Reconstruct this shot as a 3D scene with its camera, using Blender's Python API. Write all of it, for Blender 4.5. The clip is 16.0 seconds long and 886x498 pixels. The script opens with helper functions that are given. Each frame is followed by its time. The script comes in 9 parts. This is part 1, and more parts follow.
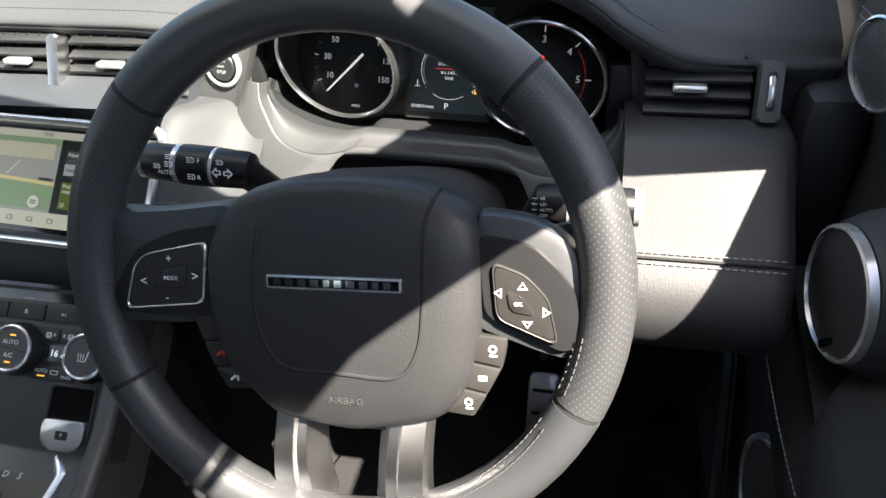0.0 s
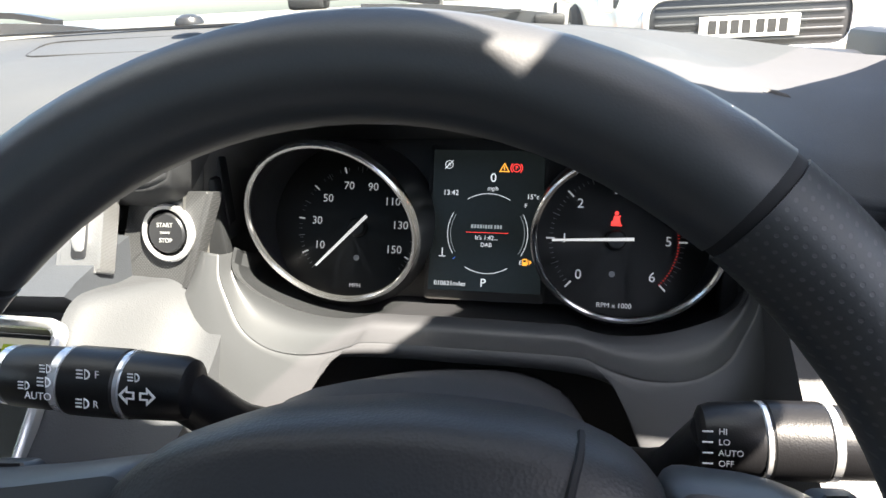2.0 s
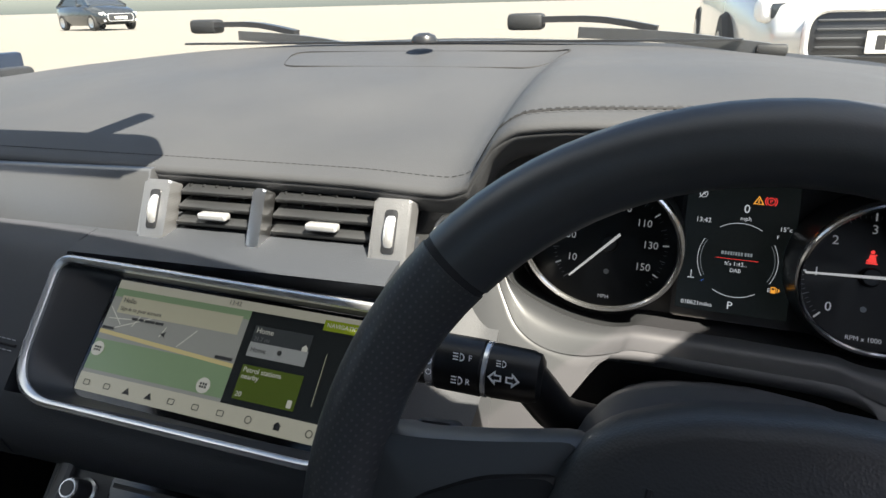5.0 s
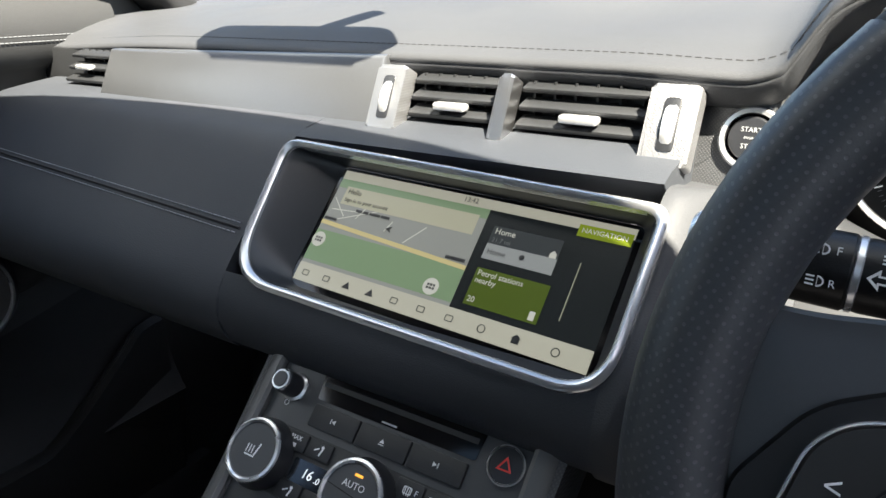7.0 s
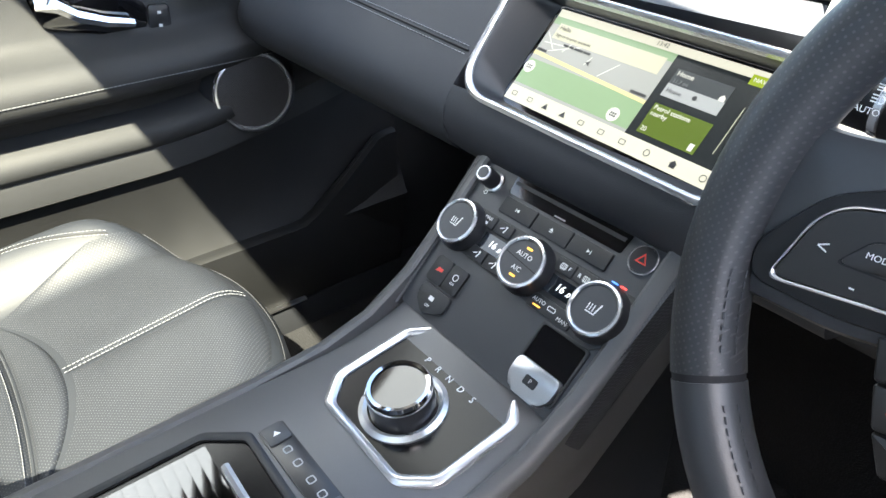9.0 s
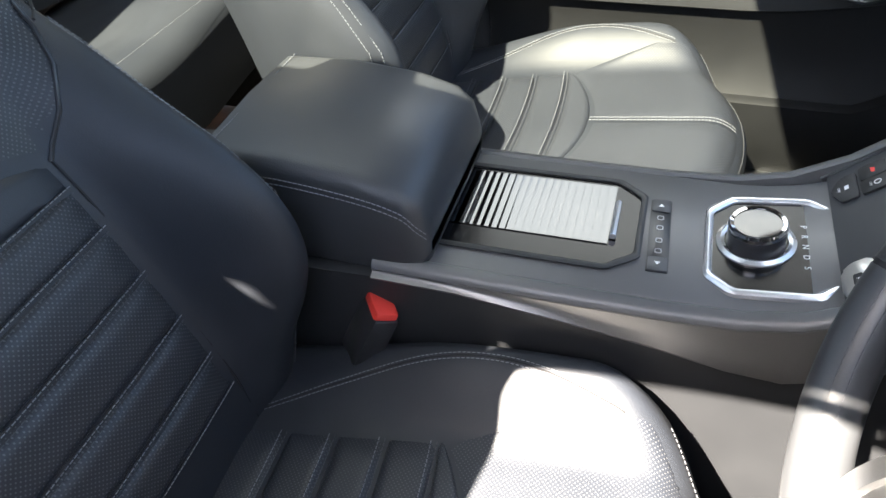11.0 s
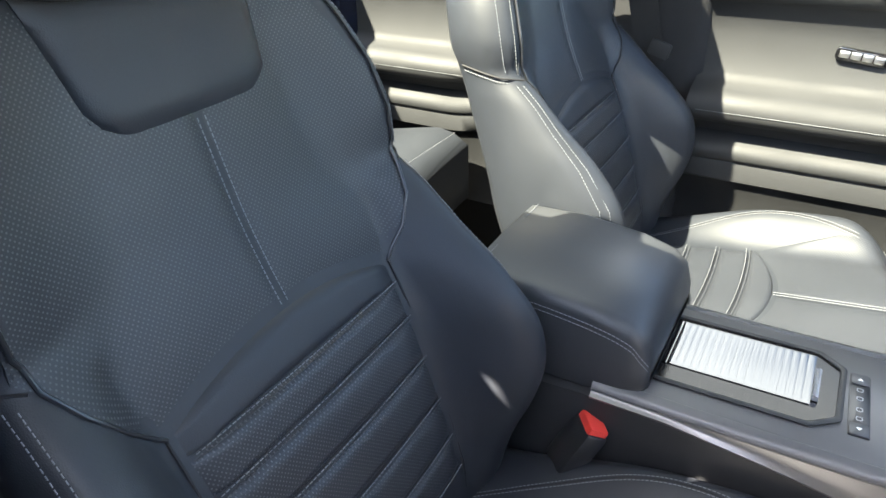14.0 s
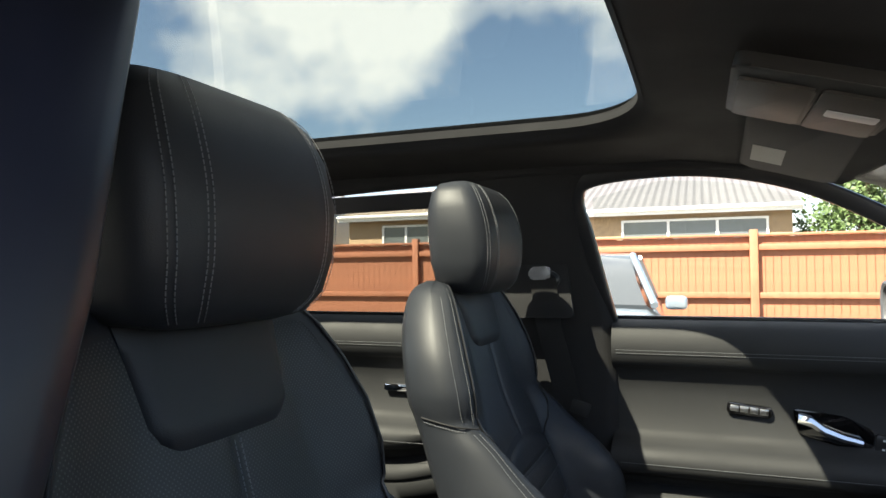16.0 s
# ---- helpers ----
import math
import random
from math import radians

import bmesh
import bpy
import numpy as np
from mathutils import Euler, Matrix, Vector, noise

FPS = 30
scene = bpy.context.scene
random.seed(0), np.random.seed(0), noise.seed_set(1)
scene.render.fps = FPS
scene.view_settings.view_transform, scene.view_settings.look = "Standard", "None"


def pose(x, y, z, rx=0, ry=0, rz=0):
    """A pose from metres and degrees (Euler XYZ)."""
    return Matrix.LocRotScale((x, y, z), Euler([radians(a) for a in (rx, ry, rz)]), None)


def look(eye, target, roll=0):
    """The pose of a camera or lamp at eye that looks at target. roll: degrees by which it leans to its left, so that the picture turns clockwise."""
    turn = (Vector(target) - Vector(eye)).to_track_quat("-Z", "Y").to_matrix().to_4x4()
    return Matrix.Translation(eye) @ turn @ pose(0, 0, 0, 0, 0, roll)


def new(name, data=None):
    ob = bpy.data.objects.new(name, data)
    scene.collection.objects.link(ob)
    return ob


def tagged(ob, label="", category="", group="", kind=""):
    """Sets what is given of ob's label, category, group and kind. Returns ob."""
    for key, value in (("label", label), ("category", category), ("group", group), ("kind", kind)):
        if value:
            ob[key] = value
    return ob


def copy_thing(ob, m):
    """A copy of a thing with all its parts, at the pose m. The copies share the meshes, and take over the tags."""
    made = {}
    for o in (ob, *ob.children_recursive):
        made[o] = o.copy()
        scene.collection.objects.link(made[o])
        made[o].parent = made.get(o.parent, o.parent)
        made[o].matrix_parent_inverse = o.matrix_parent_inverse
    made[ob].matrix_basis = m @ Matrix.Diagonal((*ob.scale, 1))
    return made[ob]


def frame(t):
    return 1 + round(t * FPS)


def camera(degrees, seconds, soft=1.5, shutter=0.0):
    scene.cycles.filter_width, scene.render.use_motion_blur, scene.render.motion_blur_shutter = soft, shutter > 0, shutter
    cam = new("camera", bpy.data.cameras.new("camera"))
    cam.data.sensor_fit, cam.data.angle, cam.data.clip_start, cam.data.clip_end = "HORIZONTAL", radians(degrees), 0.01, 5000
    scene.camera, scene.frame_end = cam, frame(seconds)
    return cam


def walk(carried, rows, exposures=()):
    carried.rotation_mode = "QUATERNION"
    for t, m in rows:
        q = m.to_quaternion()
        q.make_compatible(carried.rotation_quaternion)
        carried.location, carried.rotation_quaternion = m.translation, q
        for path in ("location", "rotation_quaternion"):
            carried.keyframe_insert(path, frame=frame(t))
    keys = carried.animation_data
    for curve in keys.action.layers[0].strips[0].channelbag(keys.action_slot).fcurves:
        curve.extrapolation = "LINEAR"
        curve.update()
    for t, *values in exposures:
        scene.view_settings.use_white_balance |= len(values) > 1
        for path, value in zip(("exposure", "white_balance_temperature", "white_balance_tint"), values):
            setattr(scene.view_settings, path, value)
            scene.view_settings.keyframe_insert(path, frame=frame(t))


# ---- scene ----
cam = camera(66.7, 16.0)
EXPOSURES = [(0.0, 3.54), (1.5, 3.65), (2.0, 3.68), (4.2, 3.76), (4.55, 3.67), (4.8, 3.17), (5.0, 2.77), (5.2, 2.72), (7.3, 3.95), (8.2, 4.95), (10.3, 4.97), (11.0, 4.79), (12.0, 3.95), (12.5, 3.94), (13.2, 4.32), (14.0, 5.22), (14.6, 4.97), (15.3, 3.94), (16.0, 3.14)]
PATH = [
    (0, (0.521, 0.096, 1.352), (0.153, 1.67, 0.173), -3.4),
    (0.5, (0.509, 0.089, 1.352), (0.159, 1.666, 0.173), -3.5),
    (1, (0.497, 0.102, 1.343), (0.173, 1.682, 0.16), -3.4),
    (1.5, (0.464, 0.157, 1.323), (0.122, 1.814, 0.256), -3.3),
    (2, (0.432, 0.275, 1.257), (0.123, 2.126, 0.567), -3.0),
    (2.5, (0.399, 0.346, 1.219), (0.137, 2.216, 0.558), -2.1),
    (3, (0.391, 0.361, 1.213), (0.146, 2.233, 0.552), -1.9),
    (3.5, (0.391, 0.359, 1.215), (0.143, 2.229, 0.549), -2.0),
    (4, (0.392, 0.345, 1.223), (0.127, 2.212, 0.556), -2.2),
    (4.5, (0.393, 0.275, 1.265), (0.007, 2.111, 0.573), -2.9),
    (4.7, (0.367, 0.236, 1.276), (-0.107, 2.057, 0.598), -2.4),
    (5, (0.327, 0.196, 1.293), (-0.283, 1.972, 0.607), -1.5),
    (5.2, (0.295, 0.18, 1.287), (-0.402, 1.932, 0.621), -0.8),
    (7.3, (0.237, 0.222, 1.203), (-0.821, 1.742, 0.449), -1.04),
    (7.5, (0.238, 0.221, 1.203), (-0.839, 1.69, 0.379), -1.38),
    (8, (0.255, 0.193, 1.188), (-0.899, 1.555, 0.287), -1.08),
    (8.2, (0.269, 0.18, 1.188), (-0.936, 1.477, 0.261), -1.23),
    (10.3, (0.473, 0.112, 1.316), (-1.026, 0.324, 0.008), -1.9),
    (10.5, (0.499, 0.127, 1.314), (-1.014, 0.134, 0.006), -2.4),
    (11, (0.562, 0.22, 1.301), (-0.804, -0.294, -0.066), -4.7),
    (11.5, (0.606, 0.261, 1.299), (-0.604, -0.36, -0.167), -5.3),
    (12, (0.673, 0.271, 1.293), (-0.464, -0.409, -0.204), -4.8),
    (12.5, (0.698, 0.259, 1.303), (-0.384, -0.492, -0.203), -5.4),
    (13, (0.707, 0.225, 1.331), (-0.404, -0.564, -0.134), -4.6),
    (13.5, (0.723, 0.206, 1.354), (-0.575, -0.695, 0.129), -4.1),
    (13.8, (0.731, 0.151, 1.374), (-0.681, -0.713, 0.25), -2.0),
    (14, (0.74, 0.141, 1.379), (-0.736, -0.751, 0.365), -1.6),
    (14.2, (0.747, 0.137, 1.391), (-0.781, -0.796, 0.501), -1.8),
    (14.4, (0.757, 0.13, 1.387), (-0.822, -0.837, 0.629), -1.4),
    (14.5, (0.769, 0.125, 1.397), (-0.828, -0.842, 0.68), -1.2),
    (15, (0.804, 0.101, 1.387), (-0.891, -0.857, 0.932), -0.8),
    (15.5, (0.831, 0.092, 1.367), (-1.012, -0.646, 1.127), -0.5),
    (16, (0.877, 0.085, 1.345), (-0.988, -0.635, 1.408), -0.6),
]
walk(cam, [(t, look(eye, target, roll)) for t, eye, target, roll in PATH], EXPOSURES)

# ---- light ----
SUN_TRAVEL = Vector((-0.68, 0.44, -1.0)).normalized()
world = bpy.data.worlds.new("sky")
scene.world = world
world.use_nodes = True
wn, wl = world.node_tree.nodes, world.node_tree.links
wn.clear()
w_out = wn.new("ShaderNodeOutputWorld")
w_bg = wn.new("ShaderNodeBackground")
w_sky = wn.new("ShaderNodeTexSky")
w_sky.sky_type = "NISHITA"
w_sky.sun_disc = False
w_sky.sun_elevation = math.asin(-SUN_TRAVEL.z)
w_sky.sun_rotation = math.atan2(-SUN_TRAVEL.x, -SUN_TRAVEL.y)
w_sky.air_density, w_sky.dust_density = 1.0, 1.6
w_co = wn.new("ShaderNodeTexCoord")
w_map = wn.new("ShaderNodeMapping")
w_map.inputs["Scale"].default_value = (1.0, 1.0, 1.2)
w_map.inputs["Location"].default_value = (0.96, 3.47, 0.63)
w_noise = wn.new("ShaderNodeTexNoise")
w_noise.inputs["Scale"].default_value = 1.3
w_noise.inputs["Detail"].default_value = 7.0
w_noise.inputs["Roughness"].default_value = 0.52
w_ramp = wn.new("ShaderNodeValToRGB")
w_ramp.color_ramp.elements[0].position, w_ramp.color_ramp.elements[1].position = 0.545, 0.605
w_mix = wn.new("ShaderNodeMix")
w_mix.data_type = "RGBA"
w_mix.inputs["B"].default_value = (7.4, 7.4, 7.4, 1)
wl.new(w_co.outputs["Generated"], w_map.inputs["Vector"])
wl.new(w_map.outputs["Vector"], w_noise.inputs["Vector"])
wl.new(w_noise.outputs["Fac"], w_ramp.inputs["Fac"])
wl.new(w_ramp.outputs["Color"], w_mix.inputs["Factor"])
wl.new(w_sky.outputs["Color"], w_mix.inputs["A"])
wl.new(w_mix.outputs["Result"], w_bg.inputs["Color"])
w_bg.inputs["Strength"].default_value = 0.040
wl.new(w_bg.outputs["Background"], w_out.inputs["Surface"])

sun = new("sun", bpy.data.lights.new("sun", "SUN"))
sun.data.energy, sun.data.angle, sun.data.color = 4.2, radians(0.53), (1.0, 0.89, 0.755)
sun.matrix_world = look((0, 0, 20), Vector((0, 0, 20)) + SUN_TRAVEL)
scene.view_settings.exposure = 2.7

# ---- materials ----
def mat(name, color, rough=0.5, metal=0.0, grain=0.0, grain_size=0.002, vary=0.12, stain=0.0, spec=0.5, coat=0.0, emit=None):
    """Procedural surface: base colour with two scales of variation, fine relief of the given size in metres."""
    m = bpy.data.materials.new(name)
    m.use_nodes = True
    n, l = m.node_tree.nodes, m.node_tree.links
    b = n["Principled BSDF"]
    b.inputs["Roughness"].default_value, b.inputs["Metallic"].default_value = rough, metal
    b.inputs["Specular IOR Level"].default_value = spec
    b.inputs["Coat Weight"].default_value = coat
    b.inputs["Coat Roughness"].default_value = 0.08
    co = n.new("ShaderNodeTexCoord")
    big = n.new("ShaderNodeTexNoise")
    big.inputs["Scale"].default_value, big.inputs["Detail"].default_value = 7.0, 6.0
    fine = n.new("ShaderNodeTexNoise")
    fine.inputs["Scale"].default_value, fine.inputs["Detail"].default_value = 0.6 / max(grain_size, 1e-4), 3.0
    for t in (big, fine):
        l.new(co.outputs["Object"], t.inputs["Vector"])
    add = n.new("ShaderNodeMath")
    add.operation = "MULTIPLY_ADD"
    add.inputs[1].default_value = 0.5
    l.new(fine.outputs["Fac"], add.inputs[0])
    l.new(big.outputs["Fac"], add.inputs[2])
    ramp = n.new("ShaderNodeMapRange")
    ramp.inputs["From Min"].default_value, ramp.inputs["From Max"].default_value = 0.45, 1.05
    ramp.inputs["To Min"].default_value, ramp.inputs["To Max"].default_value = 1 - vary, 1 + vary
    l.new(add.outputs[0], ramp.inputs["Value"])
    mul = n.new("ShaderNodeVectorMath")
    mul.operation = "SCALE"
    mul.inputs[0].default_value = color
    l.new(ramp.outputs[0], mul.inputs["Scale"])
    l.new(mul.outputs[0], b.inputs["Base Color"])
    rr = n.new("ShaderNodeMapRange")
    rr.inputs["From Min"].default_value, rr.inputs["From Max"].default_value = 0.3, 0.7
    rr.inputs["To Min"].default_value, rr.inputs["To Max"].default_value = max(0.02, rough * 0.86), min(1.0, rough * 1.12)
    l.new(big.outputs["Fac"], rr.inputs["Value"])
    l.new(rr.outputs[0], b.inputs["Roughness"])
    if grain:
        vor = n.new("ShaderNodeTexVoronoi")
        vor.inputs["Scale"].default_value = 1.0 / grain_size
        l.new(co.outputs["Object"], vor.inputs["Vector"])
        bump = n.new("ShaderNodeBump")
        bump.inputs["Strength"].default_value = grain
        bump.inputs["Distance"].default_value = grain_size * 0.35
        l.new(vor.outputs["Distance"], bump.inputs["Height"])
        l.new(bump.outputs["Normal"], b.inputs["Normal"])
    if emit:
        b.inputs["Emission Color"].default_value = (*emit[:3], 1)
        b.inputs["Emission Strength"].default_value = emit[3]
    return m


def dotted(name, color, rough, pitch, radius, dot, axes="xy", lift=-1.0, metal=0.0, spec=0.5, grain=0.25, grain_size=0.0016):
    """A surface with a staggered grid of small holes or studs, in two of the object's axes."""
    m = mat(name, color, rough, metal, grain, grain_size, spec=spec)
    n, l = m.node_tree.nodes, m.node_tree.links
    b = n["Principled BSDF"]
    co = n.new("ShaderNodeTexCoord")
    sep = n.new("ShaderNodeSeparateXYZ")
    l.new(co.outputs["Object"], sep.inputs[0])
    com = n.new("ShaderNodeCombineXYZ")
    l.new(sep.outputs[axes[0].upper()], com.inputs[0])
    l.new(sep.outputs[axes[1].upper()], com.inputs[1])
    rot = n.new("ShaderNodeMapping")
    rot.inputs["Rotation"].default_value = (0, 0, radians(45))
    rot.inputs["Scale"].default_value = (1 / pitch, 1 / pitch, 0)
    l.new(com.outputs[0], rot.inputs["Vector"])
    fr = n.new("ShaderNodeVectorMath")
    fr.operation = "FRACTION"
    l.new(rot.outputs[0], fr.inputs[0])
    sub = n.new("ShaderNodeVectorMath")
    sub.operation = "SUBTRACT"
    sub.inputs[1].default_value = (0.5, 0.5, 0)
    l.new(fr.outputs[0], sub.inputs[0])
    ln = n.new("ShaderNodeVectorMath")
    ln.operation = "LENGTH"
    l.new(sub.outputs[0], ln.inputs[0])
    st = n.new("ShaderNodeMapRange")
    st.interpolation_type = "SMOOTHSTEP"
    st.inputs["From Min"].default_value, st.inputs["From Max"].default_value = radius * 0.75, radius * 1.25
    st.inputs["To Min"].default_value, st.inputs["To Max"].default_value = 1, 0
    l.new(ln.outputs["Value"], st.inputs["Value"])
    mix = n.new("ShaderNodeMix")
    mix.data_type = "RGBA"
    old = b.inputs["Base Color"].links[0].from_socket
    l.new(old, mix.inputs["A"])
    mix.inputs["B"].default_value = (*dot, 1)
    l.new(st.outputs[0], mix.inputs["Factor"])
    l.new(mix.outputs["Result"], b.inputs["Base Color"])
    bump = n.new("ShaderNodeBump")
    bump.inputs["Strength"].default_value = 0.6
    bump.inputs["Distance"].default_value = 0.0006 * lift
    l.new(st.outputs[0], bump.inputs["Height"])
    l.new(b.inputs["Normal"].links[0].from_socket, bump.inputs["Normal"])
    l.new(bump.outputs[0], b.inputs["Normal"])
    return m


def pane_mat(name, tint, gloss=0.05):
    m = bpy.data.materials.new(name)
    m.use_nodes = True
    n, l = m.node_tree.nodes, m.node_tree.links
    n.clear()
    out, mix = n.new("ShaderNodeOutputMaterial"), n.new("ShaderNodeMixShader")
    tr, gl = n.new("ShaderNodeBsdfTransparent"), n.new("ShaderNodeBsdfGlossy")
    tr.inputs["Color"].default_value = (*tint, 1)
    gl.inputs["Roughness"].default_value = 0.0
    mix.inputs["Fac"].default_value = gloss
    l.new(tr.outputs[0], mix.inputs[1])
    l.new(gl.outputs[0], mix.inputs[2])
    l.new(mix.outputs[0], out.inputs["Surface"])
    return m


LEATHER = mat("navy_black_leather", (0.0185, 0.0212, 0.0270), 0.53, 0, 0.24, 0.0013, 0.10, spec=0.47)
ARM_LEATHER = mat("padded_armrest_leather", (0.033, 0.0355, 0.0400), 0.45, 0, 0.22, 0.0013, 0.10, spec=0.55)
DOOR_LEATHER = mat("black_door_leather", (0.0250, 0.0258, 0.0275), 0.66, 0, 0.35, 0.0013, 0.10, spec=0.35)
DOOR_LOWER = mat("black_door_plastic", (0.0095, 0.0098, 0.0105), 0.62, 0, 0.35, 0.0011, 0.10, spec=0.35)
LEATHER_DASH = mat("grained_dash_leather", (0.046, 0.048, 0.053), 0.62, 0, 0.28, 0.0011, 0.08, spec=0.35)
LEATHER_WHEEL = mat("wheel_leather", (0.038, 0.0402, 0.0440), 0.42, 0, 0.08, 0.0009, 0.08, spec=0.7)
HUB_SKIN = mat("airbag_cover_skin", (0.0235, 0.0240, 0.0260), 0.48, 0, 0.32, 0.0012, 0.08, spec=0.5)
WHEEL_PERF = dotted("wheel_perforated", (0.036, 0.0378, 0.0410), 0.44, 0.0030, 0.19, (0.064, 0.064, 0.066), "xz", -0.12, grain=0.05, grain_size=0.0009, spec=0.5)
PERF_XY = dotted("perforated_seat_leather", (0.0185, 0.0212, 0.0275), 0.48, 0.0034, 0.19, (0.068, 0.070, 0.075), "xy", -0.35)
PERF_XZ = dotted("perforated_back_leather", (0.0185, 0.0208, 0.0260), 0.48, 0.0034, 0.21, (0.074, 0.076, 0.080), "xz", -0.35)
PLASTIC = mat("soft_black_plastic", (0.017, 0.018, 0.020), 0.52, 0, 0.3, 0.0009, 0.10)
PLASTIC_GREY = mat("grey_satin_plastic", (0.050, 0.053, 0.058), 0.45, 0, 0.2, 0.0008, 0.07)
PLASTIC_FINE = mat("smooth_black_plastic", (0.020, 0.021, 0.024), 0.32, 0, 0.0, 0.001, 0.08)
GLOSS_BLACK = mat("piano_black", (0.006, 0.006, 0.007), 0.06, 0, 0.0, 0.002, 0.05, coat=0.6)
CHROME = mat("satin_chrome", (0.74, 0.75, 0.77), 0.25, 0.72, 0.0, 0.002, 0.04)
CHROME_BRIGHT = mat("bright_chrome", (0.86, 0.86, 0.87), 0.07, 1.0, 0.0, 0.002, 0.03)
ALU = mat("brushed_aluminium", (0.62, 0.62, 0.63), 0.33, 1.0, 0.15, 0.0006, 0.08)
ALU_DARK = dotted("dark_textured_aluminium", (0.42, 0.42, 0.43), 0.40, 0.0015, 0.30, (0.46, 0.46, 0.47), "xz", 0.10, 0.9)
CARBON = dotted("dark_weave_trim", (0.060, 0.062, 0.066), 0.36, 0.0017, 0.30, (0.085, 0.086, 0.09), "xz", 0.3, 0.3)
GREY_PANEL = mat("graphite_metal_panel", (0.16, 0.165, 0.175), 0.36, 0.75, 0.1, 0.0008, 0.06)
GRILLE = dotted("speaker_mesh", (0.10, 0.10, 0.105), 0.45, 0.0021, 0.26, (0.008, 0.008, 0.009), "yz", -1.0, 0.6)
CARPET = mat("black_carpet", (0.010, 0.010, 0.011), 0.95, 0, 0.8, 0.003, 0.35)
LINING = mat("ebony_headlining", (0.018, 0.018, 0.020), 0.92, 0, 0.5, 0.0016, 0.18)
FABRIC = mat("belt_webbing", (0.012, 0.012, 0.013), 0.8, 0, 0.5, 0.0012, 0.15)
THREAD = mat("pale_grey_thread", (0.165, 0.172, 0.185), 0.75, 0, 0.0, 0.001, 0.1)
THREAD_DARK = mat("dark_grey_thread", (0.058, 0.060, 0.066), 0.75, 0, 0.0, 0.001, 0.1)
SEAM = mat("seam_groove", (0.012, 0.012, 0.014), 0.8, 0, 0.0, 0.001, 0.05)
RED_PLASTIC = mat("red_buckle_plastic", (0.62, 0.045, 0.035), 0.42, 0, 0.1, 0.001, 0.06)
WHITE_PRINT = mat("white_print", (0.75, 0.76, 0.77), 0.5, 0, 0, 0.001, 0.02)
GREY_PRINT = mat("grey_print", (0.36, 0.37, 0.38), 0.5, 0, 0, 0.001, 0.02)
AMBER = mat("amber_lamp", (0.4, 0.15, 0.02), 0.5, emit=(1.0, 0.42, 0.05, 0.13))
RED_LAMP = mat("red_lamp", (0.4, 0.02, 0.02), 0.5, emit=(1.0, 0.06, 0.05, 0.13))
LCD_WHITE = mat("lit_white", (0.5, 0.5, 0.5), 0.5, emit=(0.9, 0.95, 1.0, 0.075))
LCD_DIM = mat("lit_grey", (0.2, 0.2, 0.2), 0.5, emit=(0.7, 0.8, 0.85, 0.035))
LCD_BLUE = mat("lit_blue", (0.02, 0.05, 0.3), 0.5, emit=(0.1, 0.3, 1.0, 0.09))
# dial black, lifted to stand in for light bouncing inside the hood
DIAL = mat("dial_black", (0.025, 0.0245, 0.0235), 0.46, 0, 0.0, 0.001, 0.05)
GLASS_CLEAR = pane_mat("clear_glass", (0.93, 0.95, 0.94), 0.04)
GLASS_ROOF = pane_mat("tinted_roof_glass", (0.61, 0.63, 0.600), 0.06)
GLASS_SIDE = pane_mat("green_tinted_glass", (0.52, 0.54, 0.52), 0.05)


# ---- building helpers ----
def mesh_ob(name, verts, faces, material, parent=None, label="", smooth=True, sharp=32):
    me = bpy.data.meshes.new(name)
    me.from_pydata([tuple(v) for v in verts], [], faces)
    me.validate()
    bm = bmesh.new()
    bm.from_mesh(me)
    bmesh.ops.remove_doubles(bm, verts=bm.verts, dist=1e-6)
    bmesh.ops.recalc_face_normals(bm, faces=bm.faces)
    bm.to_mesh(me)
    bm.free()
    return finish(name, me, material, parent, label, smooth, sharp)


def finish(name, me, material, parent=None, label="", smooth=True, sharp=32):
    me.materials.append(material)
    if smooth:
        me.polygons.foreach_set("use_smooth", [True] * len(me.polygons))
        me.set_sharp_from_angle(angle=radians(sharp))
    ob = new(name, me)
    if parent is not None:
        hold(ob, parent)
    if label:
        ob["label"] = label
    return ob


def hold(ob, parent):
    """Make ob, built in world coordinates, a part of parent."""
    base, top = Matrix.Identity(4), parent
    while top is not None:
        base = top.matrix_basis if top.parent is None else base
        top = top.parent
    ob.parent = parent
    ob.matrix_parent_inverse = base.inverted() if parent.parent is None else Matrix.Identity(4)


def part(name, bm, material, parent=None, label="", smooth=True, sharp=32):
    me = bpy.data.meshes.new(name)
    bmesh.ops.recalc_face_normals(bm, faces=bm.faces)
    bm.to_mesh(me)
    bm.free()
    return finish(name, me, material, parent, label, smooth, sharp)


def thing(name, at, label, category, group="", kind=""):
    ob = new(name)
    ob.empty_display_size = 0.05
    ob.matrix_basis = Matrix.Translation(at)
    return tagged(ob, label, category, group, kind)


def basis(origin, x, y):
    """A frame with its x and y axes along the given ways."""
    x, y = Vector(x).normalized(), Vector(y).normalized()
    z = x.cross(y)
    m = Matrix((x, y, z)).transposed().to_4x4()
    m.translation = Vector(origin)
    return m


def box_bm(size, m=Matrix.Identity(4), bevel=0.0, seg=2, bm=None):
    own = bm if bm is not None else bmesh.new()
    tmp = bmesh.new()
    bmesh.ops.create_cube(tmp, size=1.0)
    for v in tmp.verts:
        v.co = Vector((v.co.x * size[0], v.co.y * size[1], v.co.z * size[2]))
    if bevel:
        bmesh.ops.bevel(tmp, geom=tmp.edges[:], offset=bevel, segments=seg, profile=0.5, affect="EDGES")
    return join_bm(own, tmp, m)


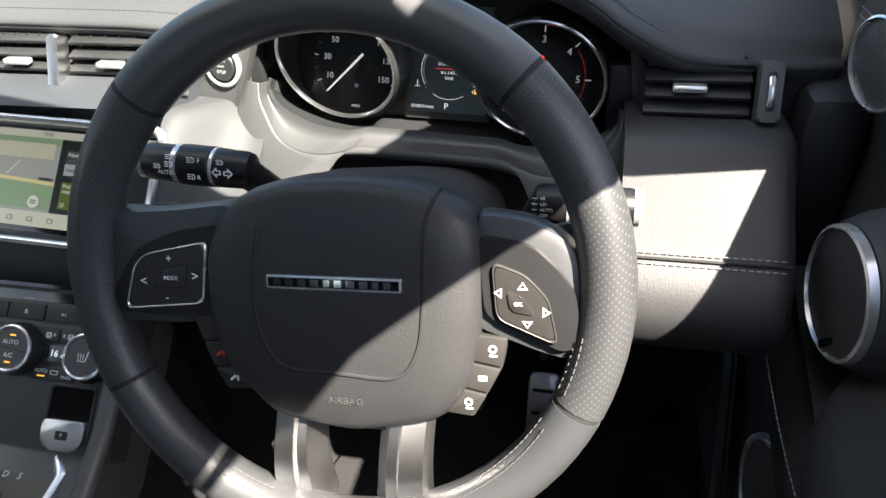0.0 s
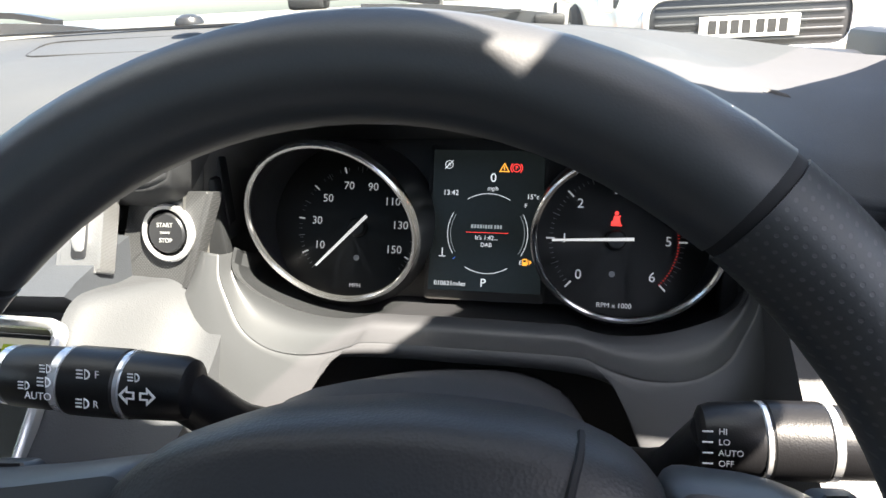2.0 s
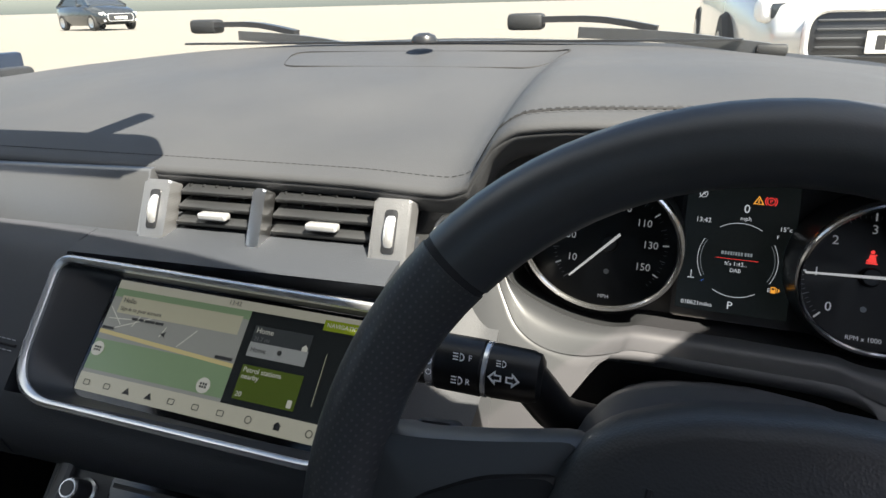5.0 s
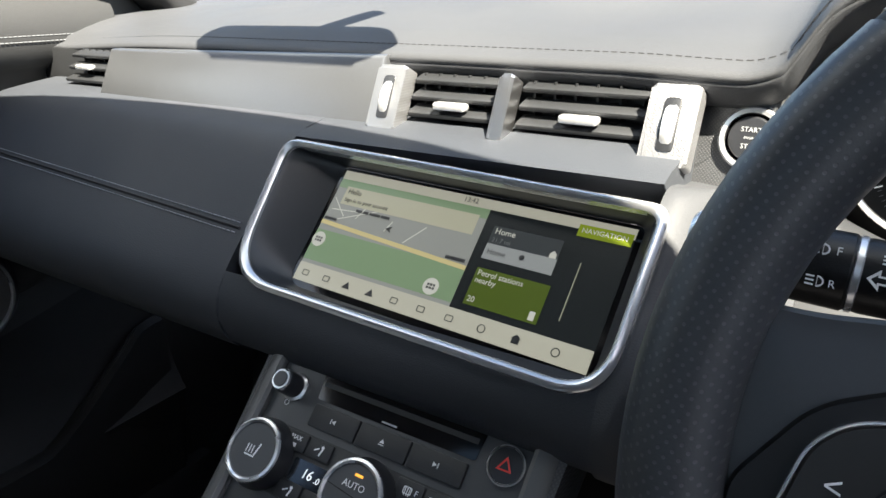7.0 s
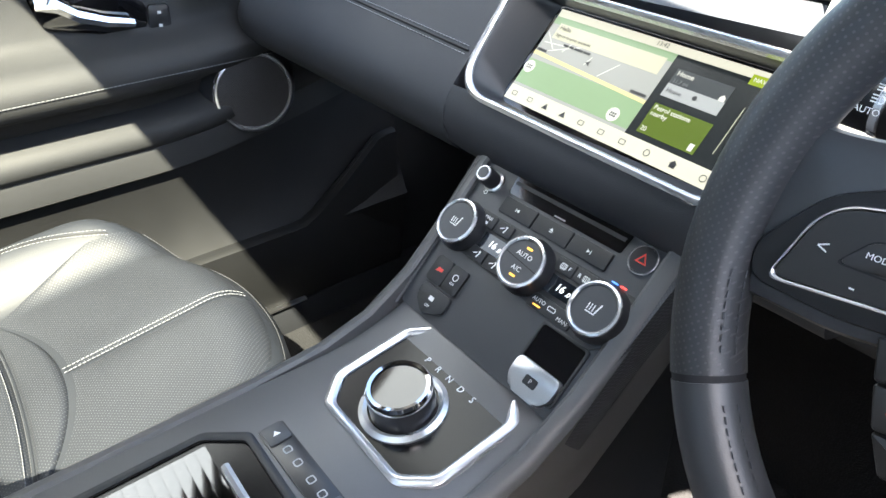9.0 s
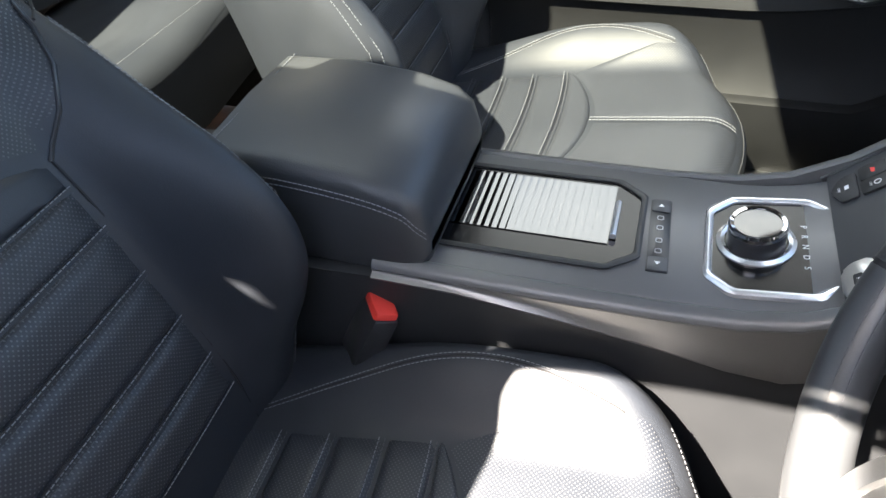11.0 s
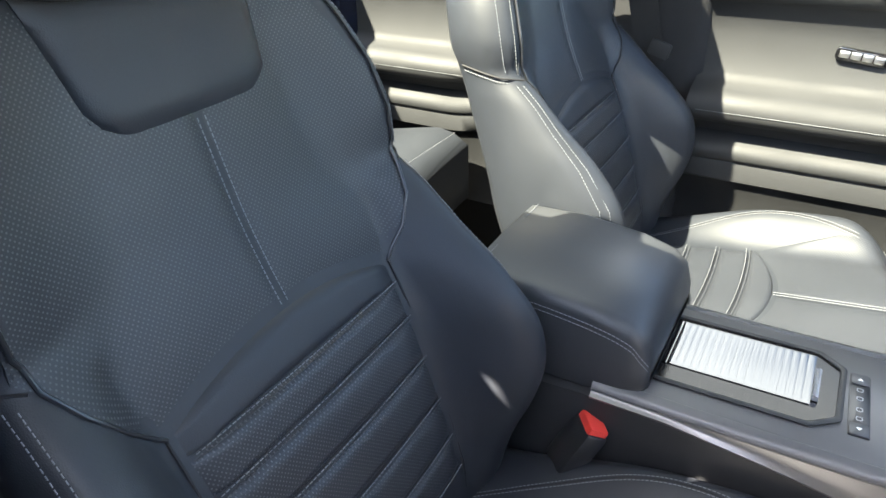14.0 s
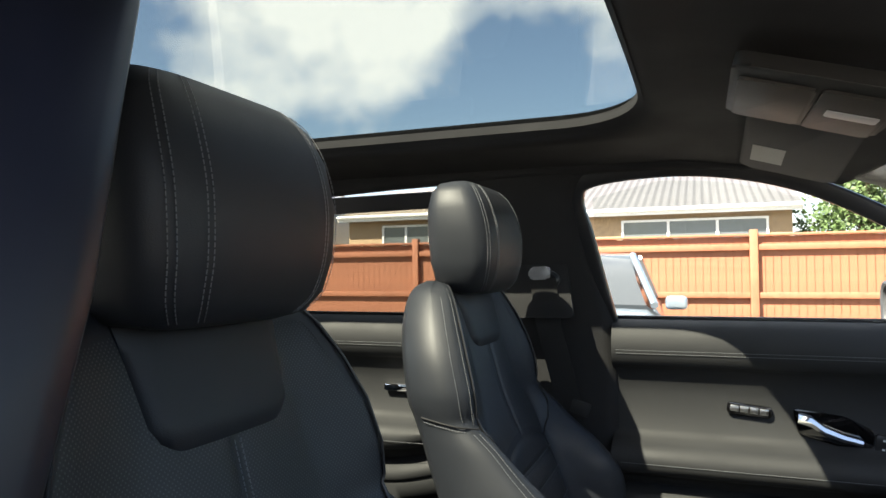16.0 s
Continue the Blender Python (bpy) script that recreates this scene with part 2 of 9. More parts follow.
def join_bm(own, tmp, m=Matrix.Identity(4)):
    """Adds tmp, moved by m, to own."""
    new_v = {v: own.verts.new(m @ v.co) for v in tmp.verts}
    for f in tmp.faces:
        try:
            own.faces.new([new_v[v] for v in f.verts])
        except ValueError:
            pass
    tmp.free()
    return own


def prism_bm(outline, depth, m=Matrix.Identity(4), bevel=0.0, seg=2, bm=None):
    """An outline in x, y raised by depth along z, with its upper edge rounded."""
    own = bm if bm is not None else bmesh.new()
    tmp = bmesh.new()
    lo = [tmp.verts.new((x, y, 0)) for x, y in outline]
    hi = [tmp.verts.new((x, y, depth)) for x, y in outline]
    n = len(outline)
    tmp.faces.new(lo[::-1])
    top = tmp.faces.new(hi)
    for i in range(n):
        tmp.faces.new((lo[i], lo[(i + 1) % n], hi[(i + 1) % n], hi[i]))
    if bevel:
        bmesh.ops.bevel(tmp, geom=list(top.edges), offset=bevel, segments=seg, profile=0.5, affect="EDGES")
    return join_bm(own, tmp, m)


def ring_bm(outer, inner, depth, m=Matrix.Identity(4), crown=0.0, bm=None):
    """A frame between two outlines of equal count, raised by depth; crown swells its middle."""
    own = bm if bm is not None else bmesh.new()
    n = len(outer)
    rows = []
    for k, h in ((0, 0), (0, depth), (0.25, depth + crown * 0.75), (0.5, depth + crown), (0.75, depth + crown * 0.75), (1, depth), (1, 0)):
        rows.append([own.verts.new(m @ Vector((o[0] + (i[0] - o[0]) * k, o[1] + (i[1] - o[1]) * k, h))) for o, i in zip(outer, inner)])
    for a, b in zip(rows, rows[1:]):
        for i in range(n):
            own.faces.new((a[i], a[(i + 1) % n], b[(i + 1) % n], b[i]))
    return own


def round_poly(corners, radius, seg=5):
    """A polygon with rounded corners; radius is one number or one a corner."""
    out, n = [], len(corners)
    for i in range(n):
        p, a, b = Vector(corners[i]), Vector(corners[i - 1]), Vector(corners[(i + 1) % n])
        r = radius[i] if isinstance(radius, (list, tuple)) else radius
        u, v = (a - p), (b - p)
        r = min(r, u.length * 0.49, v.length * 0.49)
        s, e = p + u.normalized() * r, p + v.normalized() * r
        for k in range(seg + 1):
            t = k / seg
            out.append(tuple((1 - t) ** 2 * s + 2 * t * (1 - t) * p + t * t * e))
    return out


def rect(w, h, cx=0.0, cy=0.0):
    return [(cx - w / 2, cy - h / 2), (cx + w / 2, cy - h / 2), (cx + w / 2, cy + h / 2), (cx - w / 2, cy + h / 2)]


def lathe_bm(profile, m=Matrix.Identity(4), seg=40, bm=None, sx=1.0, sy=1.0):
    """A profile of (radius, height) turned round z."""
    own = bm if bm is not None else bmesh.new()
    rows = []
    for r, h in profile:
        if r < 1e-6:
            rows.append([own.verts.new(m @ Vector((0, 0, h)))])
        else:
            rows.append([own.verts.new(m @ Vector((r * sx * math.cos(2 * math.pi * i / seg), r * sy * math.sin(2 * math.pi * i / seg), h))) for i in range(seg)])
    for a, b in zip(rows, rows[1:]):
        for i in range(seg):
            j = (i + 1) % seg
            if len(a) == 1 and len(b) == 1:
                continue
            if len(a) == 1:
                own.faces.new((a[0], b[j], b[i]))
            elif len(b) == 1:
                own.faces.new((a[i], a[j], b[0]))
            else:
                own.faces.new((a[i], a[j], b[j], b[i]))
    return own


def loft_bm(rings, closed=True, caps=True, bm=None):
    """Skin over rings of points of equal count."""
    own = bm if bm is not None else bmesh.new()
    rows = [[own.verts.new(Vector(p)) for p in r] for r in rings]
    n = len(rows[0])
    for a, b in zip(rows, rows[1:]):
        for i in range(n if closed else n - 1):
            own.faces.new((a[i], a[(i + 1) % n], b[(i + 1) % n], b[i]))
    if caps and closed:
        own.faces.new(rows[0][::-1])
        own.faces.new(rows[-1])
    return own


def sheet_bm(grid, thick, way, bm=None):
    """A grid of points made into a slab of the given thickness along way."""
    own = bm if bm is not None else bmesh.new()
    way = Vector(way) * thick
    top = [[own.verts.new(Vector(p)) for p in r] for r in grid]
    low = [[own.verts.new(Vector(p) + way) for p in r] for r in grid]
    R, C = len(grid), len(grid[0])
    for i in range(R - 1):
        for j in range(C - 1):
            own.faces.new((top[i][j], top[i][j + 1], top[i + 1][j + 1], top[i + 1][j]))
            own.faces.new((low[i][j], low[i + 1][j], low[i + 1][j + 1], low[i][j + 1]))
    for i in range(R - 1):
        own.faces.new((top[i][0], top[i + 1][0], low[i + 1][0], low[i][0]))
        own.faces.new((top[i][-1], low[i][-1], low[i + 1][-1], top[i + 1][-1]))
    for j in range(C - 1):
        own.faces.new((top[0][j], low[0][j], low[0][j + 1], top[0][j + 1]))
        own.faces.new((top[-1][j], top[-1][j + 1], low[-1][j + 1], low[-1][j]))
    return own


def smooth_path(points, n):
    """n points on a smooth curve through the given ones."""
    P = [Vector(p) for p in points]
    out = []
    for k in range(n):
        s = k / (n - 1) * (len(P) - 1)
        i = min(int(s), len(P) - 2)
        t = s - i
        p0, p1, p2, p3 = P[max(i - 1, 0)], P[i], P[i + 1], P[min(i + 2, len(P) - 1)]
        out.append(0.5 * ((2 * p1) + (p2 - p0) * t + (2 * p0 - 5 * p1 + 4 * p2 - p3) * t * t + (3 * p1 - p0 - 3 * p2 + p3) * t ** 3))
    return out


def sweep_bm(path, profile, up=(0, 0, 1), closed=False, bm=None):
    """A profile of (side, up) carried along a path."""
    own = bm if bm is not None else bmesh.new()
    P, rows, n = [Vector(p) for p in path], [], len(path)
    for i, p in enumerate(P):
        t = (P[(i + 1) % n] - P[i - 1]) if closed else (P[min(i + 1, n - 1)] - P[max(i - 1, 0)])
        t.normalize()
        s = t.cross(Vector(up))
        s.normalize()
        u = s.cross(t)
        rows.append([own.verts.new(p + s * a + u * b) for a, b in profile])
    k = len(profile)
    pairs = list(zip(rows, rows[1:])) + ([(rows[-1], rows[0])] if closed else [])
    for a, b in pairs:
        for i in range(k):
            own.faces.new((a[i], a[(i + 1) % k], b[(i + 1) % k], b[i]))
    if not closed:
        own.faces.new(rows[0][::-1])
        own.faces.new(rows[-1])
    return own


def circle(r, n=10, ry=None):
    return [(r * math.cos(2 * math.pi * i / n), (ry or r) * math.sin(2 * math.pi * i / n)) for i in range(n)]


def stitches(path, parent, material=None, step=0.0052, length=0.0036, wide=0.0010, name="stitching", up=(0, 0, 1), label="pale contrast stitching"):
    """One mesh of short threads laid end to end along a path."""
    P = [Vector(p) for p in path]
    bm, gone, k = bmesh.new(), 0.0, 0
    total = sum((b - a).length for a, b in zip(P, P[1:]))
    i, used = 0, 0.0
    while gone + length < total:
        while i < len(P) - 2 and used + (P[i + 1] - P[i]).length < gone:
            used += (P[i + 1] - P[i]).length
            i += 1
        d = (P[i + 1] - P[i])
        if d.length > 1e-7:
            d.normalize()
            c = P[i] + d * (gone - used + length / 2)
            side = d.cross(Vector(up))
            if side.length < 1e-5:
                side = d.cross(Vector((1, 0, 0)))
            side.normalize()
            u = side.cross(d)
            ring = []
            for e in (-1, 1):
                for a, b in ((-1, -0.3), (1, -0.3), (0.55, 1), (-0.55, 1)):
                    ring.append(bm.verts.new(c + d * (e * length / 2) + side * (a * wide / 2) + u * (b * wide / 2)))
            for q in range(4):
                bm.faces.new((ring[q], ring[(q + 1) % 4], ring[4 + (q + 1) % 4], ring[4 + q]))
            bm.faces.new(ring[3::-1])
            bm.faces.new(ring[4:])
        gone += step
    return part(name, bm, material or THREAD, parent, label, smooth=False)


def text(words, size, m, material, parent, name="lettering", thick=0.0001, align="CENTER", label="", shear=0.0, sx=1.0):
    """Words in the built-in font, laid on the frame m."""
    cu = bpy.data.curves.new(name, "FONT")
    cu.body, cu.size, cu.extrude, cu.align_x, cu.align_y = words, size, thick, align, "CENTER"
    cu.resolution_u, cu.shear, cu.space_line = 3, shear, 0.9
    tmp = bpy.data.objects.new(name, cu)
    scene.collection.objects.link(tmp)
    me = bpy.data.meshes.new_from_object(tmp)
    bpy.data.objects.remove(tmp)
    bpy.data.curves.remove(cu)
    me.transform(m @ Matrix.Diagonal((sx, 1, 1, 1)))
    me.materials.clear()
    return finish(name, me, material, parent, label, smooth=False)


def bars(m, material, parent, widths, height, gap, x0=0.0, y0=0.0, name="lettering"):
    """Plain bars in a row, for writing that is not given."""
    bm, x = bmesh.new(), x0
    for w in widths:
        box_bm((w, height, 0.0002), m @ Matrix.Translation((x + w / 2, y0, 0.0001)), bm=bm)
        x += w + gap
    return part(name, bm, material, parent, smooth=False)


def tube(path, r, material, parent=None, name="tube", label="", n=10, up=(0, 0, 1), closed=False):
    return part(name, sweep_bm(path, circle(r, n), up, closed), material, parent, label)


def T(x, y, z=0.0):
    return Matrix.Translation((x, y, z))


def lerp_table(x, table):
    """A smooth curve through rows of (x, values), with no overshoot."""
    n = len(table)
    if x <= table[0][0]:
        return tuple(table[0][1:])
    if x >= table[-1][0]:
        return tuple(table[-1][1:])
    i = max(k for k in range(n - 1) if table[k][0] <= x)

    def slope(k, c):
        if k == 0 or k == n - 1:
            return 0.0
        a = (table[k][c] - table[k - 1][c]) / (table[k][0] - table[k - 1][0])
        b = (table[k + 1][c] - table[k][c]) / (table[k + 1][0] - table[k][0])
        return 0.0 if a * b <= 0 else 2 * a * b / (a + b)

    h = table[i + 1][0] - table[i][0]
    t = (x - table[i][0]) / h
    out = []
    for c in range(1, len(table[0])):
        p, q = table[i][c], table[i + 1][c]
        out.append((1 + 2 * t) * (1 - t) ** 2 * p + t * (1 - t) ** 2 * h * slope(i, c) + t * t * (3 - 2 * t) * q + t * t * (t - 1) * h * slope(i + 1, c))
    return tuple(out)


BROW = [(-0.74, 0.71, 1.148), (-0.40, 0.69, 1.159), (0.08, 0.680, 1.158), (0.160, 0.674, 1.156), (0.184, 0.672, 1.163), (0.194, 0.671, 1.181), (0.206, 0.670, 1.198), (0.226, 0.668, 1.209),
        (0.268, 0.666, 1.213), (0.33, 0.662, 1.215), (0.40, 0.659, 1.218), (0.48, 0.660, 1.210), (0.52, 0.663, 1.192), (0.555, 0.668, 1.166), (0.61, 0.678, 1.138), (0.70, 0.695, 1.126), (0.75, 0.71, 1.122)]
BASE = [(-0.75, 0.90, 1.190), (-0.55, 1.05, 1.212), (-0.30, 1.105, 1.232), (0.0, 1.125, 1.240), (0.30, 1.105, 1.232), (0.55, 1.05, 1.212), (0.75, 0.90, 1.190)]


# ---- car shell: floor, roof, pillars, glass ----
PILLAR_BLUE = mat("dark_navy_pillar_paint", (0.008, 0.010, 0.020), 0.42, 0, 0.0, 0.002, 0.1)
PAINT = mat("dark_blue_paint", (0.012, 0.016, 0.030), 0.25, 0.2, 0, 0.002, 0.05, coat=0.8)


def structure(ob, label, category="car body"):
    return tagged(ob, label, category, kind="structure")


structure(part("floor", box_bm((1.62, 2.9, 0.03), T(0, -0.15, 0.345), 0.006), CARPET), "black carpeted car floor", "floor")
structure(part("wall_firewall", box_bm((1.60, 0.03, 0.62), T(0, 1.02, 0.62) @ Matrix.Rotation(radians(-14), 4, "X"), 0.01), CARPET), "black carpeted bulkhead under the dashboard", "bulkhead")
structure(part("wall_tailgate", box_bm((1.40, 0.05, 0.80), T(0, -1.72, 0.78), 0.01), PLASTIC), "black tailgate trim behind the rear seats", "tailgate")
structure(part("boot_floor", box_bm((1.36, 0.55, 0.04), T(0, -1.45, 0.72), 0.01), CARPET), "black boot cover", "boot floor")

for s in (-1, 1):
    structure(part("wall_kick_panel", box_bm((0.03, 0.36, 0.86), T(s * (0.725 if s < 0 else 0.765), 0.92, 0.78), 0.008), PLASTIC), "black footwell side panel", "footwell panel")
structure(part("wall_body_side", box_bm((0.02, 2.9, 0.86), T(-0.800, -0.30, 0.80), 0.006), PAINT), "dark blue outer body side", "car body")
structure(part("wall_body_side", box_bm((0.02, 1.6, 0.86), T(0.83, -0.95, 0.80), 0.006), PAINT), "dark blue outer body side", "car body")

for s in (-1, 1):
    structure(part("wall_front_wing", box_bm((0.03, 0.40, 0.80), T(s * 0.845, 0.98, 0.78), 0.01), PAINT), "dark blue front wing", "car body")

# headlining with the roof glass opening
open_r = round_poly([(-0.425, -1.22), (0.425, -1.22), (0.425, 0.000), (-0.425, 0.000)], [0.08, 0.08, 0.17, 0.17], 10)
# finer steps along the straight edges
open_r = [Vector(a).lerp(Vector(b), i / 8) if (Vector(b) - Vector(a)).length > 0.2 else Vector(a) for a, b in zip(open_r, open_r[1:] + open_r[:1]) for i in range(8 if (Vector(b) - Vector(a)).length > 0.2 else 1)]
open_r = [(p.x, p.y) for p in open_r]


def roof_z(x, y):
    return 1.632 - 0.055 * (abs(x) / 0.60) ** 2.6 - 0.09 * max(0, (y + 0.05) / 0.50) ** 1.7 - 0.10 * max(0, (-1.0 - y) / 0.7) ** 1.6


outer_r = []
for x, y in open_r:
    # outer border of the lining, out to the cant rails, the header and the tail
    ang = math.atan2((y + 0.62) / 0.60, x / 0.425)
    ex, ey = math.cos(ang), math.sin(ang)
    k = 1 / max(abs(ex), abs(ey))
    ox = ex * k * 0.615
    outer_r.append((ox, -0.68 + ey * k * (1.125 - 0.27 * ox * ox if ey > 0 else 0.98)))
rings = []
for t in (0.0, 0.04, 0.2, 0.4, 0.6, 0.8, 1.0):
    row = []
    for (x0, y0), (x1, y1) in zip(open_r, outer_r):
        x, y = x0 + (x1 - x0) * t, y0 + (y1 - y0) * t
        row.append((x, y, roof_z(x, y) - (0.012 if t > 0 else 0.0)))
    rings.append(row)
roof = bmesh.new()
loft_bm(rings, True, False, roof)
loft_bm([[(x, y, z + 0.035) for x, y, z in r] for r in rings], True, False, roof)
structure(part("ceiling", roof, LINING, sharp=60), "black headlining round the panoramic roof glass", "headlining")
rg = thing("roof_glass", (0, -0.62, 1.63), "fixed tinted panoramic roof glass in a black surround", "roof glass", kind="structure")
gl = []
for i in range(9):
    y = -1.24 + 1.27 * i / 8
    gl.append([(-0.44 + 0.88 * j / 8, y, roof_z(0, -0.3) + 0.028 - 0.03 * abs((-0.44 + 0.88 * j / 8) / 0.44) ** 2 - 0.02 * abs((y + 0.4) / 0.8) ** 2) for j in range(9)])
part("pane", sheet_bm(gl, 0.004, (0, 0, 1)), GLASS_ROOF, rg)
inn = [(x * 0.975, -0.62 + (y + 0.62) * 0.985) for x, y in open_r]
part("seal", loft_bm([[(x, y, roof_z(x, y) - 0.002) for x, y in open_r], [(x, y, roof_z(x, y) + 0.006) for x, y in inn], [(x, y, roof_z(x, y) + 0.022) for x, y in inn], [(x, y, roof_z(x, y) + 0.022) for x, y in open_r]], True, False), LINING, rg)

# windscreen and its edges
ws = thing("window_1", (0, 1.1, 1.25), "clear raked windscreen", "windscreen", kind="structure")
head_y, head_z = 0.447, 1.548
grid = []
for i in range(17):
    x = -0.66 + 1.32 * i / 16
    yb, zb = lerp_table(x, BASE)
    hx = x * 0.80
    hy, hz = head_y - 0.118 * (x / 0.66) ** 2, head_z - 0.040 * (x / 0.66) ** 2
    grid.append([(x + (hx - x) * t, yb + 0.015 + (hy - yb) * t, zb - 0.004 + (hz - zb) * t + 0.02 * math.sin(math.pi * t)) for t in [j / 8 for j in range(9)]])
part("pane", sheet_bm(grid, 0.004, (0, 0.4, 0.9)), GLASS_CLEAR, ws)
part("frit_band", sheet_bm([[Vector(r[0]) + Vector((0, -0.002, -0.002)), Vector(r[0]) * 0.955 + Vector(r[1]) * 0.045 + Vector((0, -0.002, 0.0))] for r in grid], 0.001, (0, -0.4, -0.9)), PLASTIC_FINE, ws, "black printed border")


def pillar(name, path, w, d, material, label, up=(0, 0, 1)):
    prof = round_poly(rect(w, d), min(w, d) * 0.35, 4)
    return structure(part(name, sweep_bm(smooth_path(path, 14), prof, up), material, sharp=60), label, "pillar")


for s in (-1, 1):
    e, w = (0.0, 0.065) if s < 0 else (0.108, 0.088)
    pillar("wall_a_pillar", [(s * (0.70 + e), 0.93, 1.17), (s * (0.66 + e), 0.78, 1.29), (s * (0.62 + e), 0.56, 1.445), (s * (0.590 + e), 0.36, 1.538), (s * (0.585 + e), 0.12, 1.585)], w, 0.05 if s < 0 else 0.07, LINING, "black trimmed windscreen pillar")
    e, w = (0.0, 0.055) if s < 0 else (0.025, 0.105)
    pillar("wall_cant_rail", [(s * (0.60 + e), 0.30, 1.560), (s * (0.608 + e), 0.0, 1.580), (s * (0.61 + e), -0.40, 1.578), (s * (0.60 + e), -0.9, 1.555), (s * (0.58 + e), -1.5, 1.48)], w, 0.06, LINING, "black roof side rail")
# B pillars
for s in (-1, 1):
    rings = []
    trim = ((0.40, 0.70, -0.30, -0.098), (0.80, 0.715, -0.335, -0.100), (1.20, 0.715, -0.395, -0.104), (1.24, 0.702, -0.41, -0.110), (1.40, 0.660, -0.44, -0.150), (1.50, 0.633, -0.47, -0.170), (1.570, 0.605, -0.52, -0.15))
    bare = ((0.40, 0.70, -0.30, -0.115), (0.80, 0.715, -0.335, -0.134), (1.20, 0.715, -0.40, -0.144), (1.24, 0.700, -0.36, -0.151), (1.335, 0.659, -0.372, -0.166), (1.44, 0.610, -0.378, -0.200), (1.515, 0.569, -0.385, -0.230), (1.580, 0.560, -0.40, -0.24))
    wide = 0.035 if s < 0 else 0.085
    for z, x, y0, y1 in (trim if s < 0 else bare):
        if s < 0:
            rings.append([(s * (x + wide), y0, z), (s * (x - 0.005), y0, z), (s * (x - 0.02), y0 + 0.03, z), (s * (x - 0.02), y1 - 0.03, z), (s * (x - 0.005), y1, z), (s * (x + wide), y1, z)])
        else:
            rings.append([(x + wide, y0, z), (x - 0.005, y0, z), (x - 0.02, y0 + 0.03, z)] + [(x - 0.02 + a, y1 - b, z) for a, b in ((0.0, 0.030), (0.004, 0.014), (0.014, 0.004), (0.028, 0.001), (0.048, 0.0), (0.070, 0.001), (wide + 0.02, 0.003))])
    structure(part("wall_b_pillar", loft_bm(rings), LINING if s < 0 else PILLAR_BLUE, sharp=70), "dark trimmed centre pillar", "pillar")
    rings = []
    for z, x, y0, y1 in ((0.6, 0.70, -1.70, -1.18), (1.22, 0.70, -1.70, -1.16), (1.40, 0.64, -1.70, -1.20), (1.53, 0.59, -1.70, -1.30)):
        rings.append([(s * (x + 0.03), y0, z), (s * (x - 0.03), y0, z), (s * (x - 0.03), y1, z), (s * (x + 0.03), y1, z)])
    structure(part("wall_c_pillar", loft_bm(rings), LINING, sharp=50), "black trimmed rear pillar", "pillar")
    structure(part("door_sill", box_bm((0.07, 1.5, 0.09), T(s * 0.72, 0.1, 0.38), 0.015), PLASTIC_FINE), "black door sill", "sill")
    part("tread_plate", box_bm((0.045, 0.62, 0.004), T(s * 0.70, 0.25, 0.428), 0.001), ALU, bpy.data.objects["door_sill" if s < 0 else "door_sill.001"], "brushed metal tread plate")

# seat belt on the passenger side pillar
bt = thing("seat_belt", (-0.66, -0.25, 1.0), "black seat belt on the centre pillar with chrome guide", "seat belt")
part("height_panel", prism_bm(round_poly([(-0.345, 1.235), (-0.185, 1.235), (-0.215, 1.425), (-0.375, 1.425)], 0.012), 0.012, Matrix(((0, -0.22, 1, -0.3655), (1, 0, 0, 0), (0, 1, 0, 0), (0, 0, 0, 1))), 0.003), LINING, bt)
part("webbing", sheet_bm([[(-0.628, -0.285, 1.325), (-0.628, -0.225, 1.325)], [(-0.640, -0.275, 1.22), (-0.640, -0.218, 1.22)], [(-0.625, -0.225, 1.04), (-0.625, -0.168, 1.04)], [(-0.64, -0.20, 0.70), (-0.64, -0.15, 0.70)]], 0.002, (-1, 0, 0)), FABRIC, bt)
part("guide", lathe_bm([(0.030, 0), (0.030, 0.014), (0.022, 0.018)], basis((-0.652, -0.248, 1.320), (0, 1, 0), (0, 0, 1)), 24, sy=0.75), PLASTIC_FINE, bt)
part("guide_cover", prism_bm(round_poly(rect(0.050, 0.030), 0.010), 0.014, basis((-0.640, -0.262, 1.336), (0, 1, 0.05), (0, 0, 1)), 0.006, 3), CHROME, bt, "chrome guide cover")
part("tongue", prism_bm(round_poly(rect(0.042, 0.030), 0.006), 0.008, basis((-0.618, -0.172, 1.040), (0, 1, -0.3), (0, 0.3, 1)), 0.003), PLASTIC, bt)

# overhead console and mirror
VISOR_GREY = mat("overhead_plastic", (0.015, 0.015, 0.015), 0.6, 0, 0.2, 0.0008, 0.06)
oc = thing("overhead_console", (0.02, 0.19, 1.50), "grey overhead console with reading lamps", "overhead console")
OM = basis((-0.055, 0.215, 1.560), (-1, 0, 0), (0, 1, -0.30))
part("body", prism_bm(round_poly(rect(0.25, 0.19), 0.02), 0.016, OM, 0.006), VISOR_GREY, oc)
part("glasses_lid", prism_bm(round_poly(rect(0.190, 0.086, 0.016, -0.043), 0.008), 0.005, OM @ T(0, 0, 0.015), 0.003), mat("warm_grey_lid_plastic", (0.046, 0.043, 0.039), 0.6, 0, 0.2, 0.0008, 0.06), oc, "warm grey glasses-holder lid")
part("lamp_panel", prism_bm(round_poly(rect(0.196, 0.082, 0.016, 0.046), 0.008), 0.005, OM @ T(0, 0, 0.015), 0.003), mat("overhead_panel_plastic", (0.028, 0.027, 0.025), 0.6, 0, 0.2, 0.0008, 0.06), oc)
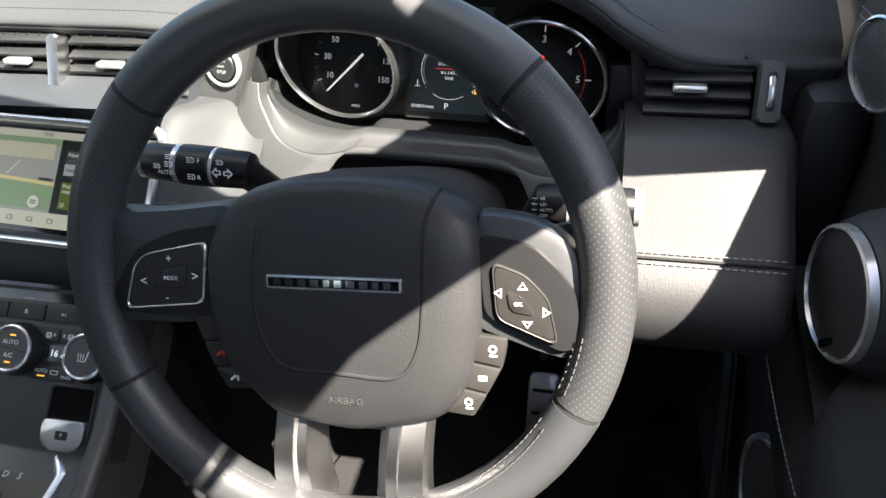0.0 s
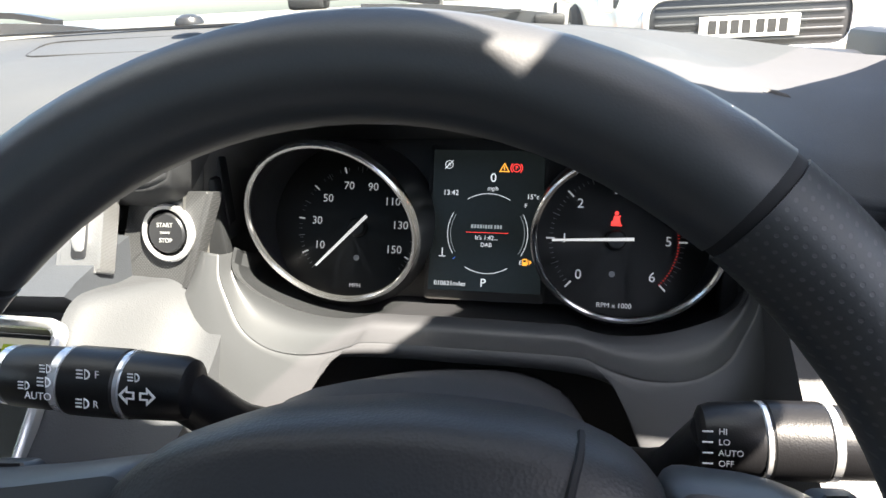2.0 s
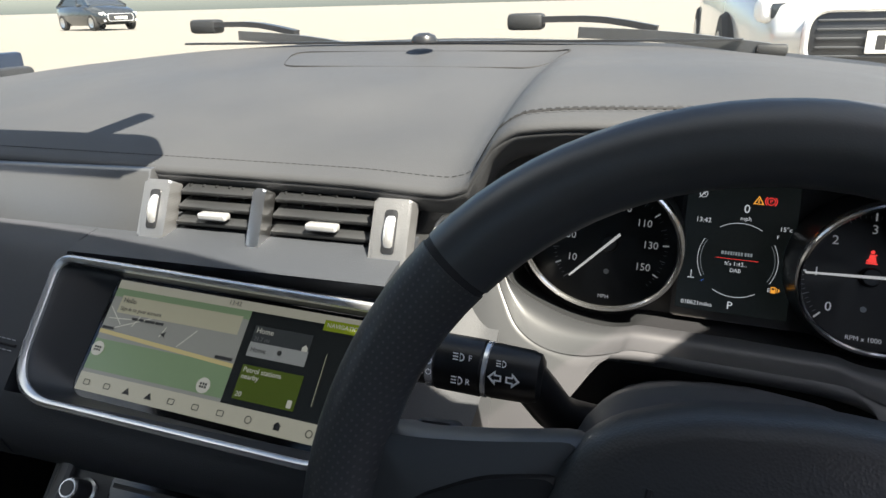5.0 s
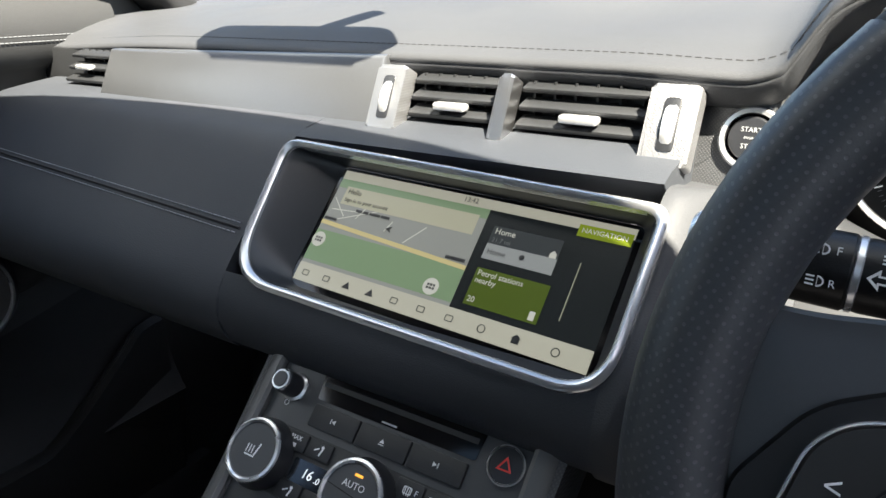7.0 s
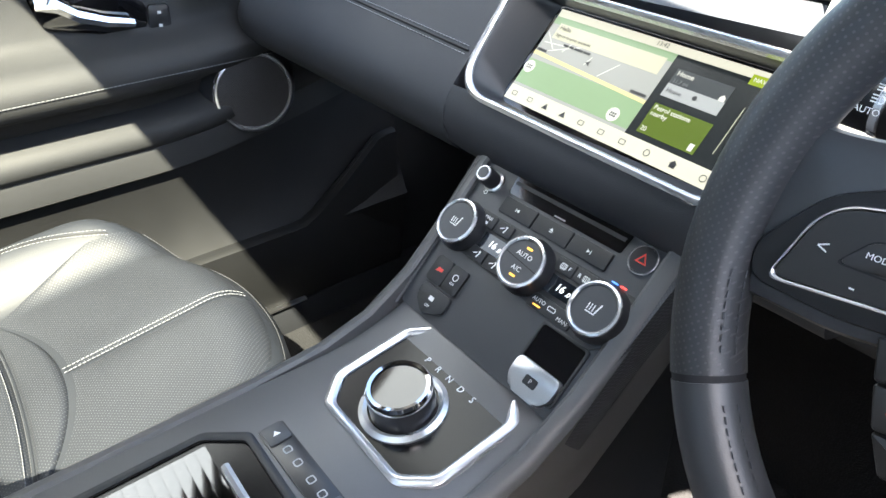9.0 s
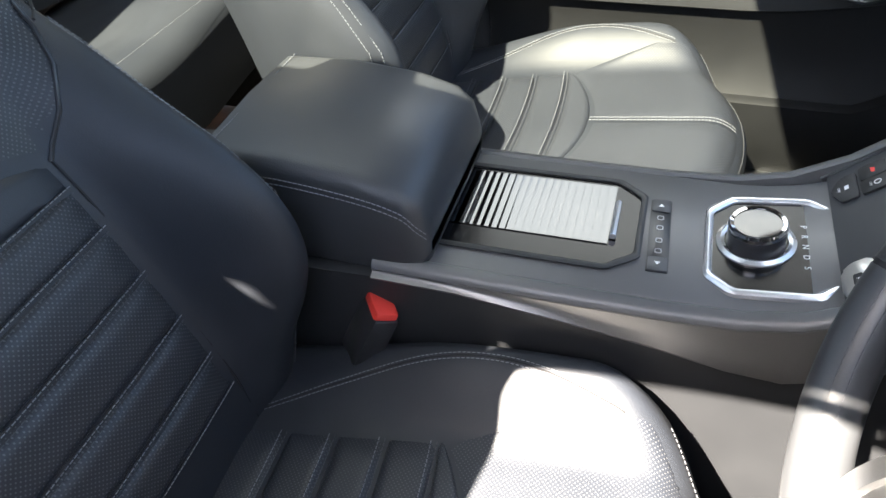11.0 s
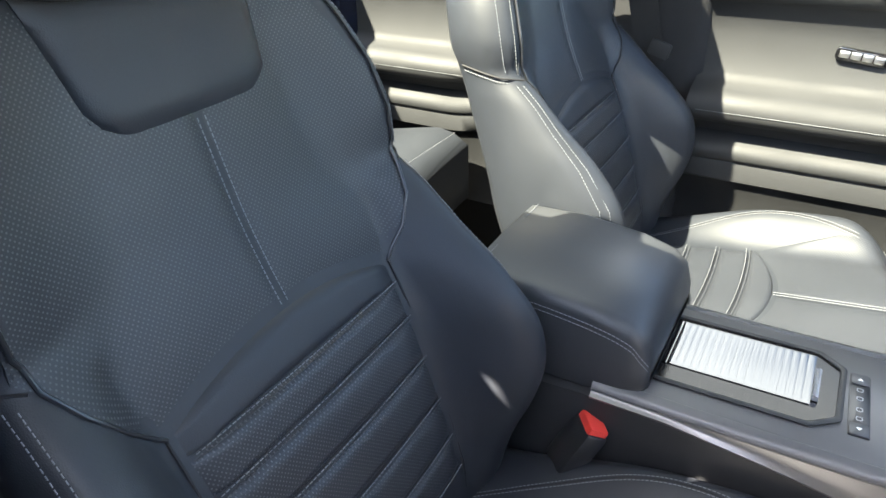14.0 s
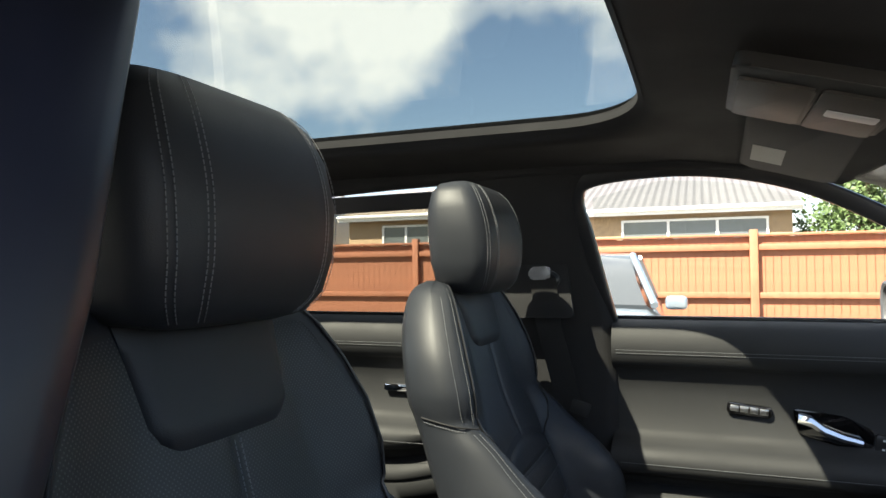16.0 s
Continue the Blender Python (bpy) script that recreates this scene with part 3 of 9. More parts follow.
part("reading_lamp", prism_bm(round_poly(rect(0.030, 0.058, 0.010, 0.050), 0.004), 0.002, OM @ T(0, 0, 0.0195), 0.001), WHITE_PRINT, oc, "white reading lamp lens")
VISOR = mat("dark_grey_visor_cloth", (0.045, 0.045, 0.048), 0.85, 0, 0.4, 0.0016, 0.15)
vz = thing("sun_visor", (-0.33, 0.22, 1.50), "grey sun visor folded up with a pale label", "sun visor", "sun visors")
VM2 = basis((-0.385, 0.235, 1.546), (1, 0, 0.16), (0, -1, 0.30))
part("flap", prism_bm(round_poly(rect(0.36, 0.17), 0.02), 0.018, VM2 @ T(0, 0, -0.022), 0.006), VISOR, vz)
part("label", prism_bm(rect(0.085, 0.055, -0.085, 0.040), 0.0006, VM2 @ T(0, 0, -0.0038)), mat("label_grey", (0.33, 0.33, 0.32), 0.6), vz)
vd = thing("sun_visor", (0.33, 0.22, 1.50), "grey sun visor folded up over the driver", "sun visor", "sun visors")
part("flap", prism_bm(round_poly(rect(0.36, 0.17), 0.02), 0.018, basis((0.385, 0.235, 1.562), (1, 0, -0.16), (0, -1, 0.30)) @ T(0, 0, -0.022), 0.006), VISOR, vd)
mr = thing("rear_view_mirror", (0, 0.61, 1.46), "black rear-view mirror on the windscreen", "mirror")
part("shell", prism_bm(round_poly(rect(0.23, 0.080), 0.025), 0.030, basis((-0.07, 0.60, 1.435), (1, 0, 0), (0, 0.15, 1)), 0.008, 3), PLASTIC, mr)
part("glass", prism_bm(round_poly(rect(0.215, 0.054), 0.02), 0.0012, basis((-0.07, 0.5705, 1.4395), (1, 0, 0), (0, 0.15, 1))), mat("mirror_silver", (0.9, 0.9, 0.9), 0.02, 1.0), mr)
part("stem", sweep_bm([(-0.05, 0.61, 1.44), (-0.01, 0.655, 1.475)], circle(0.012, 10), (1, 0, 0)), PLASTIC, mr)

# ---- dashboard ----
dash = thing("dashboard", (0, 0.8, 0.9), "black grained leather dashboard with pale stitching, partly in sun", "dashboard")


THREAD_PAD = mat("grey_thread", (0.30, 0.31, 0.33), 0.75, 0, 0.0, 0.001, 0.1)
THREAD_BROW = mat("charcoal_thread", (0.020, 0.021, 0.024), 0.75, 0, 0.0, 0.001, 0.1)


def dash_top():
    xs = [-0.74 + 0.86 * i / 24 for i in range(24)] + [0.12 + 0.58 * i / 90 for i in range(91)] + [0.72, 0.74]
    grid = []
    for x in xs:
        yf, zf = lerp_table(x, BROW)
        yb, zb = lerp_table(x, BASE)
        row = [(x, yf + 0.030, zf - 0.023), (x, yf + 0.021, zf - 0.0215), (x, yf + 0.012, zf - 0.0165), (x, yf + 0.005, zf - 0.010), (x, yf + 0.0005, zf - 0.0045), (x, yf + 0.0005, zf - 0.002), (x, yf + 0.005, zf + 0.0015), (x, yf + 0.014, zf + 0.0045)]
        for s in (0.08, 0.13, 0.2, 0.3, 0.42, 0.56, 0.7, 0.85, 1.0):
            z = zf + (zb - zf) * s + 0.010 * math.sin(math.pi * min(1, s * 1.3)) + 0.004
            row.append((x, yf + (yb - yf) * s, z))
        grid.append(row)
    part("top_pad", sheet_bm(grid, 0.004, (0, 0.3, -1)), LEATHER_DASH, dash, sharp=60)
    for off, dz in ((0.0185, 0.0066), (0.0265, 0.0076)):
        pts = []
        for i in range(150):
            x = -0.73 + 1.45 * i / 149
            yf, zf = lerp_table(x, BROW)
            pts.append((x, yf + off, zf + dz))
        stitches(pts, dash, THREAD_BROW, 0.0065, 0.0042, 0.0008, label="dark grey twin stitching along the brow")
    pts = [(x, lerp_table(x, BROW)[0] + 0.0225, lerp_table(x, BROW)[1] + 0.0066) for x in [-0.73 + 1.45 * i / 149 for i in range(150)]]
    part("brow_seam", sweep_bm(pts, circle(0.0011, 5)), SEAM, dash)
    # demister slot, light sensor and centre speaker cover on the top pad
    m = basis((0.01, 1.03, 1.2475), (1, 0, 0), (0, 1, 0.045))
    ring = round_poly([(-0.17, -0.045), (0.17, -0.045), (0.20, 0.04), (-0.20, 0.04)], 0.03, 6)
    pts = []
    for px, py in ring:
        w = m @ Vector((px, py, 0))
        yf, zf = lerp_table(w.x, BROW)
        yb, zb = lerp_table(w.x, BASE)
        s = (w.y - yf) / (yb - yf)
        pts.append((w.x, w.y, zf + (zb - zf) * s + 0.010 * math.sin(math.pi * min(1, s * 1.3)) + 0.0045))
    part("speaker_cover_joint", sweep_bm(pts, circle(0.0011, 5), (0, 0, 1), True), SEAM, dash)
    s = basis((0.012, 1.060, 1.246), (1, 0, 0), (0, 1, 0.04))
    part("light_sensor", lathe_bm([(0.017, 0.0), (0.017, 0.003), (0.014, 0.008), (0.007, 0.011), (0, 0.0115)], s, 20), PLASTIC_FINE, dash)
    part("demister_slot", prism_bm(round_poly(rect(0.80, 0.007), 0.003), 0.003, basis((0, 1.106, 1.2415), (1, 0, 0), (0, 1, 0.03)), 0.001), PLASTIC_FINE, dash)


dash_top()

# dark backing behind the vents and instruments
part("fascia_backing", box_bm((0.92, 0.012, 0.094), T(-0.26, 0.712, 1.101), 0.003), PLASTIC, dash)
part("fascia_backing", box_bm((0.19, 0.012, 0.074), T(0.64, 0.712, 1.082), 0.003), PLASTIC, dash)

PAD = [(0.700, 1.112), (0.660, 1.107), (0.628, 1.101), (0.606, 1.088), (0.570, 1.051), (0.535, 1.015), (0.519, 0.992), (0.516, 0.972), (0.524, 0.950), (0.548, 0.930), (0.60, 0.915), (0.68, 0.905), (0.70, 0.99)]


PAD_MID = PAD[:3] + [(0.616, 1.097), (0.640, 1.074), (0.556, 0.985), (0.529, 1.008)] + PAD[6:]


PAD_SIDE = [(0.700, 1.084), (0.670, 1.084), (0.645, 1.083), (0.622, 1.076), (0.575, 1.046)] + PAD[5:]


# dash leather again, darker and bluer: the shade on the pad is in its colour
PAD_SHADE_LEATHER = mat("shade_blue_pad_leather", (0.035, 0.0385, 0.0460), 0.58, 0, 0.28, 0.0011, 0.08, spec=0.4)
KNEE_LEATHER = mat("grained_knee_pad", (0.026, 0.0265, 0.029), 0.55, 0, 0.30, 0.0011, 0.08)


def lower_pad(x0, x1, n, end_bend0, end_bend1, name, prof=PAD):
    rings = []
    if name != "screen_surround":
        prof = [(p.x, p.y) for p in smooth_path([(y, z, 0) for y, z in prof], len(prof) * 4)]
    for i in range(n):
        s = i / (n - 1)
        x = x0 + (x1 - x0) * s
        k = 0.0
        if end_bend0 and s < 0.12:
            k = (1 - s / 0.12) ** 2 * end_bend0
        if end_bend1 and s > 0.88:
            k = ((s - 0.88) / 0.12) ** 2 * end_bend1
        cy, cz = 0.64, 1.0
        ring = []
        for y, z in prof:
            ring.append((x, y + (cy + 0.04 - y) * k, z + (cz - z) * k * 0.35))
        rings.append(ring)
    return part(name, loft_bm(rings), KNEE_LEATHER if name == "knee_pad" else PAD_SHADE_LEATHER, dash, sharp=55)


lower_pad(-0.73, -0.166, 30, 0.5, 0.0, "lower_pad")
high = [(0.700, 1.082), (0.670, 1.084), (0.645, 1.090), (0.624, 1.092), (0.606, 1.082), (0.575, 1.050)] + PAD[5:]
low = [(0.700, 1.072), (0.676, 1.074), (0.652, 1.070), (0.630, 1.060), (0.610, 1.046), (0.580, 1.030)] + PAD[5:]
rings = []
for i in range(25):
    x = 0.136 + 0.078 * i / 24
    k = min(1.0, max(0.0, (x - 0.140) / 0.066))
    k = k * k * (3 - 2 * k)
    prof = [(a[0] + (b[0] - a[0]) * k, a[1] + (b[1] - a[1]) * k) for a, b in zip(high, low)]
    fall = min(1.0, max(0.0, (x - 0.142) / 0.040))
    fall = 0.034 * fall * fall * (3 - 2 * fall)
    rings.append([(x, p.x + fall * min(1.0, max(0.0, (p.y - 0.93) / 0.06)) * min(1.0, max(0.0, (0.70 - p.x) / 0.03)), p.y) for p in smooth_path([(y, z, 0) for y, z in prof], len(prof) * 4)])
part("lower_pad", loft_bm(rings), LEATHER_DASH, dash, sharp=55)
lower_pad(-0.166, 0.136, 12, 0.0, 0.0, "screen_surround", PAD_MID)
lower_pad(0.560, 0.704, 16, 0.0, 0.45, "knee_pad", [(y, z + 0.004 if z > 1.06 else z) for y, z in PAD_SIDE])
for x0, x1, lift in ((-0.70, -0.172, 0.036), (0.565, 0.690, 0.0)):
    def seam(i, off):
        x = x0 + (x1 - x0) * i / 40
        z = 1.0245 + (0.010 if lift else 0.0) + lift * max(0.0, -0.17 - x) + off * 0.72
        return (x, 0.535 + (z - 1.015) * 0.972 - 0.0014, z)
    for off in (-0.0045, 0.0045):
        stitches([seam(i, off) for i in range(41)], dash, THREAD_PAD, 0.0058, 0.004, 0.0010, up=(0, -0.7, 0.7))
    part("pad_seam", sweep_bm([seam(i, 0.0) for i in range(41)], circle(0.0012, 6)), SEAM, dash)
part("dash_end", box_bm((0.055, 0.16, 0.24), T(0.735, 0.745, 0.99), 0.012), PLASTIC, dash)
part("column_gap_panel", box_bm((0.40, 0.02, 0.20), T(0.385, 0.70, 0.93), 0.004), PLASTIC, dash)
part("under_panel", box_bm((1.44, 0.25, 0.015), T(0, 0.72, 0.905), 0.005), PLASTIC, dash)


# ---- air vents ----
def vent(x0, x1, z0, z1, y, tab_at, group, slats=4, lean=0.5):
    v = thing("air_vent", ((x0 + x1) / 2, y, z0), "black slatted dashboard air vent with a chrome thumb tab", "air vent", group)
    h = z1 - z0
    part("housing", box_bm((x1 - x0, 0.006, h), T((x0 + x1) / 2, y + 0.046, (z0 + z1) / 2), 0.001), PLASTIC, v)
    for i in range(slats):
        z = z0 + h * (i + 0.5) / slats
        m = T((x0 + x1) / 2, y + 0.008 + (z - z0) * lean, z) @ Matrix.Rotation(radians(18), 4, "X")
        bm = box_bm((x1 - x0 - 0.002, 0.017, 0.0042), m, 0.0012)
        part("slat", bm, PLASTIC, v)
    for i in range(6):
        x = x0 + (x1 - x0) * (i + 0.5) / 6
        part("vane", box_bm((0.0016, 0.012, h * 0.9), T(x, y + 0.034, (z0 + z1) / 2)), PLASTIC, v)
    zt = z0 + h * 0.5
    tab = box_bm((0.029, 0.010, 0.0062), T(tab_at, y - 0.002 + h * 0.5 * lean, zt), 0.0022, 3)
    part("thumb_tab", tab, CHROME, v, "satin chrome thumb tab")
    return v


vent(-0.088, -0.005, 1.098, 1.147, 0.656, -0.046, "centre vents")
vent(0.009, 0.107, 1.096, 1.146, 0.656, 0.060, "centre vents")
vent(0.574, 0.664, 1.088, 1.137, 0.663, 0.612, "side vents", 4)
vent(-0.600, -0.515, 1.110, 1.150, 0.668, -0.56, "side vents", 3)


def vent_cheek(x0, x1, z0, z1, y, wheel=True, material=None):
    c = thing("vent_cheek", ((x0 + x1) / 2, y, z0), "textured aluminium vent bezel with a thumb wheel", "vent trim", "vent bezels")
    m = basis(((x0 + x1) / 2, y + 0.5 * (z1 - z0) / 2, (z0 + z1) / 2), (1, 0, 0), (0, 0.5, 1))
    w, h = x1 - x0, z1 - z0
    part("bezel", prism_bm(round_poly(rect(w, h), 0.003), 0.016, m @ T(0, 0, -0.006), 0.003, 3), material or ALU_DARK, c)
    if wheel:
        s = min(0.011, w * 0.4)
        part("slot", prism_bm(round_poly(rect(s, h * 0.66), 0.003), 0.0014, m @ T(0, 0, 0.0093), 0.0004), PLASTIC_FINE, c)
        wm = m @ T(0, 0, 0.004) @ Matrix.Rotation(radians(90), 4, "Y")
        part("thumb_wheel", lathe_bm([(0, -s * 0.36), (0.0135, -s * 0.36), (0.0145, -s * 0.2), (0.0145, s * 0.2), (0.0135, s * 0.36), (0, s * 0.36)], wm, 36, sx=0.72, sy=1.15), CHROME, c)
    return c


vent_cheek(-0.117, -0.089, 1.096, 1.150, 0.654)
vent_cheek(0.108, 0.140, 1.093, 1.147, 0.654)
vent_cheek(0.666, 0.684, 1.086, 1.136, 0.660, True, PLASTIC_GREY)
vent_cheek(-0.004, 0.008, 1.096, 1.148, 0.654, False, ALU)
part("passenger_trim", prism_bm([(-0.505, 1.106), (-0.118, 1.100), (-0.118, 1.158), (-0.505, 1.152)], 0.012, Matrix(((1, 0, 0, 0), (0, 0.50, -1, 0.1135), (0, 1, 0.0, 0.0), (0, 0, 0, 1))), 0.003, 2), GREY_PANEL, dash, "graphite metal trim panel")

# ---- start button ----
SPM = basis((0.169, 0.690, 1.114), (1, -0.10, 0), (0, 0.22, 1))
sp = part("start_panel", prism_bm(round_poly([(-0.044, -0.031), (0.009, -0.038), (0.034, 0.029), (-0.028, 0.029)], 0.002), 0.010, SPM @ T(0, 0, -0.008), 0.0015), CARBON, dash, "dark woven trim panel")
part("edge_strip", prism_bm([(0.0085, -0.039), (0.0135, -0.039), (0.0390, 0.029), (0.0340, 0.029)], 0.012, SPM @ T(0, 0, -0.008), 0.001), CARBON, sp, "raised woven edge")
sb = thing("start_button", (0.163, 0.68, 1.109), "round black engine start button in a chrome ring", "push button")
SBM = SPM @ T(0.001, 0, 0.002)
part("ring", lathe_bm([(0.0206, 0), (0.0206, 0.0030), (0.0192, 0.0044), (0.0166, 0.0040), (0.0160, 0)], SBM, 48), CHROME, sb, "satin chrome ring")
part("collar", lathe_bm([(0.0161, 0.0), (0.0160, 0.0032), (0.0150, 0.0022), (0.0144, 0.0)], SBM, 48), GLOSS_BLACK, sb)
part("cap", lathe_bm([(0.0142, 0), (0.0142, 0.0035), (0.0132, 0.0048), (0, 0.0052)], SBM, 48), PLASTIC_FINE, sb)
text("START", 0.0044, SBM @ T(0, 0.0055, 0.0053), GREY_PRINT, sb)
text("ENGINE", 0.0022, SBM @ T(0, 0.0003, 0.0053), GREY_PRINT, sb)
text("STOP", 0.0044, SBM @ T(0, -0.0052, 0.0053), GREY_PRINT, sb)

# ---- instrument cluster ----
LEAN = radians(2.0)   # the whole cluster sits a little lower on its outer side
FACE_UP = radians(24)
CLM = basis((0.383, 0.758, 1.094), (1, 0, 0), (0, math.sin(FACE_UP), math.cos(FACE_UP))) @ Matrix.Rotation(-LEAN, 4, "Z")
cl = thing("instrument_cluster", (0.383, 0.75, 1.0), "twin-dial instrument cluster with a lit colour display, engine idling", "instrument cluster")
part("back_plate", prism_bm(round_poly(rect(0.46, 0.20, 0, 0.012), 0.03), 0.006, CLM @ T(0, 0, -0.016), 0.002), DIAL, cl)


DIAL_RING = mat("dark_chrome_ring", (0.48, 0.485, 0.50), 0.18, 0.95, 0.0, 0.002, 0.04)


def dial(pivot, face_off, ring_at, ring_up, ring_side, r, parent_name):
    """A deep dial: tilted face, dark barrel and an overhanging chrome ring."""
    m = basis(pivot, (1, 0, 0), (0, math.sin(FACE_UP), math.cos(FACE_UP))) @ Matrix.Rotation(-LEAN, 4, "Z")
    n, fr = 72, 0.0665
    face = [m @ Vector((face_off[0] + fr * math.cos(2 * math.pi * i / n), face_off[1] + fr * math.sin(2 * math.pi * i / n), 0)) for i in range(n)]
    mid = m @ Vector((face_off[0], face_off[1], 0))
    d = part(parent_name, loft_bm([[mid + (p - mid) * k for p in face] for k in (0.02, 1.0)], True, True), DIAL, cl)
    up, side = radians(ring_up), radians(ring_side)
    nz = Vector((math.sin(side) * math.cos(up), -math.cos(side) * math.cos(up), math.sin(up)))
    rx = Vector((0, 0, 1)).cross(nz).normalized()
    top = basis(ring_at, rx, nz.cross(rx))
    rim = [top @ Vector(((r - 0.0042) * math.cos(2 * math.pi * i / n), (r - 0.0042) * math.sin(2 * math.pi * i / n), -0.0005)) for i in range(n)]
    part("dial_barrel", loft_bm([[p + (q - p) * k for p, q in zip(face, rim)] for k in (0.0, 0.06, 0.35, 0.7, 1.0)], True, False), BARREL, d, "black inner barrel", sharp=60)
    part("dial_ring", lathe_bm([(r - 0.0042, -0.0005), (r - 0.0040, 0.0012), (r - 0.0030, 0.0024), (r - 0.0014, 0.0028), (r - 0.0002, 0.0016), (r, -0.0010), (r - 0.0003, -0.0050)], top, n), DIAL_RING, d, "polished chrome dial ring")
    back = [m @ Vector((face_off[0] * 0.3 + (r + 0.001) * math.cos(2 * math.pi * i / n), face_off[1] + (r + 0.001) * math.sin(2 * math.pi * i / n), -0.004)) for i in range(n)]
    lip = [top @ Vector(((r - 0.0004) * math.cos(2 * math.pi * i / n), (r - 0.0004) * math.sin(2 * math.pi * i / n), -0.0048)) for i in range(n)]
    part("dial_sleeve", loft_bm([[p + (q - p) * k for p, q in zip(lip, back)] for k in (0.0, 0.12, 0.5, 1.0)], True, False), PLASTIC_FINE, d, "black outer sleeve", sharp=60)
    return d, m


def ticks(m, d, count, a0, a1, r0, r1, w, material, skip=None):
    if count < 20:
        for i in range(count):
            a = radians(a0 + (a1 - a0) * i / (count - 1))
            part("graduation", box_bm((r1 - r0, w, 0.0003), m @ Matrix.Rotation(a, 4, "Z") @ T((r0 + r1) / 2, 0, 0.0005)), material, d, smooth=False)
        return
    bm = bmesh.new()
    for i in range(count):
        if skip and i % skip == 0:
            continue
        a = radians(a0 + (a1 - a0) * i / (count - 1))
        box_bm((r1 - r0, w, 0.0003), m @ Matrix.Rotation(a, 4, "Z") @ T((r0 + r1) / 2, 0, 0.0005), bm=bm)
    ob = part("fine_graduation", bm, material, d, smooth=False)
    ob["kind"] = "stuff"


NEEDLE = mat("lit_needle", (0.8, 0.8, 0.8), 0.5, emit=(1.0, 1.0, 1.0, 0.05))


def needle(m, d, angle, length):
    r = m @ Matrix.Rotation(radians(angle), 4, "Z")
    bm = bmesh.new()
    prism_bm([(-0.012, -0.0012), (length, -0.0008), (length, 0.0008), (-0.012, 0.0012)], 0.0016, r @ T(0, 0, 0.007), 0.0005, 1, bm)
    part("needle", bm, NEEDLE, d, "white needle")
    part("needle_hub", lathe_bm([(0.0075, 0.001), (0.0072, 0.005), (0.0060, 0.0065), (0, 0.007)], m, 28), PLASTIC, d)


BARREL = mat("barrel_black", (0.010, 0.010, 0.011), 0.38, 0, 0.0, 0.001, 0.05)
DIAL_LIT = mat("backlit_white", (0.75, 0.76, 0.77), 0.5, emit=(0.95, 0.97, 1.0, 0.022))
RED_DIM = mat("dim_red_print", (0.35, 0.03, 0.025), 0.5, emit=(1.0, 0.06, 0.05, 0.03))
SPEEDO, SM = dial((0.286, 0.755, 1.0955), (-0.010, 0.004), (0.2815, 0.702, 1.1137), -12, -6, 0.0636, "speedometer")
TACHO, TM = dial((0.480, 0.744, 1.0895), (0.010, 0.004), (0.4820, 0.690, 1.1065), -9.5, -4, 0.0620, "rev_counter")
S0, SSTEP = 206.0, 33.6
ticks(SM, SPEEDO, 61, S0 + SSTEP / 2, S0 - SSTEP * 7.5, 0.0450, 0.0475, 0.0003, GREY_PRINT, 4)
ticks(SM, SPEEDO, 8, S0, S0 - SSTEP * 7, 0.0435, 0.0485, 0.0010, DIAL_LIT)
ticks(SM, SPEEDO, 8, S0 + SSTEP / 2, S0 - SSTEP * 6.5, 0.0430, 0.0480, 0.0005, GREY_PRINT)
for k, w in enumerate(("10", "30", "50", "70", "90", "110", "130", "150")):
    a = radians(S0 - k * SSTEP)
    text(w, 0.0086, SM @ T(0.0335 * math.cos(a), 0.0335 * math.sin(a), 0.0004), DIAL_LIT, SPEEDO)
text("MPH", 0.0045, SM @ T(0, -0.045, 0.0004), DIAL_LIT, SPEEDO)
part("sensor_dot", lathe_bm([(0.0022, 0.0), (0.0022, 0.0006), (0, 0.0006)], SM @ T(0, -0.0235, 0), 16), GREY_PRINT, SPEEDO)
needle(SM, SPEEDO, 226, 0.043)
ticks(TM, TACHO, 61, 225, -45, 0.0450, 0.0475, 0.0003, GREY_PRINT, 10)
ticks(TM, TACHO, 7, 225, -45, 0.0435, 0.0495, 0.0012, DIAL_LIT)
ticks(TM, TACHO, 6, 202.5, -22.5, 0.0435, 0.0490, 0.0005, GREY_PRINT)
ticks(TM, TACHO, 30, 38, -45, 0.0428, 0.0440, 0.0006, RED_DIM)
for k in range(7):
    a = radians(225 - k * 45)
    text(str(k), 0.0098, TM @ T(0.0365 * math.cos(a), 0.0365 * math.sin(a), 0.0004), DIAL_LIT, TACHO)
text("RPM x 1000", 0.0050, TM @ T(0, -0.047, 0.0004), DIAL_LIT, TACHO)
part("sensor_dot", lathe_bm([(0.0022, 0.0), (0.0022, 0.0006), (0, 0.0006)], TM @ T(-0.002, -0.0245, 0), 16), GREY_PRINT, TACHO)
needle(TM, TACHO, 182.5, 0.0455)
bm = lathe_bm([(0, 0.0006), (0.0015, 0.0006), (0.0015, 0.0009), (0, 0.0009)], TM @ T(0, 0.0195, 0), 12)
prism_bm([(-0.0030, 0.0115), (0.0030, 0.0115), (0.0018, 0.0176), (-0.0018, 0.0176)], 0.0003, TM @ T(0, 0.0, 0.0006), bm=bm)
box_bm((0.0078, 0.0010, 0.0003), TM @ T(0, 0.0108, 0.0007), bm=bm)
box_bm((0.0010, 0.0085, 0.0004), TM @ T(-0.0005, 0.0150, 0.0008) @ Matrix.Rotation(-0.9, 4, "Z"), bm=bm)
part("belt_warning", bm, RED_LAMP, TACHO, "lit red seat-belt warning light")

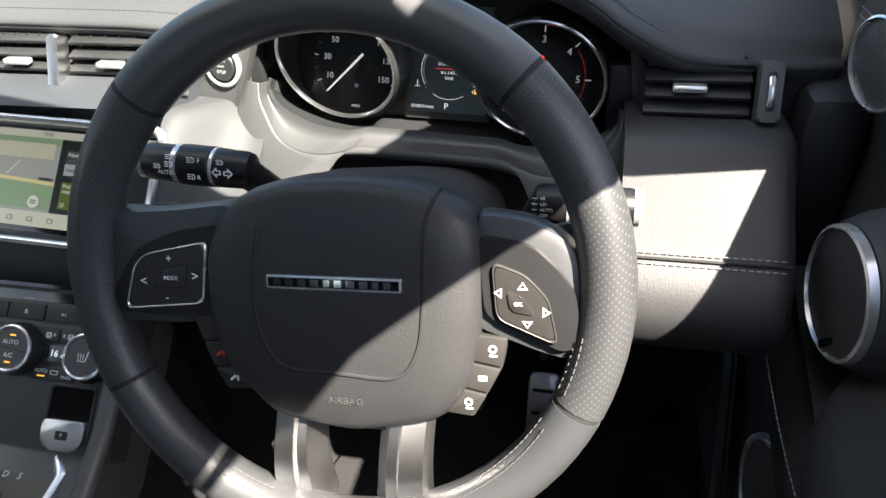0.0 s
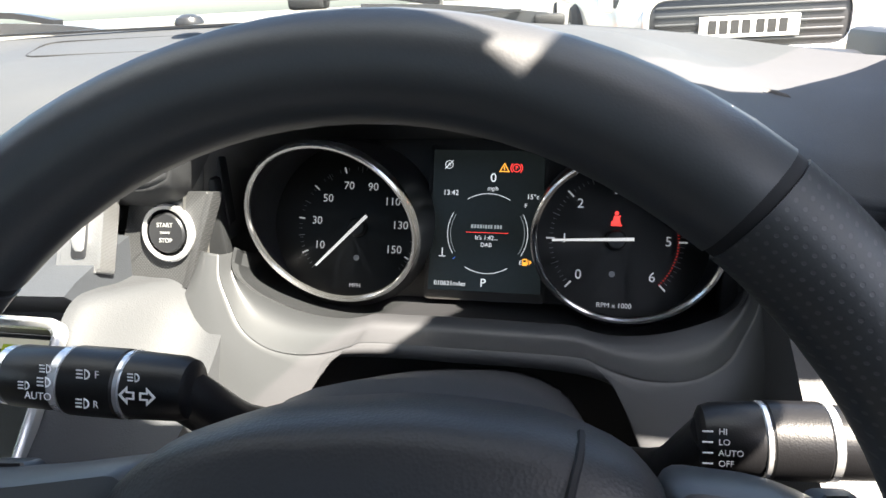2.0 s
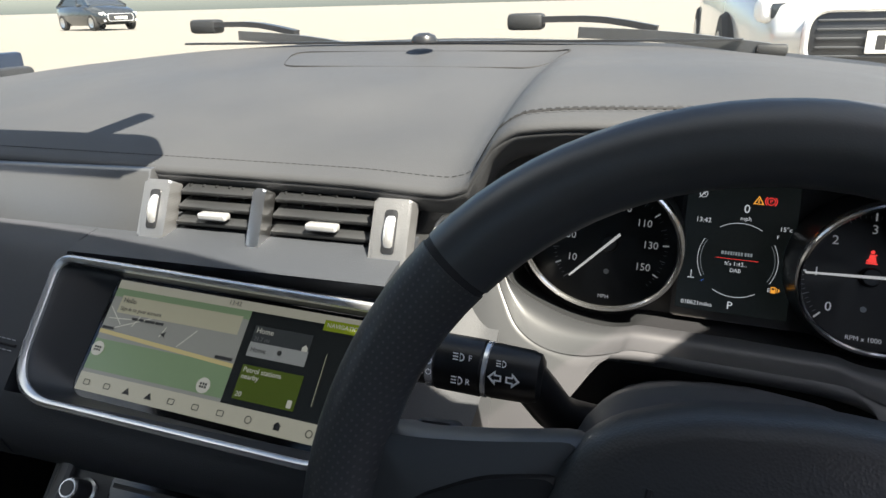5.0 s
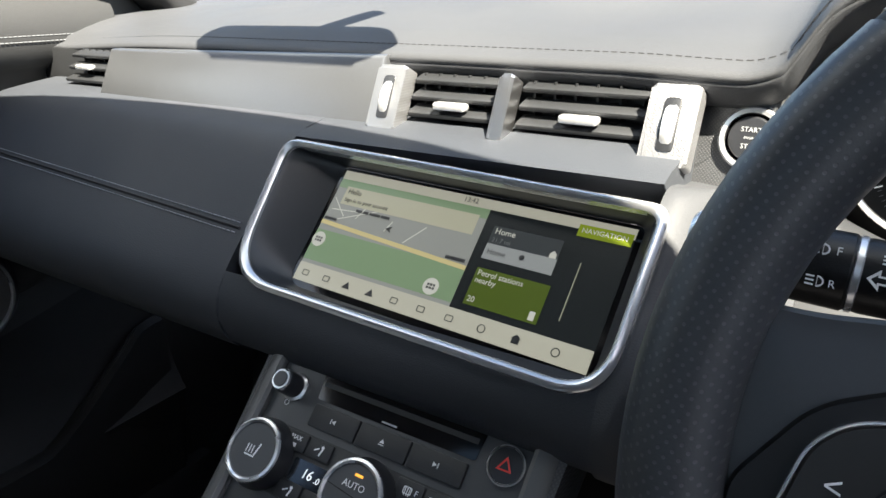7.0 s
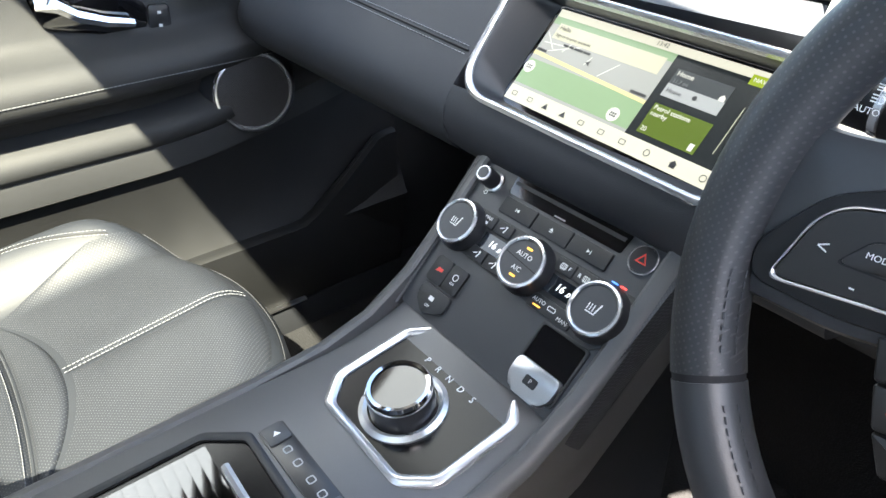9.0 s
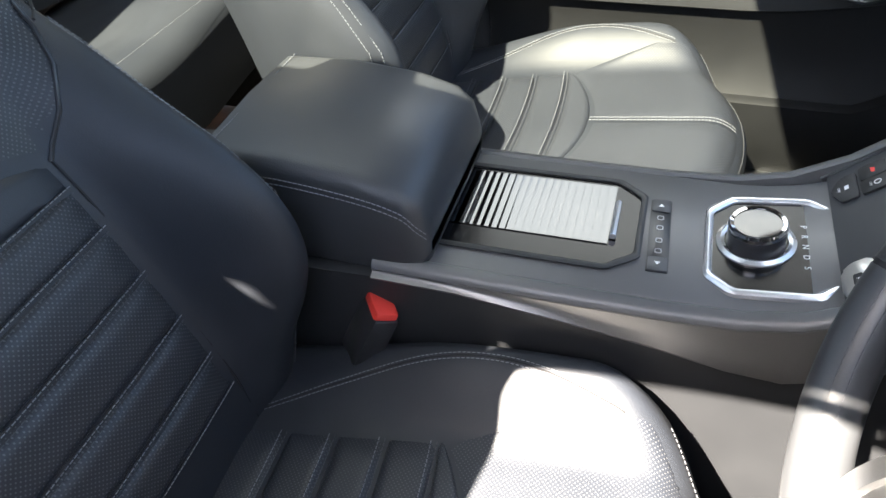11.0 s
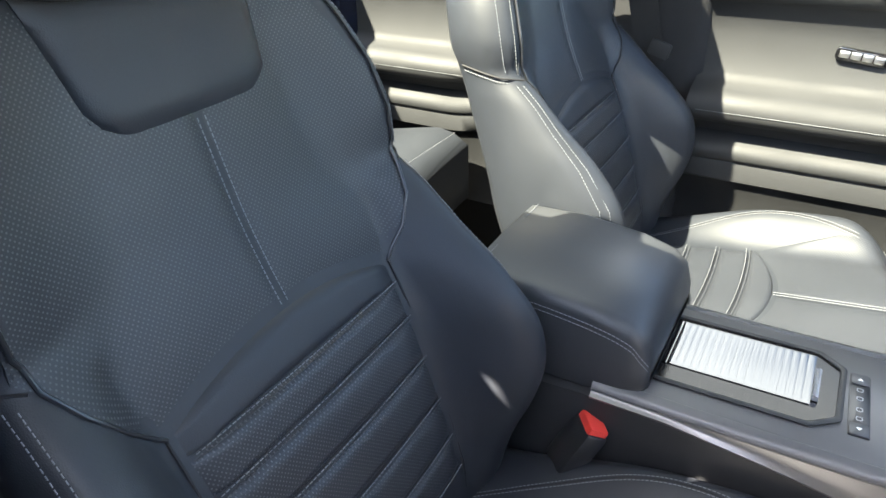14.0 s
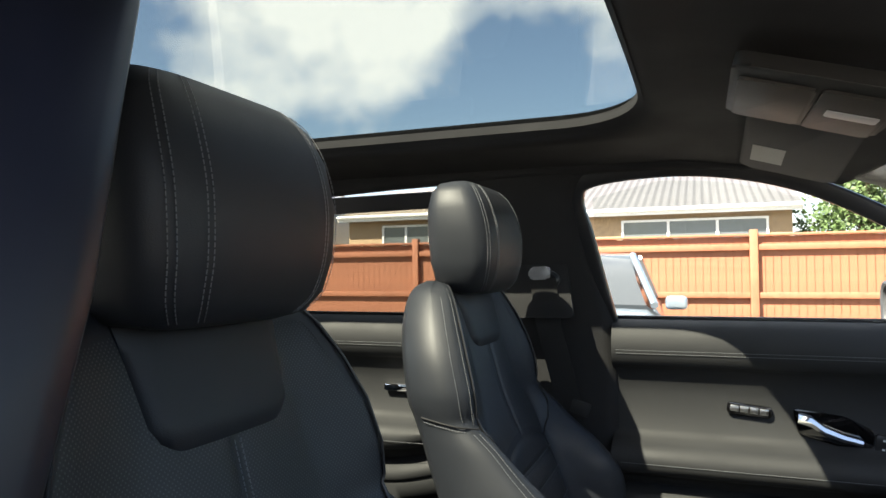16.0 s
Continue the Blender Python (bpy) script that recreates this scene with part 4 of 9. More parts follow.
# centre display
lc = part("centre_display", prism_bm(round_poly(rect(0.090, 0.118), 0.003), 0.003, CLM @ T(0.003, 0.004, 0.004), 0.001), DIAL, cl)
LM = CLM @ T(0.003, 0.005, 0.0073) @ Matrix.Diagonal((1.13, 1.13, 1, 1))
part("screen_pane", prism_bm(rect(0.074, 0.094), 0.0004, LM, 0.0), mat("lcd_dark", (0.018, 0.020, 0.020), 0.25, emit=(0.10, 0.13, 0.12, 0.005)), lc)
LM = LM @ T(0, 0, 0.0006)
text("0", 0.0085, LM @ T(0.0035, 0.0285, 0), LCD_WHITE, lc)
text("mph", 0.0042, LM @ T(0.0035, 0.0215, 0), LCD_WHITE, lc)
text("13:42", 0.0048, LM @ T(-0.0245, 0.0180, 0), LCD_WHITE, lc)
text("15\u00b0c", 0.0045, LM @ T(0.0300, 0.0165, 0), LCD_WHITE, lc)
text("F", 0.0038, LM @ T(0.0255, 0.0105, 0), LCD_WHITE, lc)
text("E", 0.0038, LM @ T(0.0235, -0.0270, 0), LCD_WHITE, lc)
bars(LM, LCD_DIM, lc, (0.0016, 0.0013, 0.0013, 0.0013, 0.0008, 0.0013, 0.0011, 0.0013, 0.0, 0.0013, 0.0013, 0.0012), 0.0024, 0.0006, -0.0100, -0.0040)
text("It's 1:42...", 0.0040, LM @ T(0.0005, -0.0115, 0), LCD_WHITE, lc)
text("DAB", 0.0038, LM @ T(0.0005, -0.0162, 0), LCD_WHITE, lc)
part("divider", box_bm((0.028, 0.0003, 0.0002), LM @ T(0.0008, -0.0080, 0)), RED_LAMP, lc)
text("010621miles", 0.0042, LM @ T(-0.0225, -0.0425, 0), LCD_WHITE, lc)
text("P", 0.0078, LM @ T(-0.0005, -0.0415, 0), LCD_WHITE, lc)


def arc_bm(r, a0, a1, w, m, n=24):
    pts = [(math.radians(a0 + (a1 - a0) * i / n)) for i in range(n + 1)]
    out = [((r + w / 2) * math.cos(a), (r + w / 2) * math.sin(a)) for a in pts]
    inn = [((r - w / 2) * math.cos(a), (r - w / 2) * math.sin(a)) for a in pts]
    bm = bmesh.new()
    o = [bm.verts.new(m @ Vector((x, y, 0))) for x, y in out]
    q = [bm.verts.new(m @ Vector((x, y, 0))) for x, y in inn]
    for i in range(n):
        bm.faces.new((o[i], o[i + 1], q[i + 1], q[i]))
    return bm


AM = LM @ T(0.001, -0.0085, 0)
for a0, a1 in ((58, 122), (238, 302), (150, 212), (-32, 30)):
    part("gauge_arc", arc_bm(0.0265, a0, a1, 0.0004, AM), LCD_WHITE, lc, smooth=False)
for a0, a1 in ((150, 212), (-32, 30)):
    part("gauge_arc", arc_bm(0.0245, a0, a1, 0.0003, AM), LCD_DIM, lc, smooth=False)
part("warning_triangle", ring_bm([(-0.0036, -0.0028), (0.0036, -0.0028), (0, 0.0034)], [(-0.0025, -0.0022), (0.0025, -0.0022), (0, 0.0021)], 0.0002, LM @ T(0.0105, 0.0355, 0)), AMBER, lc, "lit amber warning triangle")
part("triangle_mark", box_bm((0.0006, 0.0024, 0.0002), LM @ T(0.0105, 0.0352, 0.0001)), AMBER, lc)
part("brake_warning", lathe_bm([(0.0023, 0), (0.0028, 0), (0.0028, 0.0002), (0.0023, 0.0002)], LM @ T(0.0185, 0.0355, 0), 24), RED_LAMP, lc, "lit red parking-brake warning")
for a0, a1 in ((-48, 48), (132, 228)):
    part("brake_bracket", arc_bm(0.0038, a0, a1, 0.0006, LM @ T(0.0185, 0.0355, 0.0001), 10), RED_LAMP, lc, smooth=False)
text("P", 0.0036, LM @ T(0.0185, 0.0355, 0), RED_LAMP, lc)
fuel = ring_bm(rect(0.0030, 0.0044), rect(0.0019, 0.0030), 0.0002, LM @ T(0.0262, -0.0265, 0))
box_bm((0.0030, 0.0022, 0.0002), LM @ T(0.0262, -0.0275, 0), bm=fuel)
box_bm((0.0005, 0.0034, 0.0002), LM @ T(0.0284, -0.0265, 0), bm=fuel)
prism_bm([(0.0294, -0.0279), (0.0308, -0.0265), (0.0294, -0.0251)], 0.0002, LM, bm=fuel)
part("fuel_warning", fuel, AMBER, lc, "lit amber low-fuel light")
part("temperature_mark", box_bm((0.0046, 0.0005, 0.0002), LM @ T(-0.0285, -0.0245, 0), bm=box_bm((0.0006, 0.0050, 0.0002), LM @ T(-0.0285, -0.0215, 0))), LCD_WHITE, lc)
part("stop_start_mark", lathe_bm([(0.0024, 0), (0.0028, 0), (0.0028, 0.0002), (0.0024, 0.0002)], LM @ T(-0.0265, 0.0370, 0), 24), LCD_WHITE, lc)
text("A", 0.0034, LM @ T(-0.0265, 0.0370, 0), LCD_WHITE, lc)
part("slash_mark", box_bm((0.0078, 0.0005, 0.0002), LM @ T(-0.0265, 0.0370, 0.0001) @ Matrix.Rotation(0.8, 4, "Z")), LCD_WHITE, lc)
part("cold_mark", box_bm((0.0020, 0.0004, 0.0002), LM @ T(-0.0205, -0.0255, 0) @ Matrix.Rotation(0.8, 4, "Z")), LCD_BLUE, lc)

# hood lining round the instruments, the dark mask and the shell below them
hood = thing("cluster_hood", (0.383, 0.70, 1.02), "instrument hood paled in place of bounced light, with a grey lower shell", "instrument hood")
# black plastic in lifted greys that stand in for light bounced between the hood's walls
HOOD_GREY = mat("hood_lining_plastic", (0.052, 0.052, 0.052), 0.6, 0, 0.25, 0.0009, 0.08)
HOOD_PLATE = mat("hood_inner_plate", (0.120, 0.117, 0.113), 0.5, 0, 0.15, 0.0008, 0.06)


def shell_point(c, u, z, off):
    """A point of the lower shell, u sideways of the centre c; the shell leans back as it rises."""
    zz = z - math.tan(LEAN) * (c + u - 0.383)
    return Vector((c + u, 0.655 + off + 0.58 * (zz - 1.034), zz))


def both_sides(c, half, off, n):
    """A left-to-right curve from a half of (u, z) that runs from the outside to the middle."""
    row = [shell_point(c, -u, z, off) for u, z in half] + [shell_point(c, u, z, off) for u, z in half[-2::-1]]
    return smooth_path(row, n)


NS = 161
MASK_EDGE = [(0.172, 1.094), (0.173, 1.084), (0.169, 1.0765), (0.161, 1.0710), (0.152, 1.0666), (0.131, 1.0597), (0.115, 1.0563), (0.100, 1.0548), (0.087, 1.0547), (0.075, 1.0565), (0.0646, 1.0587), (0.040, 1.0590), (0.0, 1.0595)]
CUP_LIP = [(0.176, 1.094), (0.174, 1.080), (0.166, 1.0660), (0.157, 1.0530), (0.146, 1.0450), (0.133, 1.0403), (0.118, 1.0386), (0.103, 1.0395), (0.090, 1.0420), (0.079, 1.0453), (0.069, 1.0482), (0.040, 1.0487), (0.0, 1.0487)]
SHELL_OUT = [(0.186, 1.094), (0.190, 1.074), (0.196, 1.061), (0.199, 1.0485), (0.196, 1.034), (0.186, 1.0200), (0.174, 0.9960), (0.152, 0.9500), (0.124, 0.9750), (0.115, 1.0100), (0.103, 1.0290), (0.070, 1.0368), (0.0, 1.0378)]
mask_edge = both_sides(0.383, MASK_EDGE, 0.004, NS)
cup_lip = both_sides(0.383, CUP_LIP, -0.011, NS)
shell_out = both_sides(0.374, SHELL_OUT, -0.005, NS)
SHELL_GREY = mat("satin_shell_plastic", (0.050, 0.052, 0.056), 0.42, 0, 0.06, 0.0008, 0.06)
cup, face = [], []
for a, b, c in zip(mask_edge, cup_lip, shell_out):
    cup.append([a + Vector((0, 0.022, -0.016)), a + Vector((0, 0.006, -0.004))] + [a + (b - a) * k + Vector((0, 0.0065, -0.0035)) * math.sin(math.pi * k) for k in (0.0, 0.2, 0.4, 0.6, 0.8, 0.92, 1.0)])
    out = (c - b).normalized()
    face.append([b + Vector((0, 0.0015, -0.0004)), b + (c - b) * 0.03 + Vector((0, -0.0006, 0.0))] + [b + (c - b) * k + Vector((0, -0.003, 0.001)) * math.sin(math.pi * k) for k in (0.10, 0.25, 0.45, 0.65, 0.85, 0.96)] + [c, c + out * 0.0015 + Vector((0, 0.003, 0)), c + out * 0.0015 + Vector((0, 0.040, 0))])
part("dial_cup", sheet_bm(cup, 0.003, (0, 0.8, -0.3)), SHELL_GREY, hood, "grey dished cup under the dials", sharp=80)
part("lower_shell", sheet_bm(face, 0.003, (0, 0.8, -0.3)), SHELL_GREY, hood, "grey satin plastic shell", sharp=80)
# dark mask behind the edge of the shell
grid = [[a + Vector((0, 0.004, -0.0030)), a + Vector((0, 0.030, -0.0160)), a + Vector((0, 0.090, -0.0200))] for a in mask_edge]
part("mask", sheet_bm(grid, 0.002, (0, 0.3, -1)), PLASTIC, hood, "matt black mask round the dials", sharp=60)
# hood: brow lip, dark lining and the inner plate, paler in place of bounced light
PLATE = [(0.192, 1.085), (0.188, 1.110), (0.184, 1.135), (0.179, 1.160), (0.168, 1.178), (0.152, 1.188), (0.125, 1.1935), (0.060, 1.195), (0.0, 1.1955)]
tilt = lambda u, z: z - math.tan(LEAN) * u
plate = smooth_path([(0.378 - u, 0.700, tilt(-u, z)) for u, z in PLATE] + [(0.378 + u, 0.700, tilt(u, z)) for u, z in PLATE[-2::-1]], 121)
lip = [(0.181, 0.687, 1.070), (0.182, 0.687, 1.105), (0.183, 0.689, 1.135)]
brow_x = [0.189, 0.196, 0.206, 0.222, 0.250, 0.30, 0.36, 0.42, 0.47, 0.505, 0.53, 0.552]
lip += [(x, lerp_table(x, BROW)[0] + 0.019, lerp_table(x, BROW)[1] - 0.018) for x in brow_x] + [(0.572, 0.690, 1.128), (0.576, 0.690, 1.105), (0.576, 0.690, 1.080)]
lip = smooth_path(lip, 121)
grid = [[a, a + (b - a) * 0.35 + Vector((0, 0.003, 0.003)), a + (b - a) * 0.75 + Vector((0, 0.003, 0.003)), b] for a, b in zip(lip, plate)]
part("hood_lining", sheet_bm(grid, 0.004, (0, 0.4, 0.6)), HOOD_GREY, hood, "dark hood lining", sharp=60)
inner = [Vector((0.378 + (p.x - 0.378) * 0.97, 0.785, p.z - 0.036 * max(0.0, (p.z - 1.10) / 0.09))) for p in plate]
grid = [[a + Vector((0, 0.0012, -0.0006)), a + (b - a) * 0.5, b] for a, b in zip(plate, inner)]
part("inner_plate", sheet_bm(grid, 0.003, (0, 0.2, 0.8)), HOOD_PLATE, hood, "inner plate over the dials, greyed in place of bounced light", sharp=60)
part("hood_side_backing", box_bm((0.034, 0.012, 0.052), T(0.184, 0.722, 1.136), 0.002), PLASTIC, hood)
part("hood_back", box_bm((0.37, 0.012, 0.16), T(0.380, 0.835, 1.10), 0.003), PLASTIC, hood)

# ---- steering wheel and column ----
TILT = radians(23)
WM = basis((0.3725, 0.418, 1.080), (1, 0, 0), (0, math.sin(TILT), math.cos(TILT))) @ Matrix.Rotation(radians(2.8), 4, "Z")
RIM_M = WM
WM = basis((0.3735, 0.4110, 1.081), (1, 0, 0), (0, math.sin(radians(23.3)), math.cos(radians(23.3)))) @ Matrix.Rotation(radians(2.8), 4, "Z")
sw = thing("steering_wheel", (0.378, 0.42, 1.0), "black leather multifunction steering wheel with silver lower spokes", "steering wheel")
RIM = 0.1726


def rim_arc(a0, a1, material, name, label="", r=0.0170, ra=0.0180, n=None):
    n = n or max(6, int(abs(a1 - a0) / 4))
    rings = []
    for i in range(n + 1):
        a = radians(a0 + (a1 - a0) * i / n)
        ring = []
        for k in range(18):
            b = 2 * math.pi * k / 18
            # thumb swell at ten and two
            deg = math.degrees(a) % 360
            swell = 1 + 0.07 * math.exp(-((deg - 50) / 16) ** 2) + 0.07 * math.exp(-((deg - 130) / 16) ** 2)
            rr = RIM + r * swell * math.cos(b)
            ring.append(WM @ Vector((rr * math.cos(a), rr * math.sin(a), ra * swell * math.sin(b))))
        rings.append(ring)
    return part(name, loft_bm(rings), material, sw, label)


THREAD_RIM = mat("rim_thread", (0.075, 0.077, 0.082), 0.75, 0, 0.0, 0.001, 0.1)
rim_arc(46.6, 135.4, LEATHER_WHEEL, "rim_top")
rim_arc(-24.4, 45.4, WHEEL_PERF, "rim_side", "perforated leather rim section")
rim_arc(136.6, 205.4, WHEEL_PERF, "rim_side", "perforated leather rim section")
rim_arc(206.6, 334.4, LEATHER_WHEEL, "rim_bottom")
for a in (46, 136, 206, 335):
    rim_arc(a - 0.7, a + 0.7, SEAM, "rim_seam", r=0.0164, ra=0.0174, n=2)
for a0, a1 in ((210, 252), (288, 330), (338, 352), (188, 203)):
    for r in (0.1562, 0.1600):
        stitches([WM @ Vector((r * math.cos(radians(a0 + (a1 - a0) * i / 30)), r * math.sin(radians(a0 + (a1 - a0) * i / 30)), 0.0068 if r < 0.158 else 0.0132)) for i in range(31)],
                 sw, THREAD_RIM, 0.005, 0.0032, 0.0008, up=WM.to_3x3() @ Vector((0, 0, 1)))

WM = RIM_M
hub_out = round_poly([(-0.0720, 0.0460), (-0.0850, 0.0190), (-0.0855, -0.0290), (-0.0740, -0.0620), (-0.0430, -0.0950), (0.0144, -0.1030), (0.0733, -0.0900), (0.0910, -0.0650), (0.1000, -0.0200), (0.1008, 0.0280), (0.0930, 0.0500), (0.0651, 0.0640), (0.0222, 0.0695), (-0.0227, 0.0676), (-0.0545, 0.0590)],
                     0.012, 3)


def swell_pad(outline, levels, m):
    """A cushion-like pad: the outline shrinks as it rises."""
    cx = sum(p[0] for p in outline) / len(outline)
    cy = sum(p[1] for p in outline) / len(outline)
    rings = [[m @ Vector((cx + (x - cx) * k, cy + (y - cy) * k, h)) for x, y in outline] for k, h in levels]
    return loft_bm(rings)


hub = part("hub", swell_pad(hub_out, [(0.90, -0.045), (0.99, -0.02), (1.0, 0.000), (0.985, 0.011), (0.95, 0.018), (0.88, 0.0225), (0.70, 0.026), (0.40, 0.028), (0.12, 0.0285)], WM), HUB_SKIN, sw, "padded airbag cover")
HUB_LEVELS = [(1.0, 0.000), (0.985, 0.011), (0.95, 0.018), (0.88, 0.0225), (0.70, 0.026), (0.40, 0.028), (0.12, 0.0285), (0.0, 0.0285)]
HUB_C = (sum(p[0] for p in hub_out) / len(hub_out), sum(p[1] for p in hub_out) / len(hub_out))


def on_hub(x, y, lift=0.0):
    """The point of the airbag cover over hub place x, y."""
    px, py = x - HUB_C[0], y - HUB_C[1]
    k = 0.0
    for (ax, ay), (bx, by) in zip(hub_out, hub_out[1:] + hub_out[:1]):
        ax, ay, bx, by = ax - HUB_C[0], ay - HUB_C[1], bx - HUB_C[0], by - HUB_C[1]
        ex, ey = bx - ax, by - ay
        den = ax * ey - ay * ex
        if abs(den) > 1e-12:
            k = max(k, (px * ey - py * ex) / den)
    for (k1, z1), (k0, z0) in zip(HUB_LEVELS, HUB_LEVELS[1:]):
        if k0 <= k <= k1:
            return WM @ Vector((x, y, z0 + (z1 - z0) * (k - k0) / (k1 - k0) + lift))
    return WM @ Vector((x, y, lift))


def on_hub_z(x, y):
    return (WM.inverted() @ on_hub(x, y)).z


LETTER_DIM = mat("debossed_lettering", (0.055, 0.055, 0.058), 0.5, 0, 0.1, 0.0008, 0.05)
crease = smooth_path([(-0.0393, 0.0393, 0), (-0.0445, 0.0103, 0), (-0.0443, -0.0195, 0), (-0.0390, -0.0395, 0), (-0.0256, -0.0530, 0), (0.0100, -0.0545, 0), (0.0458, -0.0550, 0), (0.0605, -0.0361, 0), (0.0650, 0.0002, 0), (0.0660, 0.0400, 0), (0.0720, 0.0600, 0)], 70)
part("pad_groove", sweep_bm([on_hub(p.x, p.y, 0.0003) for p in crease], circle(0.0013, 6), WM.to_3x3() @ Vector((0, 0, 1))), SEAM, hub, "seam line round the airbag cover")
bm = prism_bm(round_poly(rect(0.0870, 0.0088), 0.001), 0.003, WM @ T(0.0088, 0.005, 0.0262), 0.001)
badge = part("badge", bm, CHROME, hub, "chrome badge strip with plain raised bars")
part("badge_bed", prism_bm(rect(0.0840, 0.0060), 0.0006, WM @ T(0.0088, 0.005, 0.0290)), GLOSS_BLACK, badge)
bx = -0.0382
for bw in (0.0045, 0.0052, 0.0052, 0.0055, 0.0040, 0.0045, 0.0055, 0.0052, 0.0040, 0.0045):
    part("badge_bar", box_bm((bw, 0.0046, 0.0004), WM @ T(0.0088 + bx + bw / 2, 0.005, 0.0297)), CHROME_BRIGHT, badge, smooth=False)
    bx += bw + 0.0030
text("AIRBAG", 0.0068, WM @ T(0.012, -0.0740, on_hub_z(0.012, -0.0740) + 0.0006) @ Matrix.Rotation(radians(12), 4, "X"), LETTER_DIM, hub, "airbag_lettering")


PAD_GREY = mat("switch_pad_plastic", (0.020, 0.019, 0.018), 0.42, 0, 0.06, 0.0006, 0.06)
SPOKE_BLACK = mat("black_spoke_plastic", (0.0135, 0.0138, 0.0148), 0.44, 0, 0.05, 0.0006, 0.05, spec=0.3)
SPOKE_METAL = mat("satin_spoke_metal", (0.052, 0.051, 0.050), 0.38, 0.35, 0.05, 0.0006, 0.05)
PODS = {
    -1: dict(spoke=[(-0.064, 0.051), (-0.108, 0.046), (-0.140, 0.044), (-0.160, 0.046), (-0.166, -0.012), (-0.160, -0.034), (-0.115, -0.035), (-0.078, -0.030)],
             trim=[(-0.072, 0.037), (-0.106, 0.032), (-0.136, 0.019), (-0.157, -0.010), (-0.154, -0.026), (-0.115, -0.028), (-0.078, -0.024)],
             pad=[(-0.0825, 0.0246), (-0.1260, 0.0160), (-0.1350, 0.0080), (-0.1440, -0.0208), (-0.0885, -0.0150)],
             key=[(-0.0960, 0.0098), (-0.1120, 0.0066), (-0.1210, -0.0050), (-0.0985, -0.0048)]),
    1: dict(spoke=[(0.094, 0.048), (0.126, 0.044), (0.150, 0.032), (0.163, 0.010), (0.165, -0.030), (0.156, -0.046), (0.134, -0.041), (0.092, -0.026)],
            trim=[(0.094, 0.035), (0.128, 0.0300), (0.145, 0.0145), (0.155, 0.0005), (0.1610, -0.0310), (0.1500, -0.0390), (0.1340, -0.0320), (0.0990, -0.0170)],
            pad=[(0.1055, 0.0172), (0.1245, 0.0105), (0.1380, -0.0030), (0.1440, -0.0305), (0.1085, -0.0160)],
            key=[(0.1140, 0.0010), (0.1230, -0.0015), (0.1310, -0.0130), (0.1165, -0.0110)]),
}


def pod(s):
    """The spoke at three or nine o'clock with its switch pad."""
    own = PODS[s]
    way = lambda pts: pts if s < 0 else pts[::-1]
    sp = part("side_spoke", swell_pad(round_poly(way(own["spoke"]), 0.008, 4), [(0.92, -0.028), (1, -0.012), (1, 0.004), (0.96, 0.0085), (0.8, 0.0105), (0.2, 0.0110)], WM), LEATHER_WHEEL, sw)
    part("spoke_trim", swell_pad(round_poly(way(own["trim"]), 0.009, 5), [(1, 0.004), (0.99, 0.0120), (0.955, 0.0142), (0.5, 0.0150), (0.1, 0.0150)], WM), SPOKE_BLACK, sp, "smooth black spoke trim")
    kp = round_poly(way(own["pad"]), 0.006, 5)
    cx, cy = sum(p[0] for p in kp) / len(kp), sum(p[1] for p in kp) / len(kp)
    grow = [(cx + (x - cx) * 1.065, cy + (y - cy) * 1.085) for x, y in kp]
    sp2 = thing("switch_pad", WM @ Vector((cx, cy, 0.02)), "switch pad on the steering wheel with white symbols and chrome surround", "switch pad", "wheel switch pads")
    part("surround", ring_bm(grow, kp, 0.0016, WM @ T(0, 0, 0.0148), 0.0010), CHROME if s < 0 else SPOKE_METAL, sp2, "thin bright surround")
    part("pad", swell_pad(kp, [(1.0, 0.0145), (0.995, 0.0162), (0.96, 0.0172), (0.5, 0.0176), (0.1, 0.0176)], WM), PAD_GREY, sp2)
    kk = round_poly(way(own["key"]), 0.003, 4)
    kx, ky = sum(p[0] for p in kk) / len(kk), sum(p[1] for p in kk) / len(kk)
    part("key_gap", prism_bm([(kx + (x - kx) * 1.10, ky + (y - ky) * 1.14) for x, y in kk], 0.0004, WM @ T(0, 0, 0.0175)), SEAM, sp2)
    part("centre_key", prism_bm(kk, 0.0012, WM @ T(0, 0, 0.0175), 0.0005), PAD_GREY, sp2)
    z = 0.0178
    if s < 0:
        text("+", 0.0075, WM @ T(-0.1085, 0.0140, z), WHITE_PRINT, sp2)
        text("-", 0.0080, WM @ T(-0.1125, -0.0125, z), WHITE_PRINT, sp2)
        text("<", 0.0085, WM @ T(-0.1285, -0.0020, z), WHITE_PRINT, sp2)
        text(">", 0.0085, WM @ T(-0.0905, 0.0025, z), WHITE_PRINT, sp2)
        text("MODE", 0.0036, WM @ T(-0.1075, 0.0012, z + 0.0012), WHITE_PRINT, sp2)
    else:
        for a, x, y in ((0, 0.1235, 0.0045), (180, 0.1265, -0.0190), (90, 0.1090, 0.0000), (-90, 0.1375, -0.0110)):
            R = WM @ T(x, y, z) @ Matrix.Rotation(radians(a), 4, "Z")
            part("arrow_mark", ring_bm([(-0.0032, -0.0020), (0.0032, -0.0020), (0, 0.0028)], [(-0.0019, -0.0012), (0.0019, -0.0012), (0, 0.0015)], 0.0001, R), WHITE_PRINT, sp2, smooth=False)
        text("OK", 0.0036, WM @ T(0.1210, -0.0062, z + 0.0012), WHITE_PRINT, sp2)


pod(-1)
pod(1)
